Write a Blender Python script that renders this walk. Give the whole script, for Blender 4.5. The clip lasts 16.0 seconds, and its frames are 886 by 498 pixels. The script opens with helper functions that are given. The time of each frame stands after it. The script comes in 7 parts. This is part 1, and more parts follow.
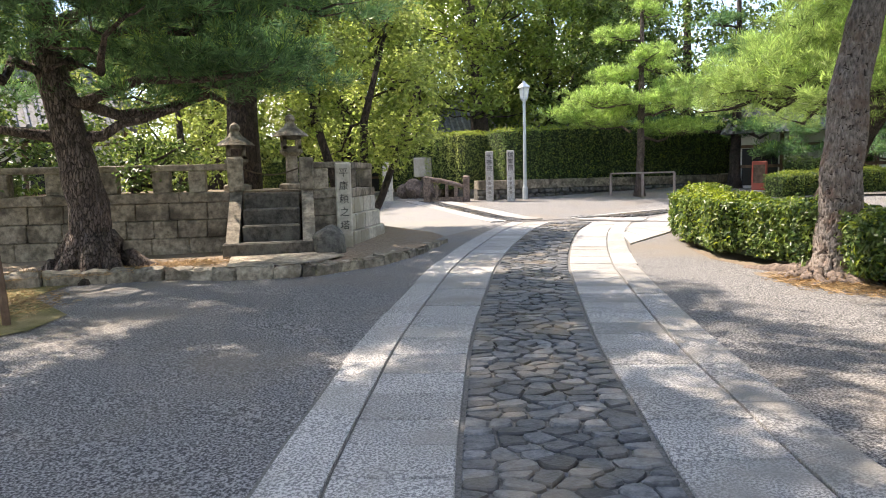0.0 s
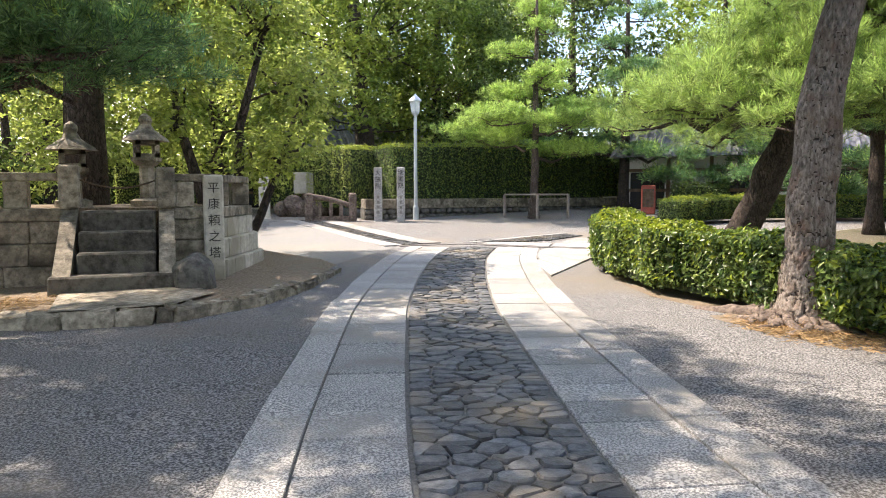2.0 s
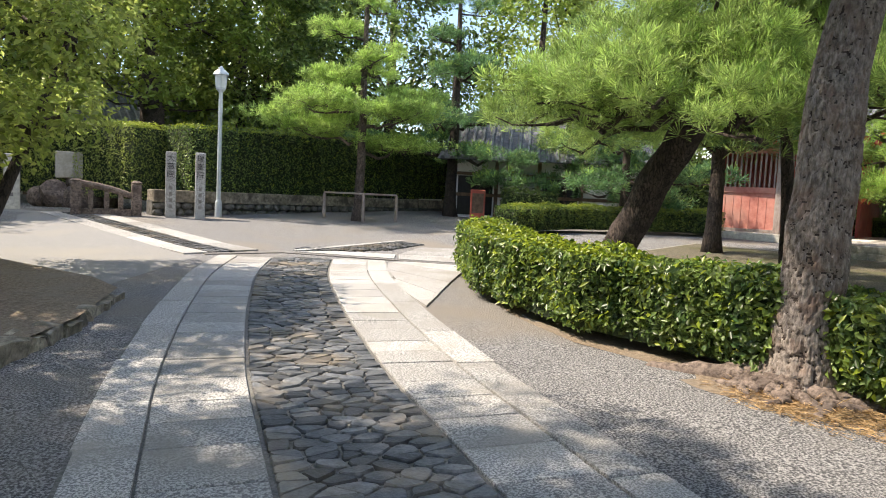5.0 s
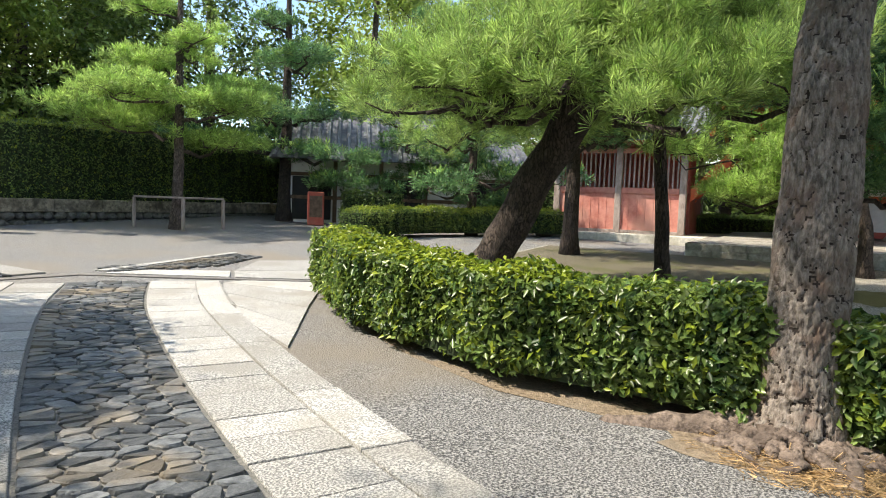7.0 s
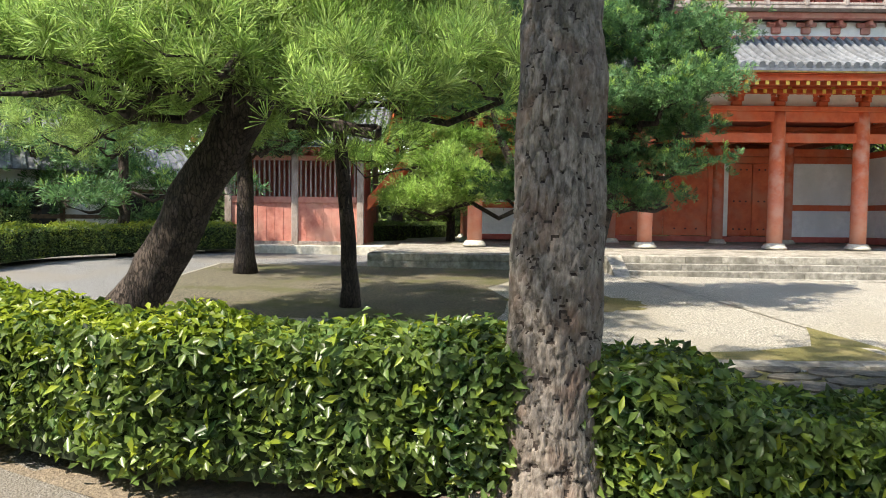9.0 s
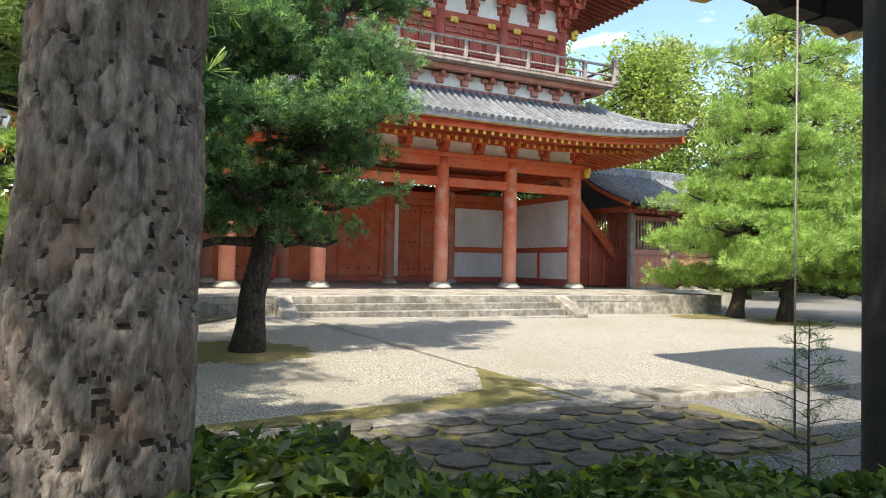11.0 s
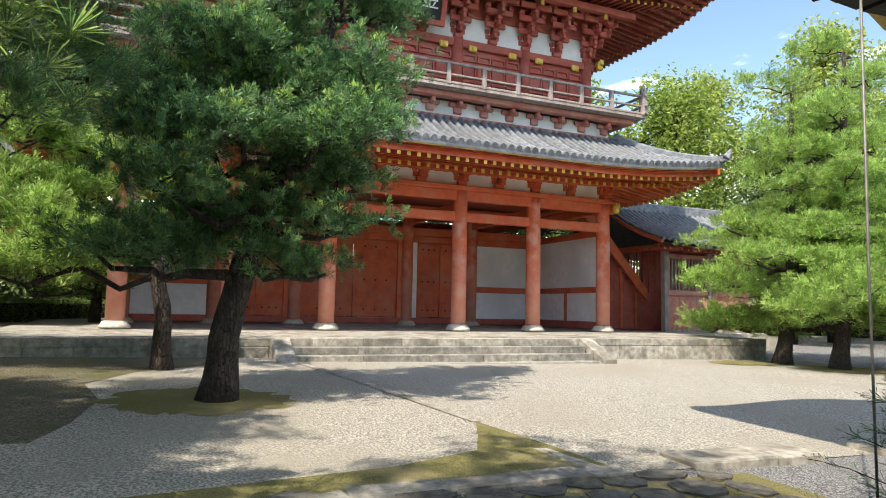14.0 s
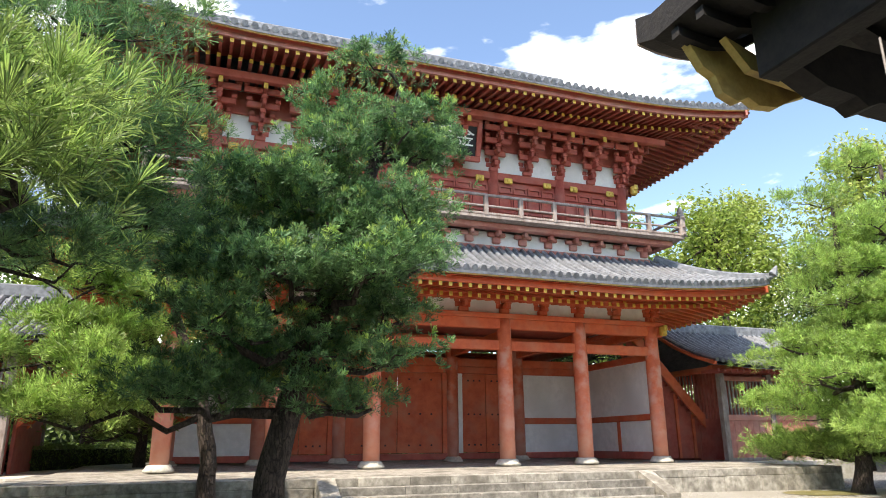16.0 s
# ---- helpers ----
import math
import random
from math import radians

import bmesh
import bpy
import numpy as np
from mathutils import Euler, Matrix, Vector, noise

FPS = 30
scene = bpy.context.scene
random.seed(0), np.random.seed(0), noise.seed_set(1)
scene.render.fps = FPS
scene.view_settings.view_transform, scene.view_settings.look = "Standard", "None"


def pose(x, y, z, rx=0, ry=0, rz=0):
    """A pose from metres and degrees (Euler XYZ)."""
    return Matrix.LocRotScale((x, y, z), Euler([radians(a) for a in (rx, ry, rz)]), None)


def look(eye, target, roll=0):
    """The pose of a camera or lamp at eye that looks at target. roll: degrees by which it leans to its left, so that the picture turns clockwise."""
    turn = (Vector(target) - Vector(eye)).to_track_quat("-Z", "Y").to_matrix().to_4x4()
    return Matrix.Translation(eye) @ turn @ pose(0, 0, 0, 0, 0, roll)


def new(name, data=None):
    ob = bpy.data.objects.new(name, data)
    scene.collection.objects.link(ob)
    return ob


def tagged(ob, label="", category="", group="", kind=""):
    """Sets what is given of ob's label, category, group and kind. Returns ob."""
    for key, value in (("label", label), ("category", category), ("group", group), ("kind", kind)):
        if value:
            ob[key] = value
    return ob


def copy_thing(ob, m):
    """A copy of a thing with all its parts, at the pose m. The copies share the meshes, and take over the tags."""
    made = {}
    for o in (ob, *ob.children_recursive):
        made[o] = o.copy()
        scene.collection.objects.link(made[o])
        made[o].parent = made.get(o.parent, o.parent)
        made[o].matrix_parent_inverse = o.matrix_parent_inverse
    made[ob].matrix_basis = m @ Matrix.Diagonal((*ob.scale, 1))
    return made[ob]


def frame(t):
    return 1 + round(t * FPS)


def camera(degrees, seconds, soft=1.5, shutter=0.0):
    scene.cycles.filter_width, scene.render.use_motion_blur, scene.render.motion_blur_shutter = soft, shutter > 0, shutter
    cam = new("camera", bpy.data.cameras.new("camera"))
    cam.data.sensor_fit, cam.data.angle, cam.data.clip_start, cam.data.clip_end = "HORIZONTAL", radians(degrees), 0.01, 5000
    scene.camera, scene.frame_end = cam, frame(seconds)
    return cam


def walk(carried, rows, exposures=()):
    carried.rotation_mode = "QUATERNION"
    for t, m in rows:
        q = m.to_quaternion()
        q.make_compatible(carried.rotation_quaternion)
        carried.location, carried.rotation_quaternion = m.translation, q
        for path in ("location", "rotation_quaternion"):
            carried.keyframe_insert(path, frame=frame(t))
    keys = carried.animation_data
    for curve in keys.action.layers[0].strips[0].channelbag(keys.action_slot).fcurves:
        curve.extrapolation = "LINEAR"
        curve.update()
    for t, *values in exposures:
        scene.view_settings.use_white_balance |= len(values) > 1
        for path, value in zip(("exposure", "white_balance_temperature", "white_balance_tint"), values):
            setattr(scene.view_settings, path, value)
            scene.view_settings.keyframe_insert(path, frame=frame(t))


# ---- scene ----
PATH = [
    (0, (0.535, 1.607, 1.667), (1.246, 3.464, 1.458), -1.4),
    (0.5, (0.597, 2.116, 1.732), (1.321, 3.969, 1.522), -1.8),
    (1, (0.84, 2.722, 1.706), (1.729, 4.504, 1.519), -1.1),
    (1.5, (0.914, 3.271, 1.678), (1.891, 5.006, 1.49), 0.7),
    (2, (1.025, 3.799, 1.719), (2.064, 5.501, 1.555), -0.1),
    (2.5, (1.17, 4.325, 1.751), (2.291, 5.975, 1.611), -0.2),
    (3, (1.25, 4.883, 1.759), (2.501, 6.438, 1.625), 0.2),
    (3.5, (1.446, 5.367, 1.729), (2.806, 6.827, 1.582), 0.9),
    (6, (2.864, 8.06, 1.796), (4.46, 9.257, 1.652), 3.0),
    (6.5, (3.2, 8.449, 1.795), (4.882, 9.523, 1.661), 2.6),
    (7, (3.556, 8.78, 1.791), (5.338, 9.678, 1.656), 2.1),
    (7.5, (3.951, 9.02, 1.81), (5.828, 9.695, 1.668), 2.1),
    (8, (4.406, 9.156, 1.847), (6.35, 9.602, 1.702), 1.9),
    (8.5, (4.843, 9.251, 1.854), (6.826, 9.475, 1.729), 1.4),
    (9, (5.242, 9.269, 1.872), (7.241, 9.271, 1.784), 0.6),
    (9.5, (5.817, 9.132, 1.851), (7.804, 8.915, 1.816), 0.6),
    (10, (6.271, 9.002, 1.825), (8.2, 8.473, 1.802), 0.4),
    (12.5, (7.493, 7.95, 1.676), (9.223, 6.951, 1.767), 1.3),
    (13, (7.665, 7.828, 1.668), (9.436, 6.906, 1.778), 1.4),
    (13.5, (7.873, 7.665, 1.672), (9.675, 6.808, 1.809), 1.3),
    (14, (7.974, 7.489, 1.667), (9.802, 6.697, 1.841), 1.2),
    (14.5, (8.036, 7.528, 1.639), (9.87, 6.771, 1.887), 0.9),
    (15, (8.063, 7.538, 1.662), (9.888, 6.803, 2.02), 0.5),
    (15.5, (8.021, 7.54, 1.669), (9.836, 6.839, 2.134), 0.1),
    (16, (8.013, 7.54, 1.655), (9.821, 6.885, 2.202), -0.5),
]
cam = camera(66.0, 16.0, soft=1.0)
walk(cam, [(t, look(e, a, r)) for t, e, a, r in PATH], [(0, 1.55, 7300, 17), (3.5, 1.4, 7300, 16), (6, 1.1, 7150, 11), (7.5, 1.1, 7000, 8), (9.5, 1.25, 7000, 8), (13, 1.0, 6900, 9), (14.5, 1.0, 6950, 9), (16, 1.15, 7000, 12)])

# ---- light ----
SUN_AZ, SUN_EL = (0.60, -0.80), 54.0       # the way the light travels over the ground, and its height
world = bpy.data.worlds.new("sky")
scene.world = world
world.use_nodes = True
wn, wl = world.node_tree.nodes, world.node_tree.links
sky = wn.new("ShaderNodeTexSky")
sky.sky_type, sky.sun_disc = "NISHITA", False
sky.sun_elevation = radians(SUN_EL)
sky.sun_rotation = math.atan2(-SUN_AZ[0], -SUN_AZ[1])
sky.air_density, sky.dust_density, sky.ozone_density = 1.0, 0.15, 2.5
wbg = wn["Background"]
wbg.inputs["Strength"].default_value = 0.15
# white clouds over the sky, as a mix on the dome
wtc = wn.new("ShaderNodeTexCoord")
wmap = wn.new("ShaderNodeMapping")
wmap.inputs["Scale"].default_value = (1.0, 1.0, 2.6)
wmap.inputs["Location"].default_value = (0.35, 0.1, 0.0)
wno = wn.new("ShaderNodeTexNoise")
wno.inputs["Scale"].default_value, wno.inputs["Detail"].default_value, wno.inputs["Roughness"].default_value = 2.6, 8.0, 0.52
wra = wn.new("ShaderNodeValToRGB")
wra.color_ramp.elements[0].position, wra.color_ramp.elements[1].position = 0.53, 0.64
wmi = wn.new("ShaderNodeMixRGB")
wmi.inputs[2].default_value = (14.0, 14.2, 14.6, 1)
wl.new(wtc.outputs["Generated"], wmap.inputs["Vector"])
wl.new(wmap.outputs[0], wno.inputs["Vector"])
wl.new(wno.outputs["Fac"], wra.inputs[0])
wl.new(wra.outputs[0], wmi.inputs[0])
wl.new(sky.outputs[0], wmi.inputs[1])
wl.new(wmi.outputs[0], wbg.inputs["Color"])
sun = new("sun", bpy.data.lights.new("sun", "SUN"))
sun.data.energy, sun.data.angle, sun.data.color = 4.1, radians(0.55), (1.0, 0.93, 0.82)
_h = math.cos(radians(SUN_EL)) / math.hypot(*SUN_AZ)
sun.matrix_world = look((0, 0, 30), (SUN_AZ[0] * _h, SUN_AZ[1] * _h, 30 - math.sin(radians(SUN_EL))))


# ---- materials ----
def mat(name, c1, c2=None, scale=8.0, rough=0.8, bump=0.3, bscale=None, metal=0.0, stain=None, sscale=0.7, vary=0.0, island=False, spec=0.5,
        stretch=(1, 1, 1), lo=0.35, hi=0.65, leaf=0.0):
    """A mottled surface: two colours by fine noise, a stain colour by coarse noise, variation by object or island, bump."""
    m = bpy.data.materials.new(name)
    m.use_nodes = True
    n, l = m.node_tree.nodes, m.node_tree.links
    b = n["Principled BSDF"]
    b.inputs["Roughness"].default_value, b.inputs["Metallic"].default_value = rough, metal
    b.inputs["Specular IOR Level"].default_value = spec
    geo = n.new("ShaderNodeNewGeometry")
    mp = n.new("ShaderNodeMapping")
    mp.inputs["Scale"].default_value = stretch
    l.new(geo.outputs["Position"], mp.inputs["Vector"])
    no = n.new("ShaderNodeTexNoise")
    no.inputs["Scale"].default_value, no.inputs["Detail"].default_value, no.inputs["Roughness"].default_value = scale, 6.0, 0.65
    l.new(mp.outputs[0], no.inputs["Vector"])
    ra = n.new("ShaderNodeValToRGB")
    ra.color_ramp.elements[0].position, ra.color_ramp.elements[1].position = lo, hi
    ra.color_ramp.elements[0].color = (*c1, 1)
    ra.color_ramp.elements[1].color = (*(c2 or [v * 1.25 for v in c1]), 1)
    l.new(no.outputs["Fac"], ra.inputs[0])
    out = ra.outputs[0]
    if stain:
        ns = n.new("ShaderNodeTexNoise")
        ns.inputs["Scale"].default_value, ns.inputs["Detail"].default_value = sscale, 5.0
        l.new(geo.outputs["Position"], ns.inputs["Vector"])
        rs = n.new("ShaderNodeValToRGB")
        rs.color_ramp.elements[0].position, rs.color_ramp.elements[1].position = 0.48, 0.68
        rs.color_ramp.elements[1].color = (0.85, 0.85, 0.85, 1)
        l.new(ns.outputs["Fac"], rs.inputs[0])
        mx = n.new("ShaderNodeMixRGB")
        mx.inputs[2].default_value = (*stain, 1)
        l.new(rs.outputs[0], mx.inputs[0])
        l.new(out, mx.inputs[1])
        out = mx.outputs[0]
    if vary:
        hs = n.new("ShaderNodeHueSaturation")
        mr = n.new("ShaderNodeMapRange")
        mr.inputs["To Min"].default_value, mr.inputs["To Max"].default_value = 1 - vary, 1 + vary
        if island:
            l.new(geo.outputs["Random Per Island"], mr.inputs["Value"])
        else:
            oi = n.new("ShaderNodeObjectInfo")
            l.new(oi.outputs["Random"], mr.inputs["Value"])
        l.new(mr.outputs[0], hs.inputs["Value"])
        l.new(out, hs.inputs["Color"])
        out = hs.outputs[0]
    l.new(out, b.inputs["Base Color"])
    if bump:
        nb = n.new("ShaderNodeTexNoise")
        nb.inputs["Scale"].default_value, nb.inputs["Detail"].default_value = bscale or scale * 2, 6.0
        l.new(mp.outputs[0], nb.inputs["Vector"])
        bu = n.new("ShaderNodeBump")
        bu.inputs["Strength"].default_value, bu.inputs["Distance"].default_value = bump, 0.02
        l.new(nb.outputs["Fac"], bu.inputs["Height"])
        l.new(bu.outputs[0], b.inputs["Normal"])
    if leaf:
        tr = n.new("ShaderNodeBsdfTranslucent")
        l.new(out, tr.inputs["Color"])
        ms = n.new("ShaderNodeMixShader")
        ms.inputs[0].default_value = leaf
        l.new(b.outputs[0], ms.inputs[1])
        l.new(tr.outputs[0], ms.inputs[2])
        l.new(ms.outputs[0], n["Material Output"].inputs["Surface"])
    return m


def bark(name, crack, plate, lit, scale=17.0, stretch=0.27):
    """Plated bark: dark cracks between raised scaly plates."""
    m = mat(name, plate, lit, 26, 0.95, 0, stretch=(1, 1, 0.6), stain=[v * 0.7 for v in plate], sscale=4)
    n, l = m.node_tree.nodes, m.node_tree.links
    b = n["Principled BSDF"]
    old = b.inputs["Base Color"].links[0].from_socket
    geo = n.new("ShaderNodeNewGeometry")
    warp = n.new("ShaderNodeTexNoise")
    warp.inputs["Scale"].default_value, warp.inputs["Detail"].default_value, warp.inputs["Roughness"].default_value = 11.0, 8.0, 0.72
    add = n.new("ShaderNodeVectorMath")
    add.operation = "MULTIPLY_ADD"
    add.inputs[1].default_value = (0.085, 0.085, 0.085)
    mp = n.new("ShaderNodeMapping")
    mp.inputs["Scale"].default_value = (1, 1, stretch)
    vo = n.new("ShaderNodeTexVoronoi")
    vo.feature = "DISTANCE_TO_EDGE"
    vo.inputs["Scale"].default_value = scale
    ra = n.new("ShaderNodeValToRGB")
    ra.color_ramp.elements[0].position, ra.color_ramp.elements[1].position = 0.01, 0.12
    mx = n.new("ShaderNodeMixRGB")
    mx.inputs[1].default_value = (*crack, 1)
    fine = n.new("ShaderNodeTexNoise")
    fine.inputs["Scale"].default_value, fine.inputs["Detail"].default_value = 40.0, 5.0
    hh = n.new("ShaderNodeMath")
    hh.operation = "MULTIPLY_ADD"
    hh.inputs[1].default_value = 0.25
    bu = n.new("ShaderNodeBump")
    bu.inputs["Strength"].default_value, bu.inputs["Distance"].default_value = 1.0, 0.035
    l.new(geo.outputs["Position"], warp.inputs["Vector"])
    l.new(warp.outputs["Color"], add.inputs[0])
    l.new(geo.outputs["Position"], add.inputs[2])
    l.new(add.outputs[0], mp.inputs["Vector"])
    l.new(mp.outputs[0], vo.inputs["Vector"])
    l.new(vo.outputs["Distance"], ra.inputs[0])
    broken = n.new("ShaderNodeTexNoise")
    broken.inputs["Scale"].default_value, broken.inputs["Detail"].default_value = 11.0, 4.0
    lift = n.new("ShaderNodeMath")
    lift.operation, lift.use_clamp = "MULTIPLY_ADD", True
    lift.inputs[1].default_value = 0.75
    cell = n.new("ShaderNodeTexVoronoi")
    cell.inputs["Scale"].default_value = scale
    l.new(mp.outputs[0], cell.inputs["Vector"])
    hs = n.new("ShaderNodeHueSaturation")
    mr = n.new("ShaderNodeMapRange")
    mr.inputs["To Min"].default_value, mr.inputs["To Max"].default_value = 0.75, 1.2
    l.new(cell.outputs["Color"], mr.inputs["Value"])
    l.new(mr.outputs[0], hs.inputs["Value"])
    l.new(old, hs.inputs["Color"])
    l.new(geo.outputs["Position"], broken.inputs["Vector"])
    l.new(broken.outputs["Fac"], lift.inputs[0])
    low = n.new("ShaderNodeMath")
    low.operation = "SUBTRACT"
    low.inputs[1].default_value = 0.25
    l.new(ra.outputs[0], low.inputs[0])
    l.new(low.outputs[0], lift.inputs[2])
    l.new(lift.outputs[0], mx.inputs[0])
    l.new(hs.outputs[0], mx.inputs[2])
    l.new(mx.outputs[0], b.inputs["Base Color"])
    l.new(geo.outputs["Position"], fine.inputs["Vector"])
    l.new(fine.outputs["Fac"], hh.inputs[0])
    l.new(ra.outputs[0], hh.inputs[2])
    l.new(hh.outputs[0], bu.inputs["Height"])
    l.new(bu.outputs[0], b.inputs["Normal"])
    return m


M = {}
M["gravel"] = mat("gravel", (0.045, 0.046, 0.05), (0.36, 0.355, 0.35), 52, 0.9, 1.0, 60, lo=0.44, hi=0.60, stain=(0.20, 0.175, 0.145), sscale=0.35)
M["court"] = mat("court", (0.15, 0.14, 0.12), (0.50, 0.47, 0.41), 36, 0.95, 1.0, 55, lo=0.42, hi=0.6, stain=(0.28, 0.255, 0.21), sscale=0.4)
M["asphalt"] = mat("asphalt", (0.14, 0.14, 0.142), (0.28, 0.277, 0.27), 45, 0.9, 0.4, 60, stain=(0.25, 0.235, 0.21), sscale=0.5)
M["moss"] = mat("moss", (0.07, 0.074, 0.022), (0.21, 0.18, 0.062), 45, 0.95, 1.0, 40, stain=(0.27, 0.22, 0.11), sscale=1.2)
# moss and the pines' shade are both mixed into this dark tone
M["mossy"] = mat("mossy", (0.05, 0.045, 0.03), (0.19, 0.165, 0.115), 30, 0.95, 1.0, 50, stain=(0.075, 0.078, 0.022), sscale=0.9, lo=0.42, hi=0.6)
M["soil"] = mat("soil", (0.11, 0.08, 0.055), (0.30, 0.235, 0.165), 22, 0.95, 1.0, 40, stain=(0.21, 0.175, 0.135), sscale=1.5)
M["granite"] = mat("granite", (0.16, 0.16, 0.16), (0.52, 0.51, 0.49), 60, 0.8, 0.4, 80, lo=0.45, hi=0.56, stain=(0.27, 0.255, 0.23), sscale=1.3, vary=0.2)
M["granite_i"] = mat("granite_i", (0.16, 0.16, 0.16), (0.52, 0.51, 0.49), 60, 0.8, 0.4, 80, lo=0.45, hi=0.56, stain=(0.27, 0.255, 0.23), sscale=1.3, vary=0.2, island=True)
M["cobble"] = mat("cobble", (0.045, 0.05, 0.056), (0.135, 0.142, 0.15), 14, 0.55, 0.4, 45, stain=(0.20, 0.165, 0.12), sscale=1.6, vary=0.55)
M["cobble_i"] = mat("cobble_i", (0.045, 0.05, 0.056), (0.135, 0.142, 0.15), 14, 0.55, 0.4, 45, stain=(0.20, 0.165, 0.12), sscale=1.6, vary=0.55, island=True)
M["mortar"] = mat("mortar", (0.09, 0.088, 0.082), (0.21, 0.205, 0.19), 40, 0.95, 0.6, 60)
# the dark stain mixes weathering with shadow mottling on the platform
M["oldstone"] = mat("oldstone", (0.14, 0.122, 0.095), (0.42, 0.37, 0.29), 9, 0.9, 0.8, 30, stain=(0.058, 0.05, 0.038), sscale=2.2, vary=0.22)
M["palestone"] = mat("palestone", (0.40, 0.38, 0.33), (0.62, 0.59, 0.52), 9, 0.85, 0.4, 30, stain=(0.30, 0.27, 0.20), sscale=0.8, vary=0.1)
# dark stone tone that includes the shade lying on steps and paving
M["shaded_stone"] = mat("shaded_stone", (0.04, 0.036, 0.03), (0.13, 0.118, 0.10), 10, 0.9, 0.6, 30, stain=(0.16, 0.15, 0.125), sscale=2.5)
M["podium"] = mat("podium", (0.20, 0.185, 0.155), (0.46, 0.43, 0.375), 6, 0.88, 0.45, 30, stain=(0.13, 0.118, 0.095), sscale=1.6, vary=0.14)
M["podium_step"] = mat("podium_step", (0.16, 0.15, 0.13), (0.36, 0.34, 0.30), 7, 0.88, 0.45, 30, stain=(0.11, 0.10, 0.085), sscale=1.8, vary=0.14)
M["darkrock"] = mat("darkrock", (0.06, 0.06, 0.055), (0.17, 0.165, 0.15), 8, 0.9, 1.0, 20)
M["bark"] = bark("bark", (0.035, 0.025, 0.021), (0.10, 0.075, 0.064), (0.23, 0.18, 0.155), 21.0, 0.24)
M["darkbark"] = bark("darkbark", (0.02, 0.015, 0.012), (0.06, 0.044, 0.037), (0.12, 0.092, 0.078), 21.0, 0.22)
M["barkplate"] = mat("barkplate", (0.10, 0.084, 0.074), (0.35, 0.305, 0.27), 30, 0.95, 0.8, 70, stretch=(1, 1, 0.35), stain=(0.17, 0.115, 0.09), sscale=5.0, lo=0.36, hi=0.68)
# furrow: darker wood, with the shade inside the cracks coloured in
M["furrow"] = mat("furrow", (0.02, 0.014, 0.012), (0.06, 0.043, 0.035), 30, 0.95, 0.5, 60)
M["root"] = mat("root", (0.055, 0.04, 0.033), (0.27, 0.21, 0.175), 16, 0.9, 1.0, 40, stain=(0.06, 0.043, 0.035), sscale=4.0)
M["needle"] = mat("needle", (0.14, 0.25, 0.065), (0.41, 0.54, 0.16), 6.0, 0.45, 0, vary=0.6, island=True, leaf=0.6)
M["needle_dark"] = mat("needle_dark", (0.045, 0.13, 0.058), (0.21, 0.37, 0.135), 6.0, 0.45, 0, vary=0.6, island=True, leaf=0.4)
M["needle_light"] = mat("needle_light", (0.19, 0.34, 0.075), (0.48, 0.64, 0.18), 6.0, 0.45, 0, vary=0.5, island=True, leaf=0.5)
M["leaf"] = mat("leaf", (0.04, 0.095, 0.03), (0.21, 0.29, 0.07), 4.5, 0.33, 0, vary=0.6, island=True, leaf=0.48)
# leaf_top: yellow-green tips, with the sun on hedge tops coloured in
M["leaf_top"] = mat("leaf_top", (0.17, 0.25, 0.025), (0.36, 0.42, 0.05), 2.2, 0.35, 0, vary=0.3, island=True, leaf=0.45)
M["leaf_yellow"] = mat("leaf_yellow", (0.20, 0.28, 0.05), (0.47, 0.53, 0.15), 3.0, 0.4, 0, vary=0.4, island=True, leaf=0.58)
M["leaf_dark"] = mat("leaf_dark", (0.08, 0.14, 0.04), (0.24, 0.34, 0.085), 2.5, 0.4, 0, vary=0.4, island=True, leaf=0.52)
M["leaf_wood"] = mat("leaf_wood", (0.16, 0.25, 0.045), (0.36, 0.44, 0.10), 0.4, 0.45, 0, vary=0.35, island=True, leaf=0.55)
# near-black colour of the hedge body, for the shade deep between leaves
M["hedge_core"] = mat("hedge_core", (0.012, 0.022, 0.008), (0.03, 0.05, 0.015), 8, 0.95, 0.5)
M["twig"] = mat("twig", (0.05, 0.035, 0.025), (0.12, 0.09, 0.06), 9, 0.9, 0.4)
M["red"] = mat("red", (0.50, 0.085, 0.030), (0.64, 0.14, 0.05), 3, 0.65, 0.15, 30, stain=(0.54, 0.17, 0.09), sscale=1.2, vary=0.07)
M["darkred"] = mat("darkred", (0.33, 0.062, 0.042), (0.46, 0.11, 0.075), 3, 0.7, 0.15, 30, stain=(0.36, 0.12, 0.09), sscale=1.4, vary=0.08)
M["pinkred"] = mat("pinkred", (0.42, 0.14, 0.11), (0.58, 0.25, 0.20), 3, 0.8, 0.15, 30, stain=(0.50, 0.27, 0.22), sscale=1.0, vary=0.06)
M["column_red"] = mat("column_red", (0.52, 0.10, 0.04), (0.66, 0.16, 0.065), 3, 0.65, 0.15, 30, stain=(0.62, 0.33, 0.25), sscale=2.2, vary=0.05)
_n, _l = M["column_red"].node_tree.nodes, M["column_red"].node_tree.links
_b = _n["Principled BSDF"]
_old = _b.inputs["Base Color"].links[0].from_socket
_g, _x, _r, _m, _w = (_n.new("ShaderNode" + k) for k in ("NewGeometry", "SeparateXYZ", "MapRange", "MixRGB", "TexNoise"))
_w.inputs["Scale"].default_value, _w.inputs["Detail"].default_value = 5.0, 6.0
_a = _n.new("ShaderNodeMath")
_a.operation = "MULTIPLY_ADD"
_a.inputs[1].default_value = 2.6
_l.new(_w.outputs["Fac"], _a.inputs[0])
_l.new(_g.outputs["Position"], _w.inputs["Vector"])
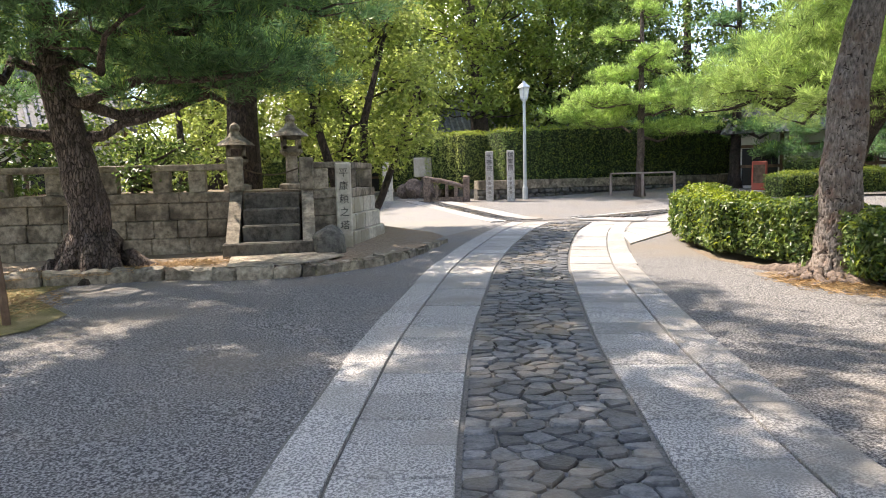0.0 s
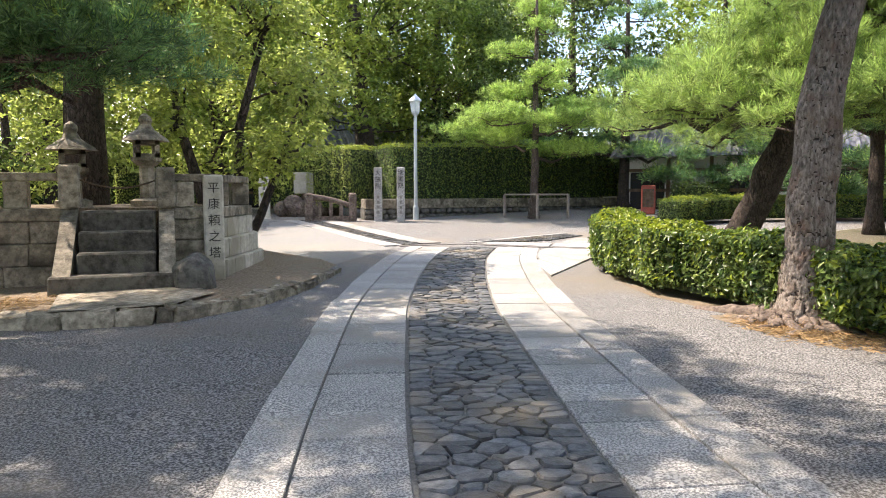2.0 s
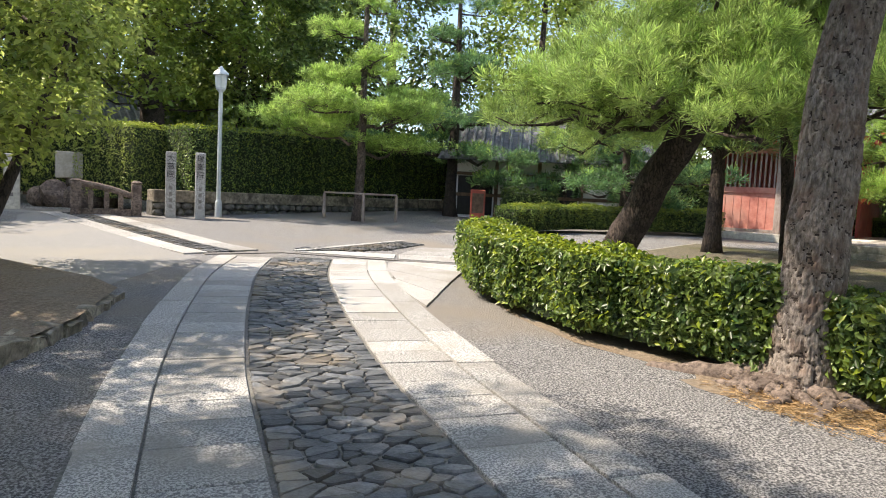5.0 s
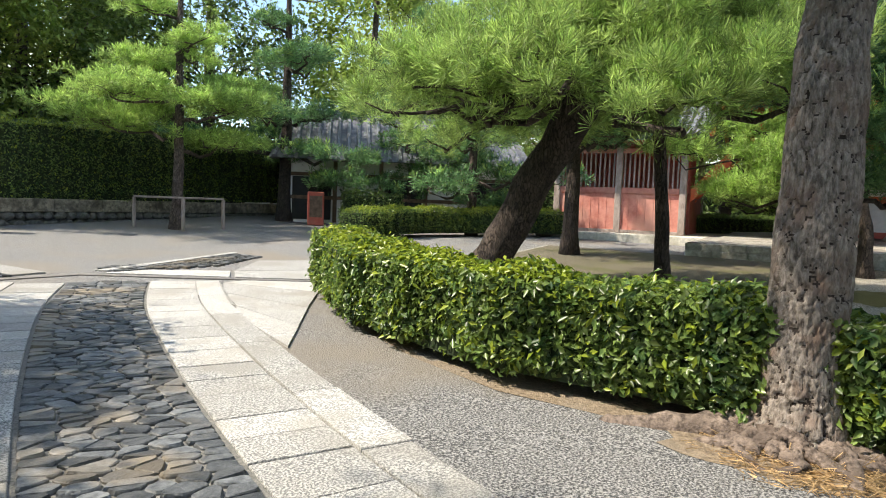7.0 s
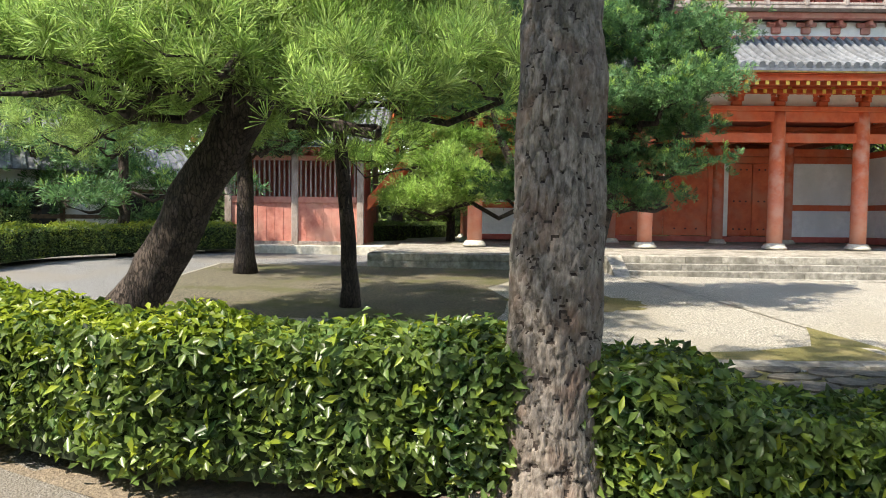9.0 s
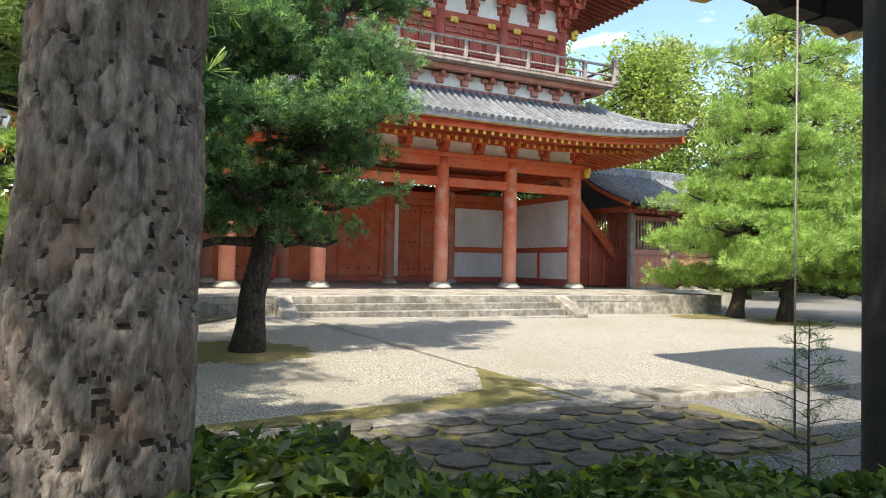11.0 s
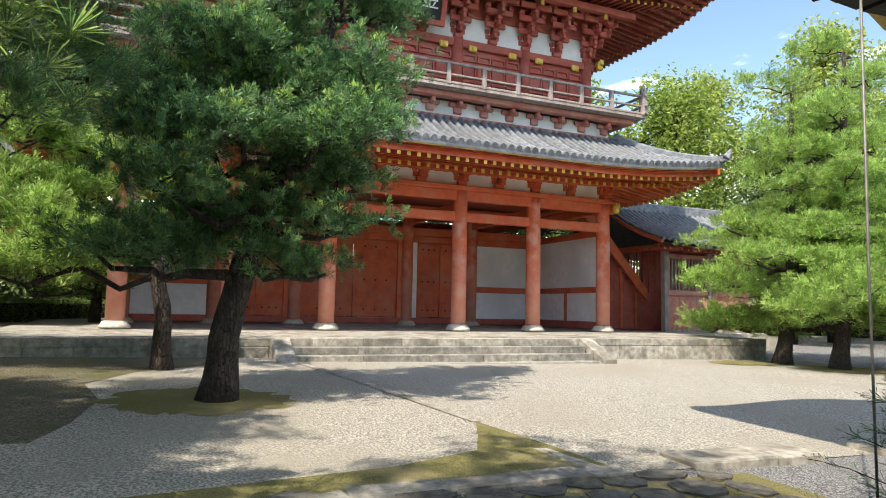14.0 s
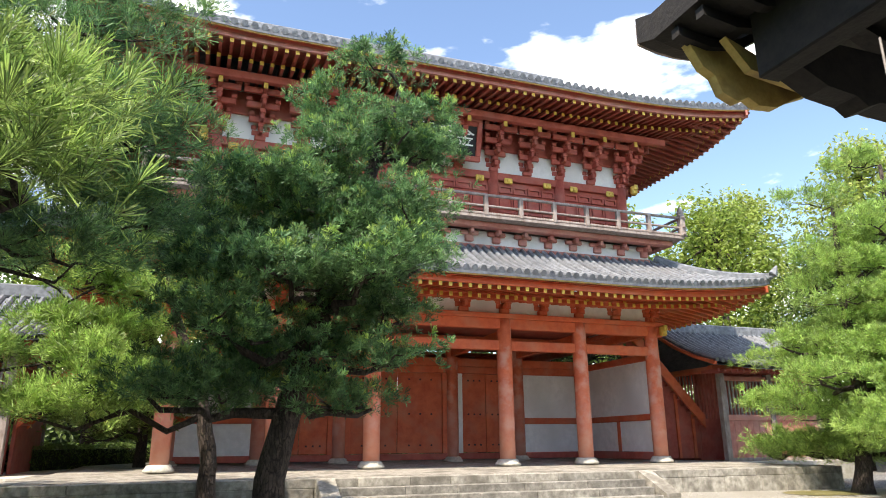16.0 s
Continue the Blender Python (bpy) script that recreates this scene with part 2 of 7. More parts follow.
_l.new(_g.outputs["Position"], _x.inputs[0])
_l.new(_x.outputs["Z"], _a.inputs[2])
_r.inputs["From Min"].default_value, _r.inputs["From Max"].default_value = 2.4, 5.2
_r.inputs["To Min"].default_value, _r.inputs["To Max"].default_value = 0.75, 0.0
_l.new(_a.outputs[0], _r.inputs["Value"])
_l.new(_r.outputs[0], _m.inputs[0])
_l.new(_old, _m.inputs[1])
_m.inputs[2].default_value = (0.62, 0.31, 0.235, 1)
_l.new(_m.outputs[0], _b.inputs["Base Color"])
M["litter"] = mat("litter", (0.26, 0.16, 0.075), (0.52, 0.36, 0.18), 9, 0.85, 0, vary=0.4, island=True)
M["plaster"] = mat("plaster", (0.72, 0.71, 0.69), (0.84, 0.83, 0.81), 4, 0.9, 0.1, 30, stain=(0.62, 0.60, 0.57), sscale=0.5)
M["tile"] = mat("tile", (0.10, 0.11, 0.125), (0.27, 0.285, 0.31), 5, 0.45, 0.2, 30, stain=(0.17, 0.175, 0.185), sscale=1.0, vary=0.2, island=True)
M["tile_pan"] = mat("tile_pan", (0.08, 0.085, 0.10), (0.18, 0.19, 0.21), 5, 0.6, 0.2, 30, vary=0.15, island=True)
M["gold"] = mat("gold", (0.55, 0.36, 0.05), (0.72, 0.50, 0.10), 6, 0.45, 0.1, 30, metal=0.3)
M["ochre"] = mat("ochre", (0.42, 0.30, 0.08), (0.60, 0.45, 0.15), 6, 0.7, 0.2, 20, stain=(0.25, 0.17, 0.06), sscale=2)
M["greywood"] = mat("greywood", (0.22, 0.17, 0.15), (0.40, 0.34, 0.31), 6, 0.85, 0.3, 30, stretch=(1, 1, 0.4))
M["blackwood"] = mat("blackwood", (0.006, 0.005, 0.0045), (0.02, 0.016, 0.013), 6, 0.8, 0.4, 20)
M["brownwood"] = mat("brownwood", (0.09, 0.055, 0.035), (0.19, 0.12, 0.08), 6, 0.8, 0.3, 30)
M["metal"] = mat("metal", (0.42, 0.48, 0.52), (0.52, 0.58, 0.62), 5, 0.45, 0.05, 30, metal=0.2)
M["steel"] = mat("steel", (0.16, 0.15, 0.14), (0.28, 0.26, 0.25), 9, 0.6, 0.1, 30, metal=0.5)
M["lampglass"] = mat("lampglass", (0.55, 0.60, 0.60), (0.70, 0.74, 0.74), 5, 0.2, 0.0)
M["black"] = mat("black", (0.010, 0.010, 0.011), (0.02, 0.02, 0.02), 5, 0.7, 0.1)
M["white"] = mat("white", (0.78, 0.78, 0.76), (0.84, 0.84, 0.82), 5, 0.6, 0.05)
M["plain_wall"] = mat("plain_wall", (0.58, 0.55, 0.48), (0.70, 0.67, 0.60), 2, 0.9, 0.1, stain=(0.5, 0.47, 0.4), sscale=0.6)


# ---- building blocks ----
def ground_z(x, y):
    return -0.129 + 0.01243 * min(max(x, -40), 40) + 0.01321 * min(max(y, -40), 40) + 0.02 * min(max(0, x - 14), 10) + 0.03 * min(max(0, y - 22), 8)


def mesh_ob(name, bm, material, parent=None, smooth=False):
    me = bpy.data.meshes.new(name)
    bmesh.ops.recalc_face_normals(bm, faces=bm.faces)
    bm.to_mesh(me)
    bm.free()
    for m in material if isinstance(material, (list, tuple)) else [material]:
        me.materials.append(m)
    if smooth:
        me.polygons.foreach_set("use_smooth", [True] * len(me.polygons))
    ob = new(name, me)
    if parent:
        ob.parent = parent
    return ob


def part(name, bm, material, parent, label="", smooth=False):
    ob = mesh_ob(name, bm, material, parent, smooth)
    if label:
        ob["label"] = label
    return ob


def thing(name, at, label, category, group="", kind="", turn=0):
    ob = new(name)
    ob.matrix_basis = pose(*at, 0, 0, turn)
    ob.empty_display_size = 0.2
    return tagged(ob, label, category, group, kind)


def box(bm, x0, y0, z0, x1, y1, z1, bevel=0.0, m=None, mi=0):
    before = set(bm.faces) if mi else None
    vs = [bm.verts.new((x, y, z)) for z in (z0, z1) for x, y in ((x0, y0), (x1, y0), (x1, y1), (x0, y1))]
    fs = [bm.faces.new([vs[i] for i in f]) for f in ((3, 2, 1, 0), (4, 5, 6, 7), (0, 1, 5, 4), (1, 2, 6, 5), (2, 3, 7, 6), (3, 0, 4, 7))]
    if bevel:
        es = list({e for f in fs for e in f.edges})
        r = bmesh.ops.bevel(bm, geom=es, offset=bevel, segments=1, affect="EDGES")
        vs = list({v for f in r["faces"] for v in f.verts} | {v for v in vs if v.is_valid})
    if m is not None:
        bmesh.ops.transform(bm, matrix=m, verts=vs)
    if mi:
        for f in bm.faces:
            if f not in before:
                f.material_index = mi
    return vs


def prism(bm, pts, z0, z1, m=None):
    """An upright block over a plan outline."""
    a = [bm.verts.new((*p, z0 if not callable(z0) else z0(*p))) for p in pts]
    b = [bm.verts.new((*p, z1 if not callable(z1) else z1(*p))) for p in pts]
    n = len(pts)
    bm.faces.new(a[::-1])
    bm.faces.new(b)
    for i in range(n):
        bm.faces.new((a[i], a[(i + 1) % n], b[(i + 1) % n], b[i]))
    if m is not None:
        bmesh.ops.transform(bm, matrix=m, verts=a + b)
    return a + b


def tube(bm, pts, radii, sides=8, rough=0.0, rng=None, cap=True):
    """A bent, tapered, slightly uneven tube."""
    rings = []
    pts = [Vector(p) for p in pts]
    for i, p in enumerate(pts):
        d = (pts[min(i + 1, len(pts) - 1)] - pts[max(i - 1, 0)]).normalized()
        a = d.orthogonal().normalized() if abs(d.z) < 0.95 else Vector((1, 0, 0))
        a = (a - d * a.dot(d)).normalized()
        c = d.cross(a)
        ring = []
        for k in range(sides):
            t = 2 * math.pi * k / sides
            r = radii[i] * (1 + (rng.uniform(-rough, rough) if rng else 0))
            ring.append(bm.verts.new(p + r * (math.cos(t) * a + math.sin(t) * c)))
        rings.append(ring)
    for r0, r1 in zip(rings, rings[1:]):
        for k in range(sides):
            bm.faces.new((r0[k], r0[(k + 1) % sides], r1[(k + 1) % sides], r1[k]))
    if cap:
        bm.faces.new(rings[0][::-1])
        bm.faces.new(rings[-1])


def lathe(bm, prof, at, sides=16):
    """A turned body: prof rows of radius, height."""
    tube(bm, [(at[0], at[1], at[2] + h) for r, h in prof], [r for r, h in prof], sides)


def raw(name, verts, faces, material, parent=None, smooth=False):
    me = bpy.data.meshes.new(name)
    nv, nf, k = len(verts), len(faces), faces.shape[1]
    me.vertices.add(nv)
    me.vertices.foreach_set("co", verts.astype(np.float32).ravel())
    me.loops.add(nf * k)
    me.loops.foreach_set("vertex_index", faces.astype(np.int32).ravel())
    me.polygons.add(nf)
    me.polygons.foreach_set("loop_start", np.arange(0, nf * k, k, dtype=np.int32))
    me.update(calc_edges=True)
    me.materials.append(material)
    ob = new(name, me)
    if parent:
        ob.parent = parent
    return ob


def unit(v):
    return v / np.maximum(np.linalg.norm(v, axis=-1, keepdims=True), 1e-9)


def needles(name, centres, ways, length, width, count, material, parent, seed=0, spread=0.75):
    """Tufts of long needles: count thin blades from each centre, round its way."""
    rng = np.random.default_rng(seed)
    n = len(centres)
    d = unit(np.repeat(unit(ways), count, 0) + rng.normal(0, spread, (n * count, 3)))
    c = np.repeat(centres, count, 0)
    side = unit(np.cross(d, rng.normal(0, 1, (n * count, 3)))) * width * 0.5
    ln = length * rng.uniform(0.65, 1.15, (n * count, 1))
    tips = np.stack([c + d * ln - side, c + d * ln + side], 1).reshape(n, count * 2, 3)
    v = np.concatenate([centres[:, None], tips], 1).reshape(-1, 3)
    root = np.arange(n)[:, None, None] * (2 * count + 1)
    k = np.arange(count)[None, :, None]
    f = np.concatenate([root + 0 * k, root + 1 + 2 * k, root + 2 + 2 * k], 2).reshape(-1, 3)
    return raw(name, v, f, material, parent)


def leaves(name, centres, ways, length, width, material, parent, seed=0, loose=0.6):
    """Pointed leaves, each folded along its rib."""
    rng = np.random.default_rng(seed)
    n = len(centres)
    nrm = unit(unit(ways) + rng.normal(0, loose, (n, 3)))
    d = unit(np.cross(nrm, rng.normal(0, 1, (n, 3))))
    s = np.cross(nrm, d)
    ln = length * rng.uniform(0.6, 1.25, (n, 1))
    w = width * rng.uniform(0.7, 1.2, (n, 1))
    lift = nrm * w * 0.25
    base, tip = centres - d * ln / 2, centres + d * ln / 2 - nrm * ln * 0.12
    mid = centres - d * ln * 0.05
    v = np.stack([base, mid + s * w / 2 + lift, tip, mid - s * w / 2 + lift], 1).reshape(-1, 3)
    i = np.arange(n)[:, None] * 4
    f = np.concatenate([i + [0, 1, 2], i + [0, 2, 3]])
    return raw(name, v, f, material, parent)


# ---- ground ----
def axis_steps(lo, hi, fine_lo, fine_hi, fine, coarse):
    out, v = [], lo
    while v < hi:
        out.append(v)
        v += fine if fine_lo <= v < fine_hi else coarse
    return out + [hi]


def sheet(name, outline, lift, material, label, category, parent=None):
    """A thin flat piece that follows the ground."""
    bm = bmesh.new()
    vs = [bm.verts.new((x, y, ground_z(x, y) + lift)) for x, y in outline]
    es = [bm.edges.new((vs[i], vs[(i + 1) % len(vs)])) for i in range(len(vs))]
    bmesh.ops.triangle_fill(bm, use_beauty=True, edges=es)
    for f in bm.faces:
        f.normal_update()
        if f.normal.z < 0:
            f.normal_flip()
    ob = mesh_ob(name, bm, material)
    return tagged(ob, label, category, kind="structure")


xs = [-4000, -1200, -400, -150, -80] + axis_steps(-40, 60, -8, 42, 0.6, 4) + [90, 160, 400, 1200, 4000]
ys = [-4000, -1200, -400, -150, -80] + axis_steps(-40, 60, -14, 36, 0.6, 4) + [90, 160, 400, 1200, 4000]
gv = np.array([(x, y, ground_z(x, y) + (0.012 * noise.noise((x * 0.7, y * 0.7, 0)) if abs(x) < 60 else 0)) for y in ys for x in xs])
gi = np.arange(len(xs) * len(ys)).reshape(len(ys), len(xs))
gf = np.stack([gi[:-1, :-1], gi[:-1, 1:], gi[1:, 1:], gi[1:, :-1]], -1).reshape(-1, 4)
ground = raw("ground", gv, gf, M["gravel"])
tagged(ground, "grey gravel ground with brownish worn patches", "ground", kind="structure")


# ---- the paved way ----
WAY = [(0.15, -8.0), (0.55, -3.0), (1.05, 1.0), (1.75, 3.0), (2.39, 4.62), (3.05, 6.07), (3.85, 7.74), (5.55, 10.9), (6.3, 12.2), (7.66, 14.32), (9.44, 16.83), (11.1, 18.75)]


def smooth_line(pts, step):
    """A smooth curve through plan points, in even steps: rows of x, y, dx, dy."""
    p = np.array([pts[0]] + list(pts) + [pts[-1]], float)
    fine = []
    for i in range(1, len(p) - 2):
        for t in np.linspace(0, 1, 40, endpoint=False):
            a, b, c, d = p[i - 1], p[i], p[i + 1], p[i + 2]
            fine.append(0.5 * (2 * b + (c - a) * t + (2 * a - 5 * b + 4 * c - d) * t * t + (3 * b - a - 3 * c + d) * t ** 3))
    fine = np.array(fine + [p[-1]])
    s = np.r_[0, np.cumsum(np.hypot(*np.diff(fine, axis=0).T))]
    q = np.arange(0, s[-1], step)
    xy = np.stack([np.interp(q, s, fine[:, 0]), np.interp(q, s, fine[:, 1])], 1)
    d = unit(np.gradient(xy, axis=0))
    return np.concatenate([xy, d], 1)


LINE = smooth_line(WAY, 0.05)


def on_way(s, off):
    """The plan place s metres along the way, off to the right of its middle."""
    i = min(max(s / 0.05, 0), len(LINE) - 1)
    k = min(int(i), len(LINE) - 2)
    r = LINE[k] * (1 - (i - k)) + LINE[k + 1] * (i - k)
    return r[0] + r[3] * off, r[1] - r[2] * off


WAY_LEN = (len(LINE) - 1) * 0.05


# ---- the great gate ----
GX, GY = 28.57, 0.19
COLS = [-8.03, -5.07, -2.22, 2.22, 5.07, 8.03]
ROWS = [0.0, 5.0, 10.0]
gate = thing("temple_gate", (GX, GY, 0.95), "two-storeyed vermilion wooden temple gate with grey tiled roofs", "gate")


def gpart(name, bm, material, label="", smooth=False, parent=None):
    """A part of the gate, given in the gate's own plan (x inward, y along the front), with true heights."""
    bmesh.ops.translate(bm, vec=(0, 0, -0.95), verts=bm.verts)
    return part(name, bm, material, parent or gate, label, smooth)


def gcopy(ob, dx, dy, dz=0.0, flip=False):
    c = ob.copy()
    scene.collection.objects.link(c)
    c.matrix_basis = Matrix.Translation((dx, dy, dz)) @ (Matrix.Diagonal((1, -1, 1, 1)) if flip else Matrix.Identity(4))
    return c


first = None
for rx in ROWS:
    for cy in COLS:
        if first is None:
            bm = bmesh.new()
            lathe(bm, [(0.25, 1.12), (0.255, 2.4), (0.25, 4.2), (0.235, 5.3), (0.225, 5.62)], (0, 0, 0), 18)
            first = gpart("column", bm, M["column_red"], "round vermilion column, paler towards its foot", True)
            bm = bmesh.new()
            lathe(bm, [(0.40, 0.96), (0.41, 1.02), (0.36, 1.07), (0.32, 1.14), (0.27, 1.16)], (0, 0, 0), 18)
            base = gpart("column_base", bm, M["palestone"], "turned grey stone base", True)
            base.parent = gate
            first.matrix_basis = base.matrix_basis = Matrix.Translation((rx, cy, 0))
        else:
            gcopy(first, rx, cy)
            gcopy(base, rx, cy)


def beam(name, x0, y0, z0, x1, y1, z1, material, bevel=0.02):
    bm = bmesh.new()
    box(bm, x0, y0, z0, x1, y1, z1, bevel)
    return gpart(name, bm, material)


W = COLS[-1]
for rx in ROWS:
    beam("head_beam", rx - 0.13, -W - 0.45, 5.28, rx + 0.13, W + 0.45, 5.62, M["red"])
    beam("plate_beam", rx - 0.24, -W - 0.5, 5.62, rx + 0.24, W + 0.5, 5.78, M["red"])
    for a, b in zip(COLS, COLS[1:]):
        beam("tie_beam", rx - 0.09, a + 0.2, 4.58, rx + 0.09, b - 0.2, 4.9, M["red"])
for cy in (-W, W):
    beam("head_beam", 0.24, cy - 0.12, 5.3, 9.76, cy + 0.12, 5.61, M["red"])
    beam("plate_beam", 0.3, cy - 0.2, 5.62, 9.7, cy + 0.2, 5.775, M["red"])
for cy in COLS[1:-1]:
    beam("cross_beam", 0.2, cy - 0.1, 4.95, 4.9, cy + 0.1, 5.25, M["red"])
# the inner wall with three pairs of doors, and plastered end bays
for i, (a, b) in enumerate(zip(COLS, COLS[1:])):
    beam("sill", 4.9, a + 0.22, 1.05, 5.12, b - 0.22, 1.28, M["darkred"])
    beam("lintel", 4.88, a + 0.22, 4.3, 5.14, b - 0.22, 4.57, M["red"])
    if i in (0, 4):
        beam("plaster_panel", 4.97, a + 0.22, 1.28, 5.05, b - 0.22, 2.38, M["plaster"], 0)
        beam("plaster_panel", 4.97, a + 0.22, 2.58, 5.05, b - 0.22, 4.3, M["plaster"], 0)
        beam("wall_rail", 4.9, a + 0.2, 2.36, 5.12, b - 0.2, 2.6, M["red"])
    else:
        for c, d in ((a + 0.42, (a + b) / 2 - 0.01), ((a + b) / 2 + 0.01, b - 0.42)):
            bm = bmesh.new()
            box(bm, 4.98, c, 1.3, 5.05, d, 4.29, 0.01)
            n = 4
            for k in range(n + 1):
                z = 1.36 + k * (4.13 - 1.36) / n
                box(bm, 4.95, c + 0.05, z, 4.985, d - 0.05, z + 0.09)
            dl = gpart("door_leaf", bm, M["red"], "closed vermilion plank door leaf")
            for z in (1.55, 2.7, 4.0):
                for k in range(3):
                    bm = bmesh.new()
                    box(bm, 4.925, c + (d - c) * (0.25 + 0.25 * k) - 0.03, z, 4.955, c + (d - c) * (0.25 + 0.25 * k) + 0.03, z + 0.06)
                    gpart("stud", bm, M["black"], parent=dl)
        for c, d in ((a + 0.22, a + 0.42), (b - 0.42, b - 0.22)):
            beam("door_jamb", 4.92, c, 1.28, 5.1, d, 4.3, M["plaster"] if c < -2 else M["red"], 0.01)
# plastered side walls of the front half and back half
for s in (-1, 1):
    for x0, x1 in ((0.24, 4.78), (5.22, 9.76)):
        y = s * W
        beam("plaster_panel", x0, y - 0.05, 1.3, x1, y + 0.05, 2.38, M["plaster"], 0)
        beam("plaster_panel", x0, y - 0.05, 2.58, x1, y + 0.05, 4.45, M["plaster"], 0)
        beam("wall_rail", x0, y - 0.1, 2.37, x1, y + 0.1, 2.59, M["red"])
        beam("wall_rail", x0, y - 0.1, 4.45, x1, y + 0.1, 4.7, M["red"])
        beam("wall_post", x0 + 2.0, y - 0.08, 1.3, x0 + 2.2, y + 0.08, 2.38, M["red"])
        beam("sill", x0, y - 0.1, 1.03, x1, y + 0.1, 1.29, M["darkred"])
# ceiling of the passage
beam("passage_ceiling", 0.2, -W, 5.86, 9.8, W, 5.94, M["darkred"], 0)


def bracket_mesh(steps, step, rise, width):
    """A cluster of bearing blocks and arms that steps outward and up. The wall lies at x = 0, outward is -x."""
    bm = bmesh.new()
    box(bm, -0.17, -0.17, 0, 0.17, 0.17, 0.18, 0.03)
    for k in range(steps):
        z, x = 0.18 + k * rise, -k * step
        w = width * (0.45 + 0.55 * k / max(steps - 1, 1))
        box(bm, x - 0.06, -w, z, x + 0.06, w, z + rise * 0.55, 0.02)
        box(bm, x - step - 0.08, -0.06, z, 0.1, 0.06, z + rise * 0.55, 0.02)
        for y in (-w + 0.07, 0, w - 0.07):
            box(bm, x - 0.09, y - 0.09, z + rise * 0.55, x + 0.09, y + 0.09, z + rise * 0.98, 0.025)
        box(bm, x - step - 0.09, -0.09, z + rise * 0.55, x - step + 0.09, 0.09, z + rise * 0.98, 0.025)
    return bm


def bracket_row(z, steps, step, rise, width, x_front, half, ys, material, label):
    bm = bracket_mesh(steps, step, rise, width)
    bmesh.ops.translate(bm, vec=(0, 0, z), verts=bm.verts)
    b = gpart("bracket", bm, material, label)
    b.matrix_basis = Matrix.Translation((x_front, ys[0], 0))
    tip = bmesh.new()
    box(tip, -steps * step - 0.13, -0.065, z + 0.18 + (steps - 1) * rise, -steps * step - 0.09, 0.065, z + 0.18 + (steps - 0.4) * rise, 0.0)
    t = gpart("bracket_tip", tip, M["gold"], "yellow painted arm end")
    t.matrix_basis = b.matrix_basis.copy()
    for y in ys[1:]:
        gcopy(b, x_front, y)
        gcopy(t, x_front, y)
    for s in (-1, 1):
        for x in np.linspace(x_front + 1.4, x_front + 8.6, 6):
            c = gcopy(b, 0, 0)
            c.matrix_basis = Matrix.Translation((x, s * half, 0)) @ Matrix.Rotation(-s * math.pi / 2, 4, "Z")
        c = gcopy(b, 0, 0)
        c.matrix_basis = Matrix.Translation((x_front, s * half, 0)) @ Matrix.Rotation(-s * math.pi / 4, 4, "Z")


MID = sorted(COLS + [(a + b) / 2 for a, b in zip(COLS, COLS[1:]) if b - a < 4] + [-0.75, 0.75])
bracket_row(5.78, 2, 0.3, 0.30, 0.62, 0.0, W, MID, M["red"], "stepped vermilion bracket cluster")
beam("plaster_band", -0.04, -W, 5.78, 0.04, W, 6.5, M["plaster"], 0)
for s in (-1, 1):
    beam("plaster_band", 0.05, s * W - 0.04, 5.78, 9.95, s * W + 0.04, 6.5, M["plaster"], 0)
beam("eave_purlin", -0.72, -W - 0.9, 6.28, -0.54, W + 0.9, 6.46, M["red"])


def eave_lift(y, half, rise):
    """How far the eave swings up towards its corners."""
    return rise * max(0.0, (abs(y) - half * 0.45) / (half * 0.55)) ** 2.2


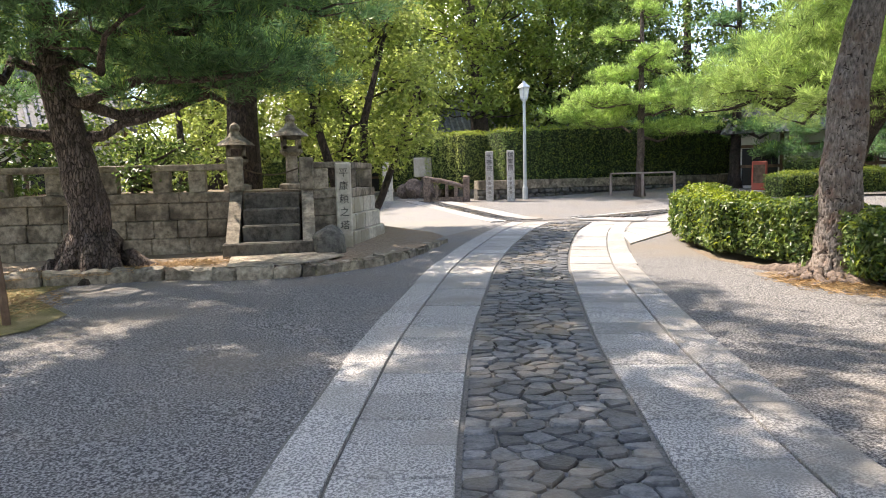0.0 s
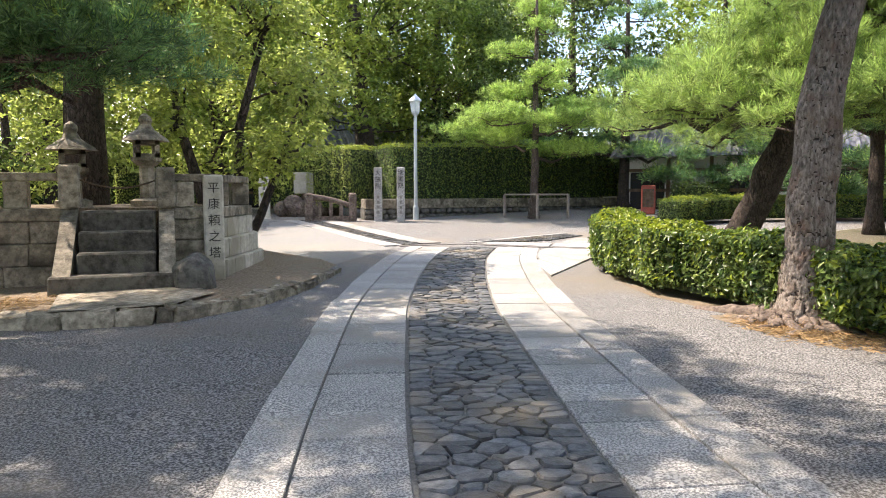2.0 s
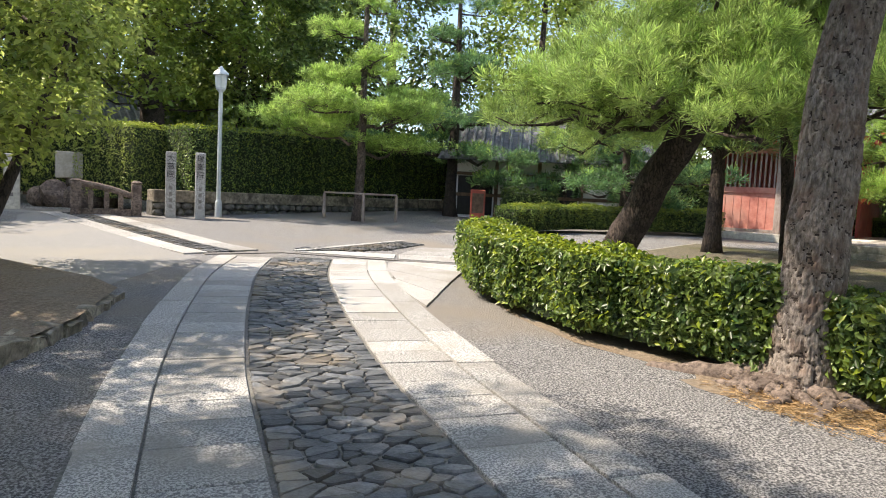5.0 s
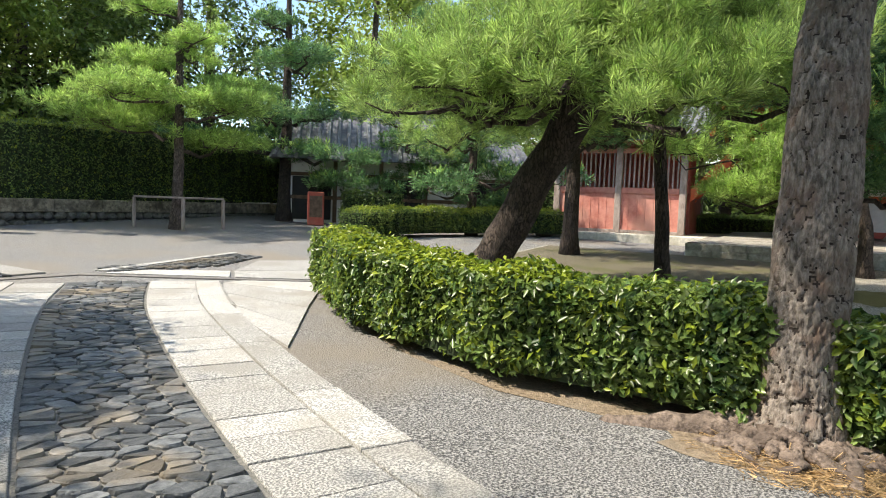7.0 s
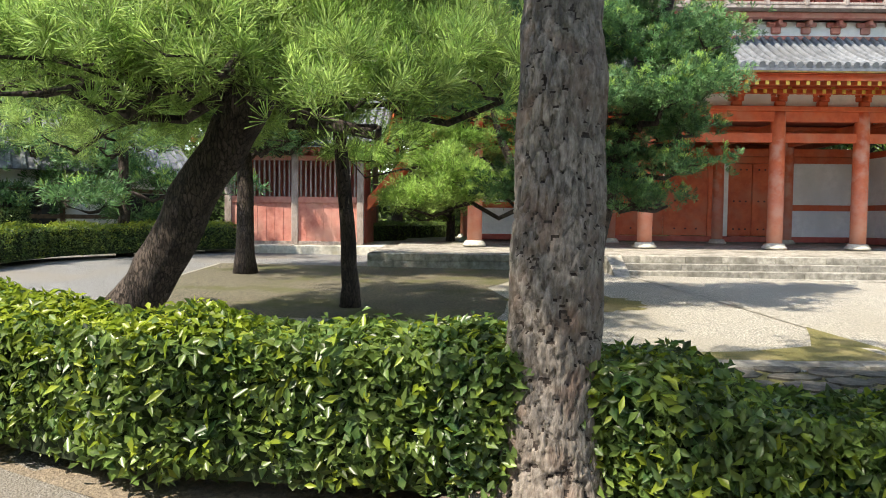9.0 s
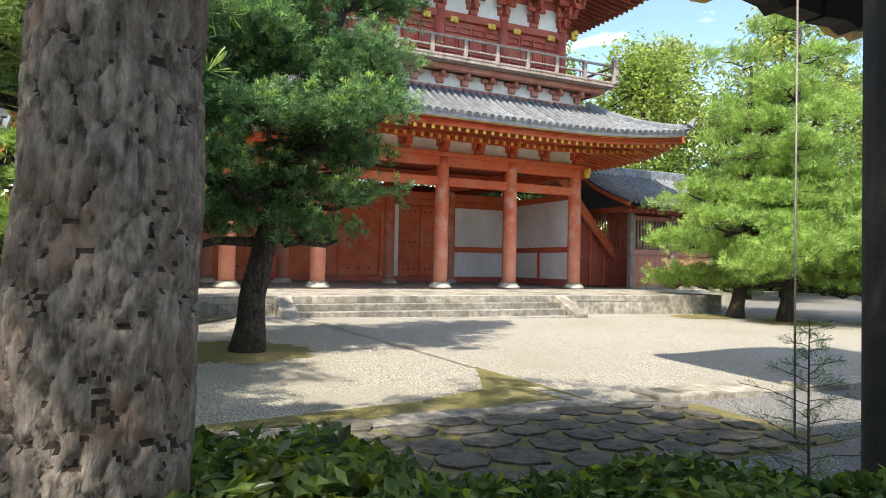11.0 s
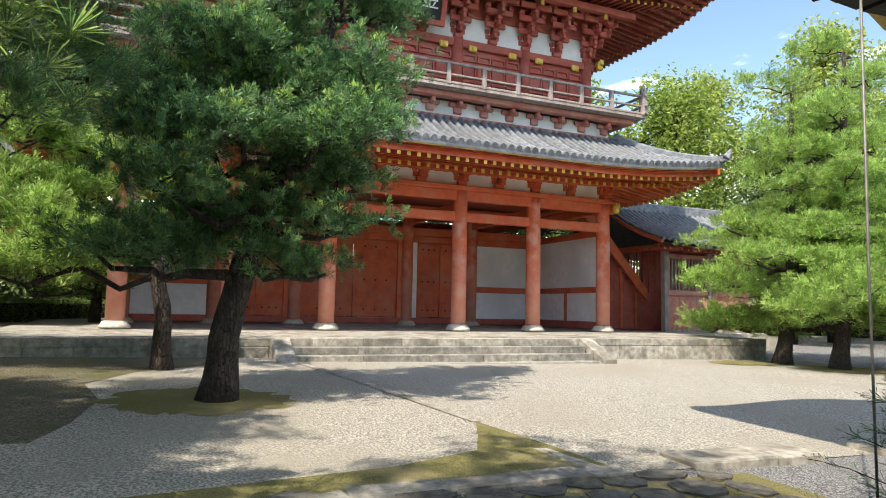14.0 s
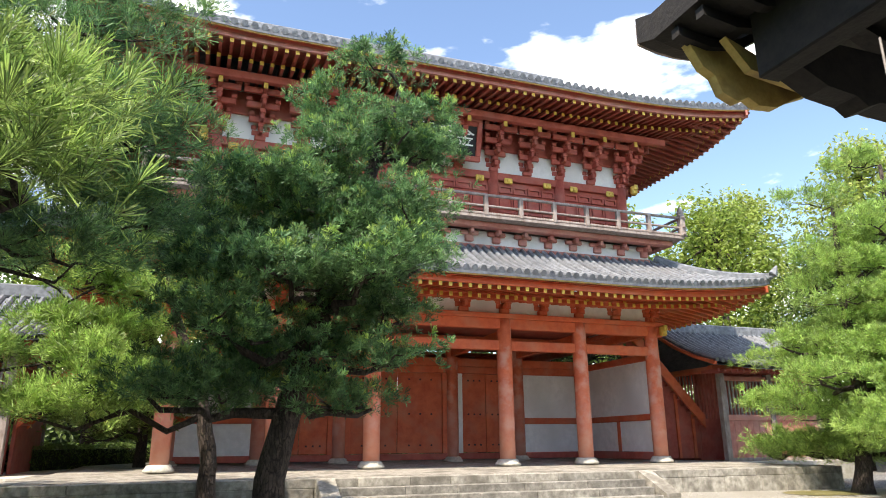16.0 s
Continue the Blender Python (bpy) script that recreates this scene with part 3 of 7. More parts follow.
def roof(tag, xe, ye, ze, xr, yr, zr, rise, sag, material):
    """A hipped tile skirt from the eave (xe, +-ye, ze) up to (xr, +-yr, zr), in the gate's plan; the back is a mirror about x = 5."""
    N, K = 40, 8
    surf = bmesh.new()
    def pt(u, k):
        f = k / K
        y = u * (ye + (yr - ye) * f)
        z = ze + (zr - ze) * (f - sag * f * (1 - f) * 4) + eave_lift(u * ye, ye, rise) * (1 - f) ** 1.6
        return xe + (xr - xe) * f, y, z
    def side(u, k):
        f = k / K
        x0, x1 = xe + (xr - xe) * f, 10 - (xe + (xr - xe) * f)
        z = ze + (zr - ze) * (f - sag * f * (1 - f) * 4) + eave_lift(u, 1.0, rise) * (1 - f) ** 1.6
        return (x0 + x1) / 2 + u * (x1 - x0) / 2, ye + (yr - ye) * f, z
    faces4 = ((lambda u, k: pt(u, k)), (lambda u, k: (10 - pt(u, k)[0], *pt(u, k)[1:])),
              (lambda u, k: side(u, k)), (lambda u, k: (side(u, k)[0], -side(u, k)[1], side(u, k)[2])))
    for fn in faces4:
        g = [[surf.verts.new(fn(-1 + 2 * i / N, k)) for i in range(N + 1)] for k in range(K + 1)]
        lo = [[surf.verts.new(Vector(fn(-1 + 2 * i / N, k)) - Vector((0, 0, 0.16))) for i in range(N + 1)] for k in (0, K)]
        for k in range(K):
            for i in range(N):
                surf.faces.new((g[k][i], g[k][i + 1], g[k + 1][i + 1], g[k + 1][i]))
        for i in range(N):
            surf.faces.new((lo[0][i + 1], lo[0][i], lo[1][i], lo[1][i + 1]))
            surf.faces.new((lo[0][i], lo[0][i + 1], g[0][i + 1], g[0][i]))
    skirt = gpart(tag, surf, [M["tile_pan"]], "grey pan-tiled roof with round cover tiles")
    # round cover tiles in rows up the slope, each with its end disc
    tiles = bmesh.new()
    def row(fn, u_of, p0, along):
        pts = [Vector(fn(u_of(k), k)) for k in range(K + 1)]
        prev = None
        for k, p in enumerate(pts):
            d = (pts[min(k + 1, K)] - pts[max(k - 1, 0)]).normalized()
            nrm = d.cross(along).normalized()
            nrm = nrm if nrm.z > 0 else -nrm
            ring = [tiles.verts.new(p + nrm * 0.015 + 0.085 * (math.cos(t) * along + math.sin(t) * nrm)) for t in (0.0, 0.79, 1.57, 2.36, 3.14)]
            if prev:
                for a in range(4):
                    tiles.faces.new((prev[a], prev[a + 1], ring[a + 1], ring[a]))
            else:
                c = p - d * 0.03 + nrm * 0.02
                disc = [tiles.verts.new(c + 0.10 * (math.cos(t) * along + math.sin(t) * nrm)) for t in np.linspace(0, 2 * math.pi, 9)[:-1]]
                back = [tiles.verts.new(v.co + d * 0.06) for v in disc]
                tiles.faces.new(disc)
                for a in range(8):
                    tiles.faces.new((disc[a], back[a], back[(a + 1) % 8], disc[(a + 1) % 8]))
            prev = ring
    n = int(2 * ye / 0.285)
    for i in range(n + 1):
        y0 = -ye + 0.1 + i * (2 * ye - 0.2) / n
        for mirror in (0, 1):
            # straight up the slope: rows that meet the hip end there
            def u_of(k, y0=y0):
                f = k / K
                w = ye + (yr - ye) * f
                return max(-1, min(1, y0 / w))
            row(faces4[mirror], u_of, y0, Vector((0, 1, 0)))
    ln = 10 - 2 * xe
    n = int(ln / 0.285)
    for i in range(n + 1):
        x0 = -ln / 2 + 0.1 + i * (ln - 0.2) / n
        for which in (2, 3):
            def u_of(k, x0=x0):
                f = k / K
                w = ln / 2 - (xr - xe) * f
                return max(-1, min(1, x0 / max(w, 0.01)))
            row(faces4[which], u_of, x0, Vector((1, 0, 0)))
    ct = gpart("cover_tiles", tiles, M["tile"], "rows of round grey roof tiles", parent=skirt)
    tagged(ct, kind="stuff")
    # hip ridges
    for sx in (0, 1):
        for sy in (-1, 1):
            bm = bmesh.new()
            pts = []
            for k in range(K + 1):
                x, y, z = pt(sy, k)
                pts.append(((10 - x) if sx else x, y, z + 0.1))
            tube(bm, pts, [0.17] * len(pts), 6)
            d = (Vector(pts[0]) - Vector(pts[1])).normalized()
            e = Vector(pts[0])
            tube(bm, [e - d * 0.1, e + d * 0.15 + Vector((0, 0, 0.12)), e + d * 0.28 + Vector((0, 0, 0.42))], [0.2, 0.16, 0.03], 6)
            gpart("hip_ridge", bm, M["tile"], "tiled hip ridge with an upturned end", parent=skirt)
    # fascia below the tiles and the boards behind
    for name, dz, th, inset, material in (("gold_fascia", -0.20, 0.07, 0.03, M["ochre"]), ("fascia", -0.42, 0.21, 0.12, M["red"] if tag == "lower_roof" else M["pinkred"])):
        for fn, ax in ((faces4[0], (1, 0)), (faces4[2], (0, -1)), (faces4[3], (0, 1))):
            bm = bmesh.new()
            prev = None
            for i in range(N + 1):
                x, y, z = fn(-1 + 2 * i / N, 0)
                x, y = x + ax[0] * inset, y + ax[1] * inset
                q = [bm.verts.new((x + ax[0] * a, y + ax[1] * a, z + dz + h)) for a, h in ((0, 0), (0.1, 0), (0.1, th), (0, th))]
                if prev:
                    for a in range(4):
                        bm.faces.new((prev[a], prev[(a + 1) % 4], q[(a + 1) % 4], q[a]))
                else:
                    bm.faces.new(q)
                prev = q
            bm.faces.new(prev)
            gpart(name, bm, material, parent=skirt)
    # rafters in two layers
    bm = bmesh.new()
    run = -xe - 0.1
    box(bm, 0, -0.05, -0.06, run, 0.05, 0.06, 0.01, Matrix.Rotation(-0.16, 4, "Y"))
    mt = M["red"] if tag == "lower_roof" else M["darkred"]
    raf = part("rafter", bm, mt, skirt)
    bm = bmesh.new()
    box(bm, -0.012, -0.055, -0.065, 0.0, 0.055, 0.065)
    end = part("rafter_end", bm, M["gold"], skirt, "yellow painted rafter end")
    made = []
    for s in np.arange(-ye + 0.35, ye - 0.3, 0.31):
        z = ze - 0.48 + eave_lift(s, ye, rise) - 0.95
        made += [(Matrix.Translation((xe + 0.2, s, z)), 0), (Matrix.Translation((xe + 0.95, s + 0.02, z - 0.12)), 1)]
    for s in np.arange(-(ln / 2) + 0.35, ln / 2 - 0.3, 0.31):
        for sy in (-1, 1):
            z = ze - 0.48 + eave_lift(s, ln / 2, rise) - 0.95
            rot = Matrix.Rotation(-sy * math.pi / 2, 4, "Z")
            made += [(Matrix.Translation((5 + s, sy * (ye - 0.2), z)) @ rot, 0), (Matrix.Translation((5 + s, sy * (ye - 0.95), z - 0.12)) @ rot, 1)]
    for i, (m, layer) in enumerate(made):
        for src in (raf, end):
            o = src if i == 0 else src.copy()
            if i:
                scene.collection.objects.link(o)
            o.matrix_basis = m
    # soffit boards
    for fn in (faces4[0], faces4[2], faces4[3]):
        bm = bmesh.new()
        a = [bm.verts.new(Vector(fn(-1 + 2 * i / N, 0)) - Vector((0, 0, 0.30))) for i in range(N + 1)]
        k2 = 4
        b = [bm.verts.new(Vector((fn(-1 + 2 * i / N, k2)[0], fn(-1 + 2 * i / N, k2)[1], ze + 0.12))) for i in range(N + 1)]
        c = [bm.verts.new(v.co + Vector((0, 0, 0.05))) for v in a]
        d = [bm.verts.new(v.co + Vector((0, 0, 0.05))) for v in b]
        for i in range(N):
            bm.faces.new((a[i], a[i + 1], b[i + 1], b[i]))
            bm.faces.new((c[i], c[i + 1], d[i + 1], d[i]))
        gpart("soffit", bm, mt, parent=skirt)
    return skirt


roof("lower_roof", -2.6, 11.27, 6.60, 0.1, 8.6, 8.15, 0.42, 0.10, None)

# balcony and upper storey
UW = 7.35
beam("skirt_band", -0.06, -8.2, 8.1, 0.12, 8.2, 8.62, M["plaster"], 0)
for s in (-1, 1):
    beam("skirt_band", 0.13, s * 8.14 - 0.06, 8.1, 9.9, s * 8.14 + 0.06, 8.62, M["plaster"], 0)
beam("skirt_rail", -0.1, -8.25, 8.02, 0.1, 8.25, 8.14, M["pinkred"])
bm = bmesh.new()
box(bm, -0.45, -0.07, 8.42, 0.05, 0.07, 8.6, 0.02)
box(bm, -0.2, -0.33, 8.42, -0.08, 0.33, 8.58, 0.03)
box(bm, -0.17, -0.15, 8.2, 0.0, 0.15, 8.43, 0.03)
kb = gpart("balcony_bracket", bm, M["pinkred"], "small faded red bracket with white between")
ysb = np.linspace(-8.0, 8.0, 17)
kb.matrix_basis = Matrix.Translation((0, ysb[0], 0))
for y in ysb[1:]:
    gcopy(kb, 0, y)
for s in (-1, 1):
    for x in np.arange(0.9, 9.5, 1.0):
        c = gcopy(kb, 0, 0)
        c.matrix_basis = Matrix.Translation((x, s * 8.14, 0)) @ Matrix.Rotation(-s * math.pi / 2, 4, "Z")
beam("balcony_edge", -0.62, -8.95, 8.6, -0.3, 8.95, 8.78, M["pinkred"])
for s in (-1, 1):
    beam("balcony_edge", -0.29, s * 8.78 - 0.16, 8.6, 10.3, s * 8.78 + 0.16, 8.775, M["pinkred"])
beam("balcony_floor", -1.0, -9.2, 8.79, 11.0, 9.2, 8.88, M["greywood"], 0)
for z, th in ((8.9, 0.09), (9.18, 0.07), (9.55, 0.09)):
    beam("balcony_rail", -0.99, -9.35, z, -0.90, 9.35, z + th, M["greywood"])
    for s in (-1, 1):
        beam("balcony_rail", -1.15, s * 9.12 - 0.045, z + 0.003, 11.1, s * 9.12 + 0.045, z + th + 0.003, M["greywood"])
bm = bmesh.new()
box(bm, -1.02, -0.07, 8.88, -0.87, 0.07, 9.58, 0.01)
rp = gpart("rail_post", bm, M["greywood"])
rp.matrix_basis = Matrix.Translation((0, -7.7, 0))
for y in np.arange(-6.4, 8.0, 1.28):
    gcopy(rp, 0, y)
bm = bmesh.new()
box(bm, -1.08, -0.11, 8.88, -0.84, 0.11, 9.72, 0.02)
tube(bm, [(-0.96, 0, 9.7), (-0.96, 0, 9.8), (-0.96, 0, 9.9), (-0.96, 0, 10.02)], [0.1, 0.13, 0.1, 0.02], 8)
cp = gpart("corner_post", bm, M["greywood"], "corner post with a rounded knob")
cp.matrix_basis = Matrix.Translation((0, -9.12, 0))
gcopy(cp, 0, 9.12)
UC = [-7.35, -4.7, -2.05, 2.05, 4.7, 7.35]
bm = bmesh.new()
lathe(bm, [(0.21, 8.88), (0.21, 10.9)], (0, 0, 0), 14)
uc = gpart("upper_column", bm, M["darkred"], "", True)
uc.matrix_basis = Matrix.Translation((0.15, UC[0], 0))
for y in UC[1:]:
    gcopy(uc, 0.15, y)
beam("upper_head_beam", 0.02, -UW - 0.3, 10.62, 0.3, UW + 0.3, 10.9, M["darkred"])
for a, b in zip(UC, UC[1:]):
    beam("wall_board", 0.16, a + 0.2, 8.88, 0.22, b - 0.2, 10.62, M["darkred"], 0)
    k = 4 if b - a < 3 else 6
    for i in range(k):
        c, d = a + 0.2 + (b - a - 0.4) * i / k, a + 0.2 + (b - a - 0.4) * (i + 1) / k
        bm = bmesh.new()
        for z0, z1 in ((8.95, 9.5), (9.58, 10.1), (10.18, 10.45)):
            for x0, y0, x1, y1 in ((c + 0.02, z0, c + 0.08, z1), (d - 0.08, z0, d - 0.02, z1)):
                box(bm, 0.10, x0, y0, 0.165, x1, y1)
            box(bm, 0.102, c + 0.08, z0, 0.163, d - 0.08, z0 + 0.06)
            box(bm, 0.102, c + 0.08, z1 - 0.06, 0.163, d - 0.08, z1)
        gpart("panel_frame", bm, M["darkred"])
    for y in (a + 0.55, b - 0.55):
        bm = bmesh.new()
        box(bm, -0.03, y - 0.16, 10.5, 0.05, y + 0.16, 10.72, 0.03)
        box(bm, -0.05, y - 0.06, 10.55, 0.03, y + 0.06, 10.67, 0.02)
        gpart("gold_fitting", bm, M["gold"], "gilded metal beam fitting")
for s in (-1, 1):
    beam("wall_board", 0.3, s * UW - 0.05, 8.88, 9.7, s * UW + 0.05, 10.9, M["darkred"], 0)
UMID = sorted(UC + [(a + b) / 2 for a, b in zip(UC, UC[1:]) if b - a < 3.5] + [-0.7, 0.7])
bracket_row(10.9, 4, 0.28, 0.36, 0.62, 0.15, UW, UMID, M["darkred"], "tall stepped dark red bracket cluster")
beam("plaster_band", 0.10, -UW, 10.9, 0.16, UW, 12.6, M["plaster"], 0)
for s in (-1, 1):
    beam("plaster_band", 0.17, s * UW - 0.04, 10.9, 9.8, s * UW + 0.04, 12.6, M["plaster"], 0)
beam("wall_purlin", 0.0, -UW, 11.72, 0.09, UW, 12.5, M["darkred"])
beam("eave_purlin", -1.15, -UW - 1.3, 12.35, -0.92, UW + 1.3, 12.6, M["darkred"])
beam("back_wall", 9.7, -UW, 8.88, 9.9, UW, 13.5, M["darkred"], 0)
upper = roof("upper_roof", -2.6, 11.5, 13.25, 1.6, 7.8, 15.1, 0.55, 0.10, None)
# the gabled upper part of the top roof
bm = bmesh.new()
prev = None
prof = [(1.6, 15.1), (2.6, 15.75), (3.6, 16.5), (4.5, 17.3), (5.0, 17.7), (5.5, 17.3), (6.4, 16.5), (7.4, 15.75), (8.4, 15.1)]
for y in (-7.8, 7.8):
    q = [bm.verts.new((x, y, z)) for x, z in prof]
    if prev:
        for a in range(len(prof) - 1):
            bm.faces.new((prev[a], prev[a + 1], q[a + 1], q[a]))
    prev = q
    bm.faces.new(q)
gpart("top_roof", bm, M["tile_pan"])
bm = bmesh.new()
box(bm, 4.75, -8.0, 17.6, 5.25, 8.0, 18.3, 0.06)
gpart("ridge", bm, M["tile"], "thick tiled ridge")
for s in (-1, 1):
    bm = bmesh.new()
    tube(bm, [(1.3, s * 7.6, 15.0), (2.6, s * 7.6, 15.9), (3.6, s * 7.6, 16.65), (4.8, s * 7.6, 17.7)], [0.22] * 4, 6)
    tube(bm, [(1.4, s * 7.6, 15.05), (1.15, s * 7.6, 15.3), (1.0, s * 7.6, 15.65)], [0.24, 0.2, 0.04], 6)
    gpart("verge_ridge", bm, M["tile"], "tiled verge ridge with an ogre tile end")
# name board
board = bmesh.new()
tilt = Matrix.Translation((-0.55, 0, 11.75)) @ Matrix.Rotation(radians(-14), 4, "Y")
box(board, -0.05, -1.15, -0.62, 0.05, 1.15, 0.62, 0.01, tilt)
nb = gpart("name_board", board, M["black"], "black name board with a red frame and pale characters")
bm = bmesh.new()
for x0, y0, x1, y1 in ((-1.32, -0.78, 1.32, -0.6), (-1.32, 0.6, 1.32, 0.78), (-1.32, -0.6, -1.14, 0.6), (1.14, -0.6, 1.32, 0.6)):
    box(bm, -0.12, x0, y0, 0.06, x1, y1, 0.02, tilt)
gpart("board_frame", bm, M["darkred"], parent=nb)


def text_part(name, body, size, m, material, parent, label):
    cu = bpy.data.curves.new(name, "FONT")
    cu.body, cu.size, cu.align_x, cu.align_y, cu.extrude = body, size, "CENTER", "CENTER", 0.006
    tmp = bpy.data.objects.new(name, cu)
    scene.collection.objects.link(tmp)
    me = bpy.data.meshes.new_from_object(tmp.evaluated_get(bpy.context.evaluated_depsgraph_get()))
    bpy.data.objects.remove(tmp)
    me.materials.clear()
    me.materials.append(material)
    ob = new(name, me)
    ob.parent = parent
    ob.matrix_basis = m
    ob["label"] = label
    return ob


FACE = Matrix(((0, 0, -1, 0), (-1, 0, 0, 0), (0, 1, 0, 0), (0, 0, 0, 1)))      # lettering that faces -x
for ch, y in (("\u91d1", -0.72), ("\u6bdb", 0.0), ("\u95a3", 0.72)):
    text_part("character", ch, 0.72, Matrix.Translation((0, 0, -0.95)) @ tilt @ Matrix.Translation((-0.056, y, 0)) @ FACE, M["white"], nb, "pale painted character")
# gilt corner beam ends
for s in (-1, 1):
    for x, z in ((-0.3, 5.5), (-0.25, 10.8)):
        bm = bmesh.new()
        yy = s * ((W if z < 8 else UW) + 0.35)
        box(bm, x - 0.1, yy - 0.12, z - 0.22, x + 0.12, yy + 0.12, z + 0.14, 0.05)
        box(bm, x - 0.18, yy - 0.08, z - 0.05, x - 0.08, yy + 0.08, z + 0.16, 0.03)
        gpart("gilt_nosing", bm, M["gold"], "gilded carved beam end")

# podium of the gate, with steps
podium = thing("stone_podium", (GX - 4.4, GY, 0.3), "pale granite podium with dark weather stains", "podium", kind="structure")
def top_z(x, y):
    return 0.90 + 0.05 * min(max(x - 24.2, 0), 3.0)
PY = 11.2
bm = bmesh.new()
prism(bm, [(x - GX + 4.4, y) for x, y in ((24.75, -PY + 0.5), (41.5, -PY + 0.5), (41.5, PY - 0.5), (24.75, PY - 0.5))], -0.3, lambda x, y: top_z(x + GX - 4.4, y) - 0.3 - 0.02)
part("core", bm, M["podium"], podium)
rng = random.Random(5)
def course(x0, y0, x1, y1, z0, z1, depth, lo, hi, name="stone_block"):
    """A row of dressed stones along a line; they face to the left of the way they run."""
    ln = math.hypot(x1 - x0, y1 - y0)
    ang = math.atan2(y1 - y0, x1 - x0)
    s = 0
    while s < ln - 0.05:
        w = min(rng.uniform(lo, hi), ln - s)
        if ln - s - w < 0.3:
            w = ln - s
        bm = bmesh.new()
        j = rng.uniform(0, 0.012)
        box(bm, 0.004, -depth, z0 - 0.3, w - 0.004, j, z1 - 0.3, 0.012)
        o = part(name, bm, M["podium"], podium)
        o.matrix_basis = Matrix.Translation((x0 - GX + 4.4 + math.cos(ang) * s, y0 + math.sin(ang) * s, 0)) @ Matrix.Rotation(ang, 4, "Z")
        s += w
for (x0, y0, x1, y1) in ((24.2, PY, 24.2, -PY), ):
    pass
for x0, y0, x1, y1 in ((24.2, -PY, 24.2, PY), (41.5, -PY, 24.2, -PY), (24.2, PY, 41.5, PY)):
    course(x0, y0, x1, y1, 0.70, 0.90, 0.55, 1.0, 1.9, "coping_stone")
    course(x0, y0, x1, y1, 0.05, 0.696, 0.5, 0.8, 1.5)
for k, z in enumerate((0.71, 0.535, 0.36)):
    s = -3.9
    while s < 4.05:
        w = min(rng.uniform(1.1, 2.0), 4.12 - s)
        bm = bmesh.new()
        box(bm, -0.02 - 0.36 * (k + 1), s + 0.004, -0.2, -0.02 - 0.36 * k, s + w - 0.004, z - 0.3, 0.015)
        part("step_stone", bm, M["podium_step"], podium)
        s += w
for y in (-4.36, 4.16):
    bm = bmesh.new()
    vs = prism(bm, [(-1.15, 0), (0, 0), (0, 0.42), (-1.15, 0.42)], -0.2, lambda x, yy: 0.62 + 0.52 * x / 1.15 * 1.0)
    bmesh.ops.translate(bm, vec=(0, y, 0), verts=vs)
    part("cheek_stone", bm, M["podium"], podium, "sloping granite cheek stone")


# ---- trees ----
def limb_path(start, end, rng, bend=0.12, n=5, lift=0.0):
    a, b = Vector(start), Vector(end)
    ln = (b - a).length
    out = []
    for i in range(n + 1):
        t = i / n
        w = Vector((rng.uniform(-1, 1), rng.uniform(-1, 1), rng.uniform(-1, 1))) * bend * ln * (0 if i in (0, n) else 1) * 0.5
        out.append(a.lerp(b, t) + w + Vector((0, 0, lift * ln * math.sin(math.pi * t))))
    return out


def pad_points(pads, per, rng):
    """Tuft places and ways over flattened pads (x, y, z, rx, rz)."""
    cs, ws = [], []
    for x, y, z, r, h in pads:
        n = max(int(per * r * r), 12)
        boughs = unit(rng.normal(0, 1, (max(n // 7, 4), 3)))
        d = boughs[rng.integers(0, len(boughs), n)] + rng.normal(0, 0.15, (n, 3))
        d[:, 2] = np.abs(d[:, 2]) * np.where(rng.random(n) < 0.72, 1, -0.6)
        rad = rng.uniform(0.45, 1.0, (n, 1)) ** 0.6
        wob = 1 + 0.22 * np.sin(3 * np.arctan2(d[:, 1:2], d[:, :1]) + x * 7)
        cs.append(np.array([x, y, z]) + d * rad * wob * [r, r, h])
        ws.append(d * [0.8, 0.8, 0.5] + [0, 0, 0.75])
    return np.concatenate(cs), np.concatenate(ws)


def plated_trunk(bm, pts, radii, top, seed):
    """A trunk whose bark stands out in long plates between deep furrows, finely cut up to the height top."""
    hs = [p.z for p in pts]
    zs = list(np.arange(hs[0], top, 0.016)) + list(np.arange(top, hs[-1], 0.08)) + [hs[-1]]
    n, prev = 132, None
    for z in zs:
        cx, cy, r = (float(np.interp(z, hs, q)) for q in ([p.x for p in pts], [p.y for p in pts], radii))
        ring, cut = [], []
        for k in range(n):
            a = 2 * math.pi * k / n
            c, d = math.cos(a), math.sin(a)
            q = Vector((c * 0.25, d * 0.25, z))
            q = q + noise.noise_vector(q * 7 + Vector((seed, 0, 0))) * 0.022 + noise.noise_vector(q * 22) * 0.009
            e = noise.voronoi((q.x * 19, q.y * 19, q.z * 5.2))[0]
            plate = min(1.0, max(0.0, (e[1] - e[0] + 0.05 * noise.noise(q * 13)) / 0.15))
            rr = r * (1 + 0.05 * noise.noise((c * 1.3, d * 1.3, z * 0.9 + seed))) + 0.026 * (plate * plate * (3 - 2 * plate) - 1) + 0.006 * noise.noise(q * 45)
            ring.append(bm.verts.new((cx + c * rr, cy + d * rr, z)))
            cut.append(plate)
        if prev:
            for k in range(n):
                j = (k + 1) % n
                f = bm.faces.new((prev[k], prev[j], ring[j], ring[k]))
                # crack faces get the dark tone, so their shade is in the colour
                f.material_index = 1 if cut[k] + cut[j] < 0.5 else 0
        prev = ring
    bm.faces.new(prev)


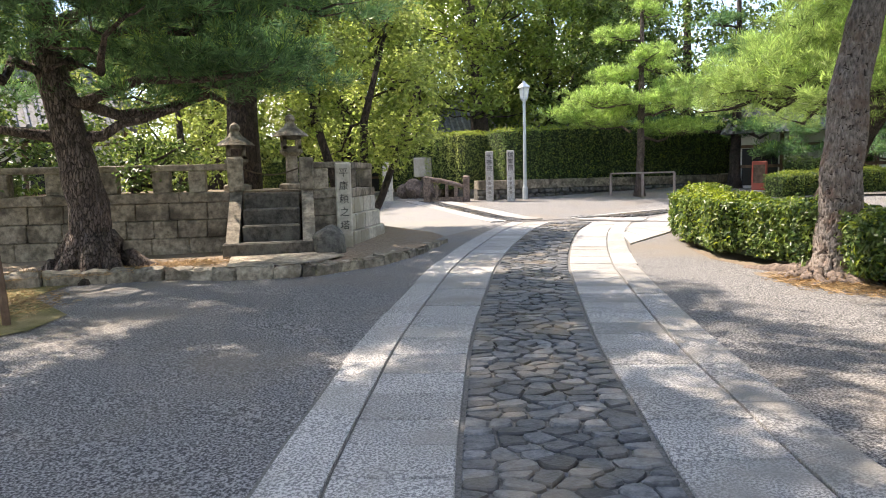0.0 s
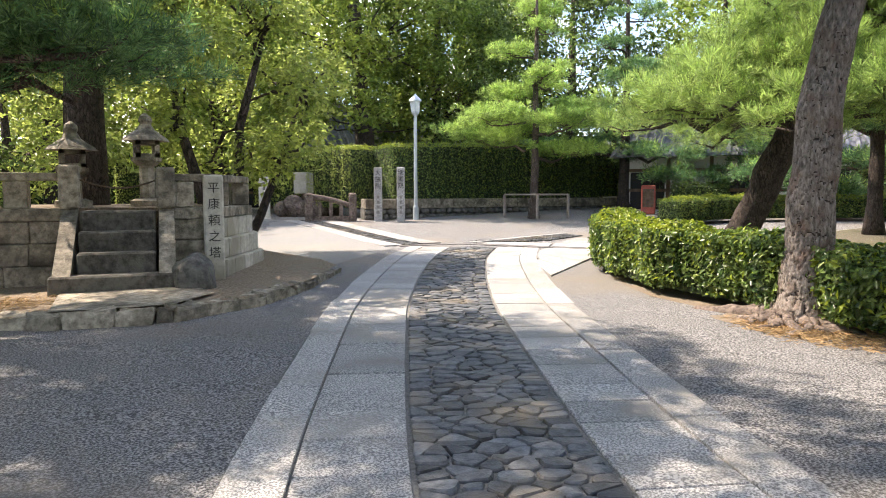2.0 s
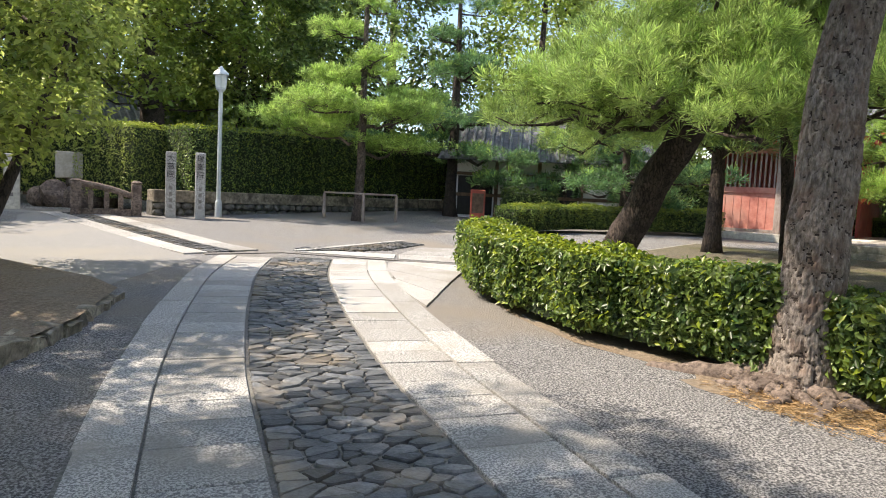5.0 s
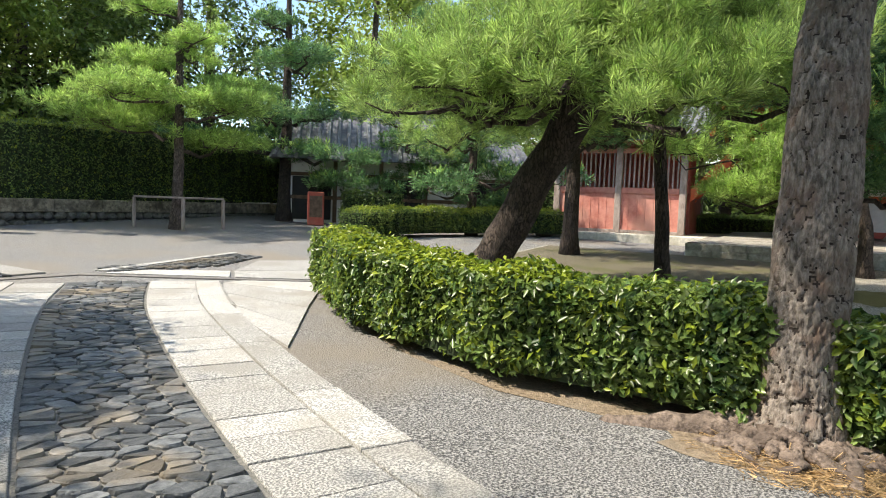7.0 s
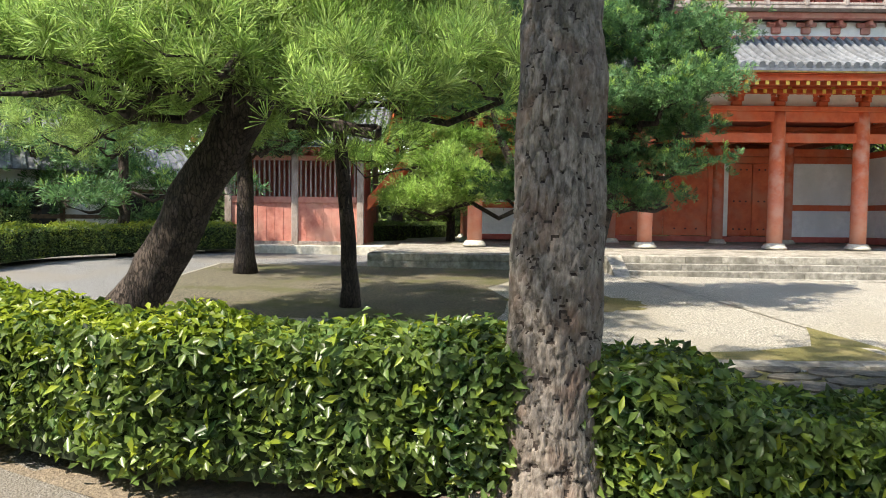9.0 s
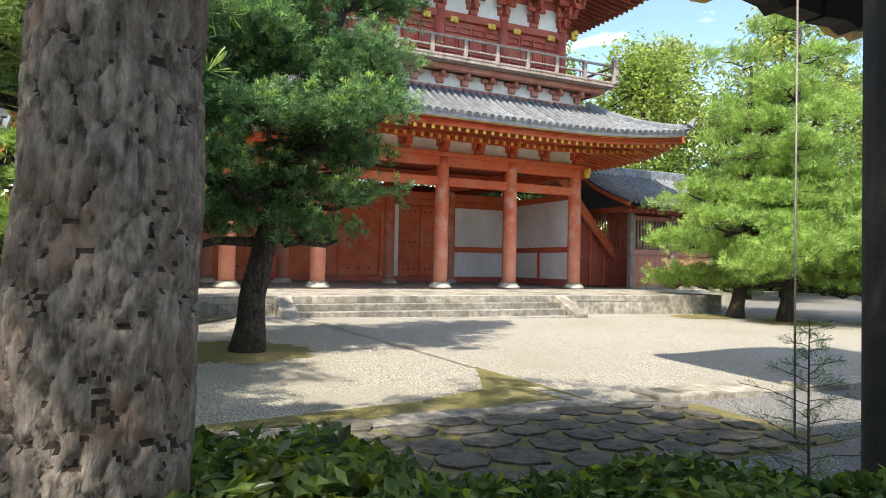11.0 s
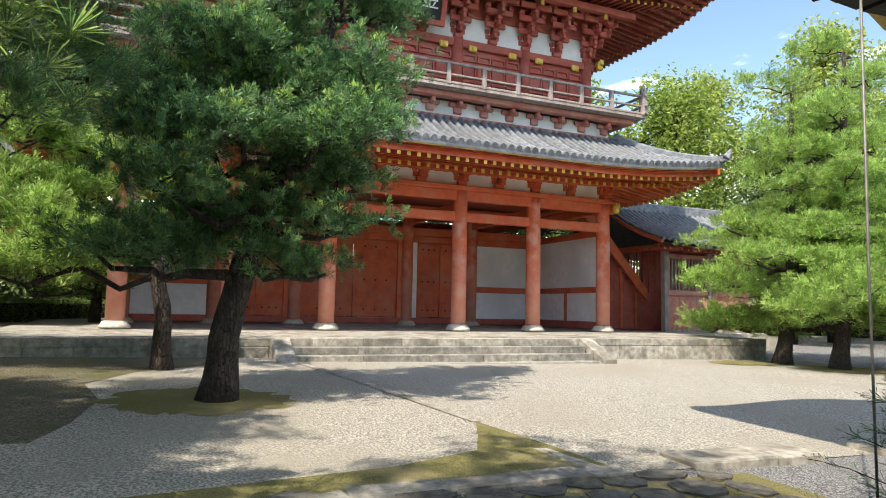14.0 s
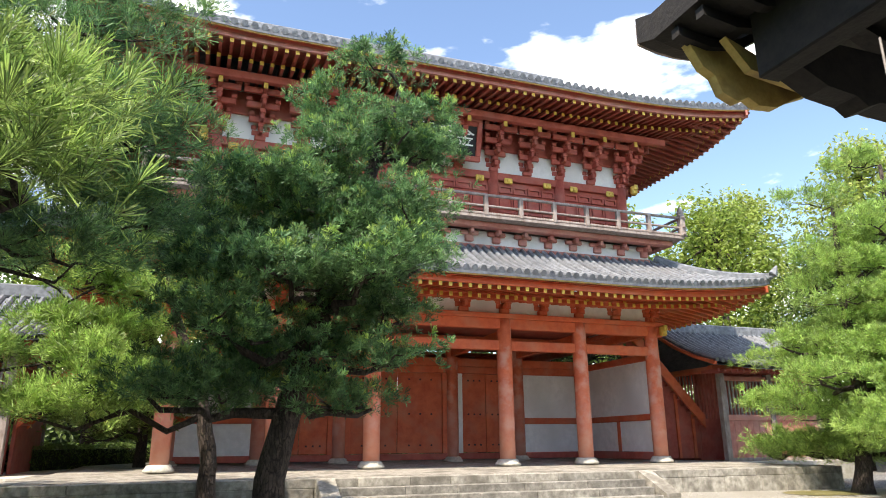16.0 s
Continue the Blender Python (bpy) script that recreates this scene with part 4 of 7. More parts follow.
def pine(name, base, trunk, radii, limbs, per, label, leafmat, seed, needle=(0.13, 0.007, 14), barkm="bark", extra=(), relief=0.0):
    """trunk: points relative to base. limbs: (height fraction, dx, dy, dz, pad radius, pad height)."""
    rng = random.Random(seed)
    nrng = np.random.default_rng(seed)
    bz = ground_z(*base)
    ob = thing(name, (*base, bz), label, "pine tree")
    bm = bmesh.new()
    tp = [Vector(p) for p in trunk]
    fine, fr = [], []
    for i in range(len(tp) - 1):
        for k in range(4):
            fine.append(tp[i].lerp(tp[i + 1], k / 4) + Vector((rng.uniform(-1, 1), rng.uniform(-1, 1), 0)) * radii[i] * 0.12)
            fr.append(radii[i] + (radii[i + 1] - radii[i]) * k / 4)
    fine.append(tp[-1]); fr.append(radii[-1])
    fr[0] *= 1.45; fr[1] *= 1.12
    fine[0].z -= 0.15
    if relief:
        plated_trunk(bm, fine, fr, relief, seed)
    else:
        tube(bm, fine, fr, 18, 0.06, rng)
    pads = list(extra)
    for f, dx, dy, dz, pr, ph in limbs:
        lb = bmesh.new()
        i = min(int(f * (len(fine) - 1)), len(fine) - 1)
        s = fine[i]
        e = s + Vector((dx, dy, dz))
        path = limb_path(s, e, rng, 0.16, 6, -0.05)
        r0 = min(fr[i] * 0.5, 0.11)
        tube(lb, path, [r0 * (1 - 0.75 * k / 6) for k in range(7)], 7, 0.08, rng)
        ln = math.hypot(dx, dy)
        for t in np.arange(0.5, 1.01, max(0.16, 0.5 * pr / max(ln, 0.5))):
            q = s.lerp(e, t)
            for _ in range(2):
                j = Vector((rng.uniform(-1, 1), rng.uniform(-1, 1), rng.uniform(-0.3, 0.5))) * pr * 0.75
                k = rng.uniform(0.6, 1.05)
                pads.append((q.x + j.x, q.y + j.y, q.z + 0.12 + j.z * 0.5, pr * k, ph * k))
                tube(lb, limb_path(q, (q.x + j.x * 1.3, q.y + j.y * 1.3, q.z + 0.1 + j.z * 0.5), rng, 0.2, 3), [0.025, 0.02, 0.014, 0.008], 5)
        part("limb", lb, M[barkm], ob, "", True)
    part("trunk", bm, [M["barkplate"], M["furrow"]] if relief else M[barkm], ob, "thick plated grey-brown bark", True)
    c, w = pad_points(pads, per, nrng)
    needles("crown", c, w, needle[0] * 1.15, needle[1] * 1.7, int(needle[2] * 1.15), M[leafmat], ob, seed)
    # sunlit tips are put in as paler tufts on the pad tops
    top_lit = (nrng.random(len(c)) < (0.15 if leafmat == "needle_dark" else 0.26)) & (w[:, 2] > 0.75)
    needles("new_growth", c[top_lit] + [0, 0, 0.06], w[top_lit], needle[0] * 1.2, needle[1] * 1.8, int(needle[2] * 1.15), M["needle_light"], ob, seed + 500, 0.55)
    return ob


def ring_limbs(rng, n, f0, f1, reach0, reach1, pad0, pad1, drop=0.1, flat=0.4, arc=(0, 360)):
    out = []
    for i in range(n):
        t = i / max(n - 1, 1)
        a = radians(arc[0] + (i * 137.5) % (arc[1] - arc[0]) + rng.uniform(-15, 15))
        r = reach0 + (reach1 - reach0) * t
        r *= rng.uniform(0.75, 1.15)
        p = (pad0 + (pad1 - pad0) * t) * rng.uniform(0.85, 1.15)
        out.append((f0 + (f1 - f0) * t, math.cos(a) * r, math.sin(a) * r, r * rng.uniform(-drop, 0.25), p, p * flat))
    return out


R = random.Random(11)
# the pine beside the way
# its last seven boughs are added overhead to shade the ground
pine("pine", (9.25, 8.62), [(0, 0, 0), (0, 0, 1.2), (0.05, -0.02, 2.6), (0.28, -0.15, 3.9), (0.55, -0.3, 5.2), (0.7, -0.2, 7.0)], [0.295, 0.275, 0.255, 0.215, 0.165, 0.08],
     [(0.62, -2.2, 0.6, 1.0, 0.95, 0.4), (0.66, -2.6, 1.9, 1.2, 0.95, 0.42), (0.72, 0.6, 2.0, 0.8, 0.9, 0.4), (0.75, -2.0, -1.4, 1.2, 1.0, 0.4), (0.82, 1.6, -1.6, 0.9, 1.0, 0.4),
      (0.85, -1.5, 1.2, 1.2, 0.9, 0.4), (0.9, 1.0, 1.0, 1.0, 0.9, 0.4), (0.96, -0.9, -0.6, 0.7, 0.9, 0.4), (1.0, 0.2, 0.3, 0.5, 0.9, 0.4), (0.7, -1.2, -2.6, 1.6, 0.95, 0.4), (0.8, -3.6, 1.6, 1.6, 1.2, 0.4), (0.85, -3.8, 0.0, 1.4, 1.2, 0.4), (0.82, -3.2, 3.0, 1.4, 1.2, 0.4), (0.96, -3.8, 0.9, 1.0, 1.3, 0.4), (0.94, -3.0, 2.0, 1.2, 1.3, 0.4), (0.98, -2.6, -0.4, 1.0, 1.3, 0.4), (0.94, -4.6, 2.0, 1.2, 1.3, 0.4)], 165,
     "tall red pine with plated bark and bared roots", "needle", 21, (0.14, 0.006, 14), relief=3.6)
# the pine that leans over the hedge
dome = []
for k in range(34):
    a, reach = radians(k * 137.5 + R.uniform(-12, 12)), 0.5 + 3.1 * math.sqrt((k + 0.5) / 34)
    reach *= 0.62 if math.sin(a) < -0.25 and math.cos(a) > -0.5 else 1.0
    tip = 5.9 - 0.92 * reach + R.uniform(-0.25, 0.25)
    f = 0.6 if reach > 2.3 else 0.7 if reach > 1.5 else 0.9
    dome.append((f, math.cos(a) * reach, math.sin(a) * reach, tip - {0.6: 3.75, 0.7: 4.35, 0.9: 5.7}[f], 0.85, 0.5))
pine("pine", (15.1, 13.9), [(0, 0, 0), (-0.25, -0.75, 1.2), (-0.45, -1.55, 2.5), (-0.75, -2.4, 3.75), (-1.0, -2.7, 5.0), (-1.2, -2.6, 6.4)], [0.34, 0.33, 0.31, 0.28, 0.19, 0.09],
     dome, 105, "pine leaning far over with dark furrowed bark", "needle", 22, (0.19, 0.0065, 16), "darkbark")
# thin straight pine trunk in the court
pine("pine", (17.2, 10.9), [(0, 0, 0), (-0.05, 0.06, 1.5), (-0.15, 0.2, 3.2), (-0.25, 0.3, 5.0), (-0.3, 0.3, 6.8)], [0.15, 0.125, 0.11, 0.09, 0.05],
     ring_limbs(R, 7, 0.62, 1.0, 1.9, 0.9, 0.8, 0.7) + [(0.62, -0.6, -2.2, -0.3, 0.9, 0.5), (0.66, 0.6, -2.9, 0.1, 0.9, 0.5), (0.72, -0.4, -2.7, 0.3, 0.9, 0.5), (0.8, 0.3, -2.9, 0.5, 0.9, 0.5), (0.86, -0.8, -2.3, 0.8, 0.9, 0.5), (0.92, 0.2, -2.8, 1.0, 0.9, 0.5), (1.0, -0.3, -2.0, 1.2, 0.9, 0.5), (1.0, 0.2, -1.0, 1.6, 0.9, 0.5), (0.7, 0.8, 1.6, 0.2, 0.9, 0.5), (0.64, -1.4, 0.4, -0.3, 0.9, 0.5), (0.78, -1.8, -0.8, 0.2, 0.9, 0.5), (0.6, 0.3, 1.8, -0.5, 0.85, 0.5), (0.58, 1.0, 2.4, -0.2, 0.85, 0.5), (0.6, 0.9, 0.6, -0.3, 0.85, 0.5)], 110, "slender pine with a pale straight trunk in the court", "needle_dark", 23, (0.18, 0.006, 15), "darkbark")
pine("pine", (21.9, 14.1), [(0, 0, 0), (0, 0, 2), (0.1, 0.1, 4), (0.1, 0.0, 6.5)], [0.22, 0.19, 0.15, 0.07], ring_limbs(R, 9, 0.55, 1.0, 2.4, 1.0, 1.0, 0.8) + [(0.5, -1.2, -1.6, 0.1, 0.9, 0.45), (0.52, -1.6, 0.4, 0.2, 0.9, 0.45), (0.56, -0.8, -2.4, 0.4, 0.9, 0.45)], 150,
     "dark-trunked pine before the gate pavilion", "needle_dark", 24, (0.17, 0.009, 11), "darkbark")
# the big dark pine in the court
pine("pine", (18.42, 6.46), [(0, 0, 0), (0.0, -0.1, 1.2), (0.05, -0.45, 2.6), (0.1, -0.95, 4.2), (0.1, -1.5, 6.0), (0.1, -1.95, 7.5)], [0.235, 0.21, 0.18, 0.15, 0.1, 0.04],
     [(0.30, -0.3, 1.9, 0.1, 0.8, 0.4), (0.34, 0.2, -1.3, 0.0, 0.75, 0.4), (0.42, -1.0, 1.6, 0.3, 0.8, 0.42), (0.45, 0.3, -1.5, 0.3, 0.75, 0.42), (0.50, 0.2, 2.2, 0.5, 0.8, 0.42),
      (0.52, -1.4, -0.6, 0.3, 0.75, 0.4), (0.58, 0.5, 1.6, 0.4, 0.8, 0.42), (0.62, 0.0, -1.6, 0.3, 0.75, 0.42), (0.68, -0.6, 1.6, 0.4, 0.75, 0.42), (0.72, 0.8, -0.9, 0.3, 0.7, 0.4),
      (0.78, -0.4, 1.3, 0.3, 0.75, 0.42), (0.82, 0.1, -1.3, 0.3, 0.7, 0.4), (0.88, -0.6, 0.9, 0.2, 0.7, 0.42), (0.93, 0.3, -0.8, 0.2, 0.65, 0.4), (1.0, 0, 0.1, 0.1, 0.75, 0.4), (0.36, 1.0, 0.9, 0.2, 0.8, 0.4), (0.40, -0.4, -1.4, -0.1, 0.8, 0.45), (0.55, -0.6, -1.3, 0.2, 0.8, 0.45), (0.68, -0.5, -1.2, 0.2, 0.8, 0.45), (0.8, -0.7, -0.4, 0.3, 0.85, 0.42), (0.5, -1.2, 1.0, 0.3, 0.85, 0.42), (0.6, -1.0, 0.4, 0.3, 0.85, 0.45), (0.7, 0.2, 1.9, 0.3, 0.85, 0.45), (0.6, 0.3, 2.3, 0.4, 0.85, 0.45)], 310,
     "dense dark green pine standing in the gravel court", "needle_dark", 25, (0.105, 0.0085, 15), "darkbark")
pine("pine", (22.07, 7.13), [(0, 0, 0), (0, 0.05, 1.2), (0.05, 0.3, 2.4), (0.1, 0.8, 3.6), (0.1, 1.2, 5.0)], [0.17, 0.15, 0.12, 0.09, 0.04],
     [(0.4, 0.2, 3.2, 0.0, 0.9, 0.36), (0.45, -0.6, 1.8, 0.3, 0.8, 0.36), (0.5, 0.3, 4.2, 0.5, 0.9, 0.36), (0.6, 0.3, 2.6, 0.8, 0.9, 0.36), (0.65, -0.4, -1.0, 0.4, 0.8, 0.36),
      (0.75, 0.2, 1.6, 0.6, 0.8, 0.36), (0.85, 0.4, 3.2, 0.6, 0.8, 0.36), (1.0, 0, 0.4, 0.2, 0.8, 0.36)], 200,
     "young bright green pine behind the dark one", "needle_light", 26, (0.17, 0.010, 11), "darkbark")
for k, (bx, by) in enumerate(((23.0, -10.3), (21.7, -11.0), (19.4, -13.0))):
    s = 1 + 0.12 * k
    pine("pine", (bx, by), [(0, 0, 0), (0.0, -0.25, 1.2), (0.0, -0.55, 2.8), (0.1, -0.6, 5.2), (0.1, -0.8, 8.6 * s)], [0.24, 0.21, 0.19, 0.14, 0.05],
         ring_limbs(R, 22, 0.30, 1.0, 3.1 - 0.2 * k, 0.9, 1.15, 0.85, 0.2, 0.40), 130, "lush light green pine at the court's edge", "needle_light", 27 + k, (0.17, 0.010, 11), "darkbark")
# pines by the road
pine("pine", (18.9, 25.9), [(0, 0, 0), (0.05, 0, 1.6), (0.1, 0.05, 3.4), (0.15, 0.1, 5.5), (0.15, 0.1, 9.5)], [0.19, 0.16, 0.14, 0.11, 0.04],
     ring_limbs(R, 13, 0.40, 1.0, 3.0, 0.8, 1.0, 0.8, 0.1, 0.3), 150, "roadside pine with reddish trunk inside a rail", "needle_light", 31, (0.19, 0.012, 10))
pine("pine", (24.6, 26.4), [(0, 0, 0), (0.0, 0, 2.0), (0.1, 0.05, 4.4), (0.15, 0.1, 10.0)], [0.26, 0.22, 0.18, 0.06],
     ring_limbs(R, 12, 0.38, 1.0, 3.2, 1.2, 1.2, 0.9, 0.1, 0.3), 110, "roadside pine with a dark trunk", "needle_dark", 32, (0.2, 0.013, 10), "darkbark")
for k, (bx, by) in enumerate(((27.5, 22.5), (31.0, 26.5), (26.0, 19.0), (34.5, 22.0), (38.0, 15.0), (33.5, 9.0))):
    pine("pine", (bx, by), [(0, 0, 0), (0.0, 0, 2.0), (0.1, 0.05, 4.0), (0.15, 0.1, 6.5 + k % 3)], [0.18, 0.15, 0.12, 0.05],
         ring_limbs(R, 11, 0.22, 1.0, 2.6, 1.0, 1.2, 0.9, 0.15, 0.4), 55, "pine in the grounds beside the gate", ("needle_dark", "needle")[k % 2], 40 + k, (0.24, 0.018, 9), "darkbark")
# the old pine beside the stone platform
# its last three boughs hang out of view, added to shade the way
old_pine = pine("pine", (-0.95, 15.0), [(0, 0, 0), (-0.02, 0, 1.3), (-0.3, 0.1, 2.8), (-0.5, 0.2, 4.2), (-0.6, 0.2, 6.5), (-0.6, 0.2, 9.0)], [0.40, 0.33, 0.27, 0.24, 0.18, 0.07],
     [(0.36, 2.6, -0.5, 1.2, 1.1, 0.5), (0.36, -2.6, -0.6, 0.9, 1.1, 0.45), (0.45, 3.6, -1.2, 0.6, 1.3, 0.55), (0.48, 4.3, 0.5, 0.5, 1.3, 0.6), (0.5, 1.4, -2.8, 0.5, 1.3, 0.5), (0.52, -2.0, -2.4, 0.5, 1.2, 0.5),
      (0.55, 3.0, 1.8, 0.4, 1.3, 0.5), (0.6, 2.2, -3.4, 0.8, 1.3, 0.5), (0.64, 4.0, -2.2, 0.8, 1.3, 0.5), (0.68, -3.0, 0.5, 0.6, 1.3, 0.5), (0.72, 2.4, 0.4, 0.7, 1.3, 0.5),
      (0.78, 0.5, -2.4, 0.6, 1.3, 0.5), (0.84, -1.8, 1.5, 0.6, 1.2, 0.5), (0.9, 1.5, -1.0, 0.5, 1.2, 0.5), (1.0, 0, 0, 0.3, 1.2, 0.5), (0.6, 4.4, -1.4, 0.3, 1.2, 0.5), (0.7, 3.0, -1.6, 0.4, 1.3, 0.5), (0.8, 2.6, -2.6, 0.6, 1.3, 0.5), (0.8, 4.3, -2.2, 0.6, 1.25, 0.5), (0.8, 3.6, -4.0, 0.6, 1.3, 0.5), (0.86, 4.4, -3.2, 0.4, 1.3, 0.5)], 105,
     "old pine with a thick reddish trunk and dark crown", "needle_dark", 35, (0.17, 0.009, 13))


orng = random.Random(77)
for a, ln, r in ((-14, 1.35, 0.20), (-50, 0.8, 0.2), (-95, 0.7, 0.19), (-140, 0.75, 0.2), (175, 1.0, 0.2), (60, 0.8, 0.18)):
    bm = bmesh.new()
    d = Vector((math.cos(radians(a)), math.sin(radians(a)), 0))
    tube(bm, [d * (0.22 + ln * t / 8) + Vector((0, 0, 0.62 * (1 - t / 8) ** 2.6 + 0.10 - 0.015 * t)) for t in range(9)], [r * (1 - 0.07 * t) for t in range(9)], 10, 0.08, orng)
    part("root", bm, M["bark"], old_pine, "spreading root", True)
pine("pine", (-4.6, 9.6), [(0, 0, 0), (0, 0, 2), (0.2, 0, 4.5), (0.6, -0.2, 7.0), (0.8, -0.2, 9.5)], [0.34, 0.28, 0.24, 0.17, 0.06],
     ring_limbs(R, 16, 0.5, 1.0, 4.2, 1.5, 1.5, 1.2, 0.05, 0.35) + [(0.75, 4.4, -0.6, 0.8, 1.5, 0.5), (0.8, 5.4, 0.6, 1.0, 1.5, 0.5), (0.7, 3.4, 0.8, 0.8, 1.4, 0.5), (0.9, 4.0, 1.6, 0.6, 1.5, 0.5), (0.85, 4.8, -2.0, 0.6, 1.5, 0.5), (0.6, 2.2, 1.8, 0.6, 1.5, 0.5), (0.7, 1.2, 3.2, 0.6, 1.5, 0.5), (0.6, 2.8, 3.4, 0.4, 1.4, 0.5)], 60, "tall pine whose crown shades the gravel", "needle_dark", 36, (0.2, 0.016, 11))


def broadleaf(name, base, stems, clumps, per, size, material, label, seed, barkm="darkbark", category="tree"):
    """stems: polylines with radii; clumps: (x, y, z, r)."""
    rng = np.random.default_rng(seed)
    pr = random.Random(seed)
    ob = thing(name, (*base, ground_z(*base)), label, category)
    bm = bmesh.new()
    for pts, radii in stems:
        p = [Vector(q) for q in pts]
        p[0] = p[0] - Vector((0, 0, 0.15))
        tube(bm, p, radii, 9, 0.08, pr)
    for x, y, z, r in clumps:
        s = min((Vector(q) for pts, _ in stems for q in pts), key=lambda q: (q - Vector((x, y, z))).length)
        tube(bm, limb_path(s, (x, y, z), pr, 0.15, 4), [0.06, 0.05, 0.04, 0.03, 0.015], 5)
    part("trunk", bm, M[barkm], ob, "", True)
    cs, ws = [], []
    for x, y, z, r in clumps:
        n = int(per * r * r)
        d = unit(rng.normal(0, 1, (n, 3)))
        rad = rng.uniform(0.25, 1.0, (n, 1)) ** 0.55
        wob = 1 + 0.25 * np.sin(4 * np.arctan2(d[:, 1:2], d[:, :1]) + x * 5) + 0.15 * np.sin(6 * d[:, 2:3] + y * 3)
        cs.append(np.array([x, y, z]) + d * rad * wob * [r, r, r * 0.75])
        ws.append(d * 0.6 + [0, 0, 0.9])
    leaves("crown", np.concatenate(cs), np.concatenate(ws), size * 1.45, size * 0.75, M[material], ob, seed)
    return ob


def round_clumps(seed, n, cx, cy, z0, z1, r, cr):
    g = np.random.default_rng(seed)
    out = []
    for i in range(n):
        t = (i + 0.5) / n
        z = z0 + (z1 - z0) * t
        a = i * 2.4 + g.uniform(-0.4, 0.4)
        w = r * math.sin(math.pi * (0.18 + 0.74 * t)) * g.uniform(0.5, 1.05)
        out.append((cx + math.cos(a) * w, cy + math.sin(a) * w, z + g.uniform(-0.4, 0.4), cr * g.uniform(0.7, 1.2)))
    return out


broadleaf("camellia_tree", (4.6, 19.2), [([(0, 0, 0), (-0.3, 0, 1.5), (-0.7, 0.1, 3.0), (-0.9, 0.2, 5.0)], [0.16, 0.13, 0.10, 0.05]), ([(0.2, 0, 0), (0.5, 0, 1.3), (0.6, 0.2, 3.0), (1.2, 0.1, 5.2)], [0.15, 0.12, 0.10, 0.05]),
          ([(0.4, 0.1, 0), (1.0, 0.1, 1.0), (1.6, 0.3, 2.4), (2.2, 0.4, 4.0)], [0.12, 0.10, 0.08, 0.04])], round_clumps(3, 34, 0.5, 0.6, 2.0, 6.8, 2.4, 0.85), 620, 0.11, "leaf_yellow", "evergreen tree with many dark stems and yellowish leaves", 51)
broadleaf("cedar_tree", (2.1, 19.6), [([(0, 0, 0), (0, 0, 3), (0.1, 0, 6), (0.1, 0, 10)], [0.46, 0.40, 0.33, 0.15])], round_clumps(4, 26, -0.3, 0.5, 5.0, 10.5, 2.3, 1.0), 380, 0.14, "leaf_dark", "large tree with a massive dark trunk behind the platform", 52)
broadleaf("shrub", (-0.4, 17.6), [([(0, 0, 0), (0, 0, 1.6)], [0.05, 0.03])], round_clumps(5, 10, 0.4, 0, 1.3, 2.6, 1.0, 0.5), 700, 0.1, "leaf", "green shrub inside the stone platform", 53, category="shrub")
broadleaf("garden_tree", (-3.6, 18.5), [([(0, 0, 0), (0.1, 0, 2), (0, 0, 4)], [0.14, 0.11, 0.05])], round_clumps(6, 20, 0, 0, 1.6, 5.0, 2.2, 0.8), 450, 0.12, "leaf", "leafy tree with low hanging boughs", 54)
broadleaf("garden_tree", (0.6, 24.5), [([(0, 0, 0), (0.1, 0, 2), (0, 0, 5)], [0.16, 0.12, 0.05])], round_clumps(7, 22, 0, 0, 1.4, 6.5, 2.8, 1.0), 330, 0.13, "leaf_yellow", "yellowish leafy tree behind the stone platform", 55)
broadleaf("big_tree", (16.9, 37.5), [([(0, 0, 0), (-0.2, 0, 4), (-0.6, 0, 8), (-0.8, 0, 14)], [0.62, 0.5, 0.4, 0.15])], round_clumps(8, 60, -0.5, 0, 4.5, 17.0, 6.0, 1.7), 170, 0.22, "leaf_wood", "very tall tree with a thick trunk beyond the hedge", 56)
broadleaf("big_tree", (22.0, 39.0), [([(0, 0, 0), (0, 0, 5), (0.3, 0, 14)], [0.4, 0.3, 0.12])], round_clumps(9, 52, 0, 0, 3.5, 15.0, 4.6, 1.6), 170, 0.22, "leaf_dark", "tall dark tree beyond the hedge", 57)
broadleaf("big_tree", (9.5, 40.0), [([(0, 0, 0), (0, 0, 5), (0.3, 0, 12)], [0.35, 0.28, 0.12])], round_clumps(10, 44, 0, 0, 3.0, 13.0, 4.4, 1.6), 170, 0.22, "leaf_wood", "tall leafy tree behind the road", 58)
broadleaf("big_tree", (2.0, 36.0), [([(0, 0, 0), (0, 0, 5), (0.3, 0, 12)], [0.35, 0.28, 0.12])], round_clumps(12, 44, 0, 0, 3.0, 13.0, 4.6, 1.6), 150, 0.22, "leaf_yellow", "tall yellowish tree behind the road", 59)
broadleaf("big_tree", (-7.5, 27.0), [([(0, 0, 0), (0, 0, 4), (0.3, 0, 10)], [0.3, 0.25, 0.1])], round_clumps(13, 36, 0, 0, 3.0, 11.0, 3.8, 1.4), 170, 0.2, "leaf_dark", "dark tree beside the garden wall", 60)
w0 = broadleaf("wood_tree", (40.0, -22.0), [([(0, 0, 0), (0, 0, 5), (0.3, 0, 13)], [0.35, 0.28, 0.1])], round_clumps(14, 46, 0, 0, 2.5, 15.0, 4.6, 1.6), 100, 0.25, "leaf_wood", "tall tree of the wood behind the gate", 61)
w1 = broadleaf("wood_tree", (46.0, -30.0), [([(0, 0, 0), (0, 0, 6), (0.3, 0, 17)], [0.4, 0.3, 0.1])], round_clumps(15, 46, 0, 0, 4.0, 19.0, 4.2, 1.6), 100, 0.25, "leaf_yellow", "tall yellow-green tree of the wood behind the gate", 62)
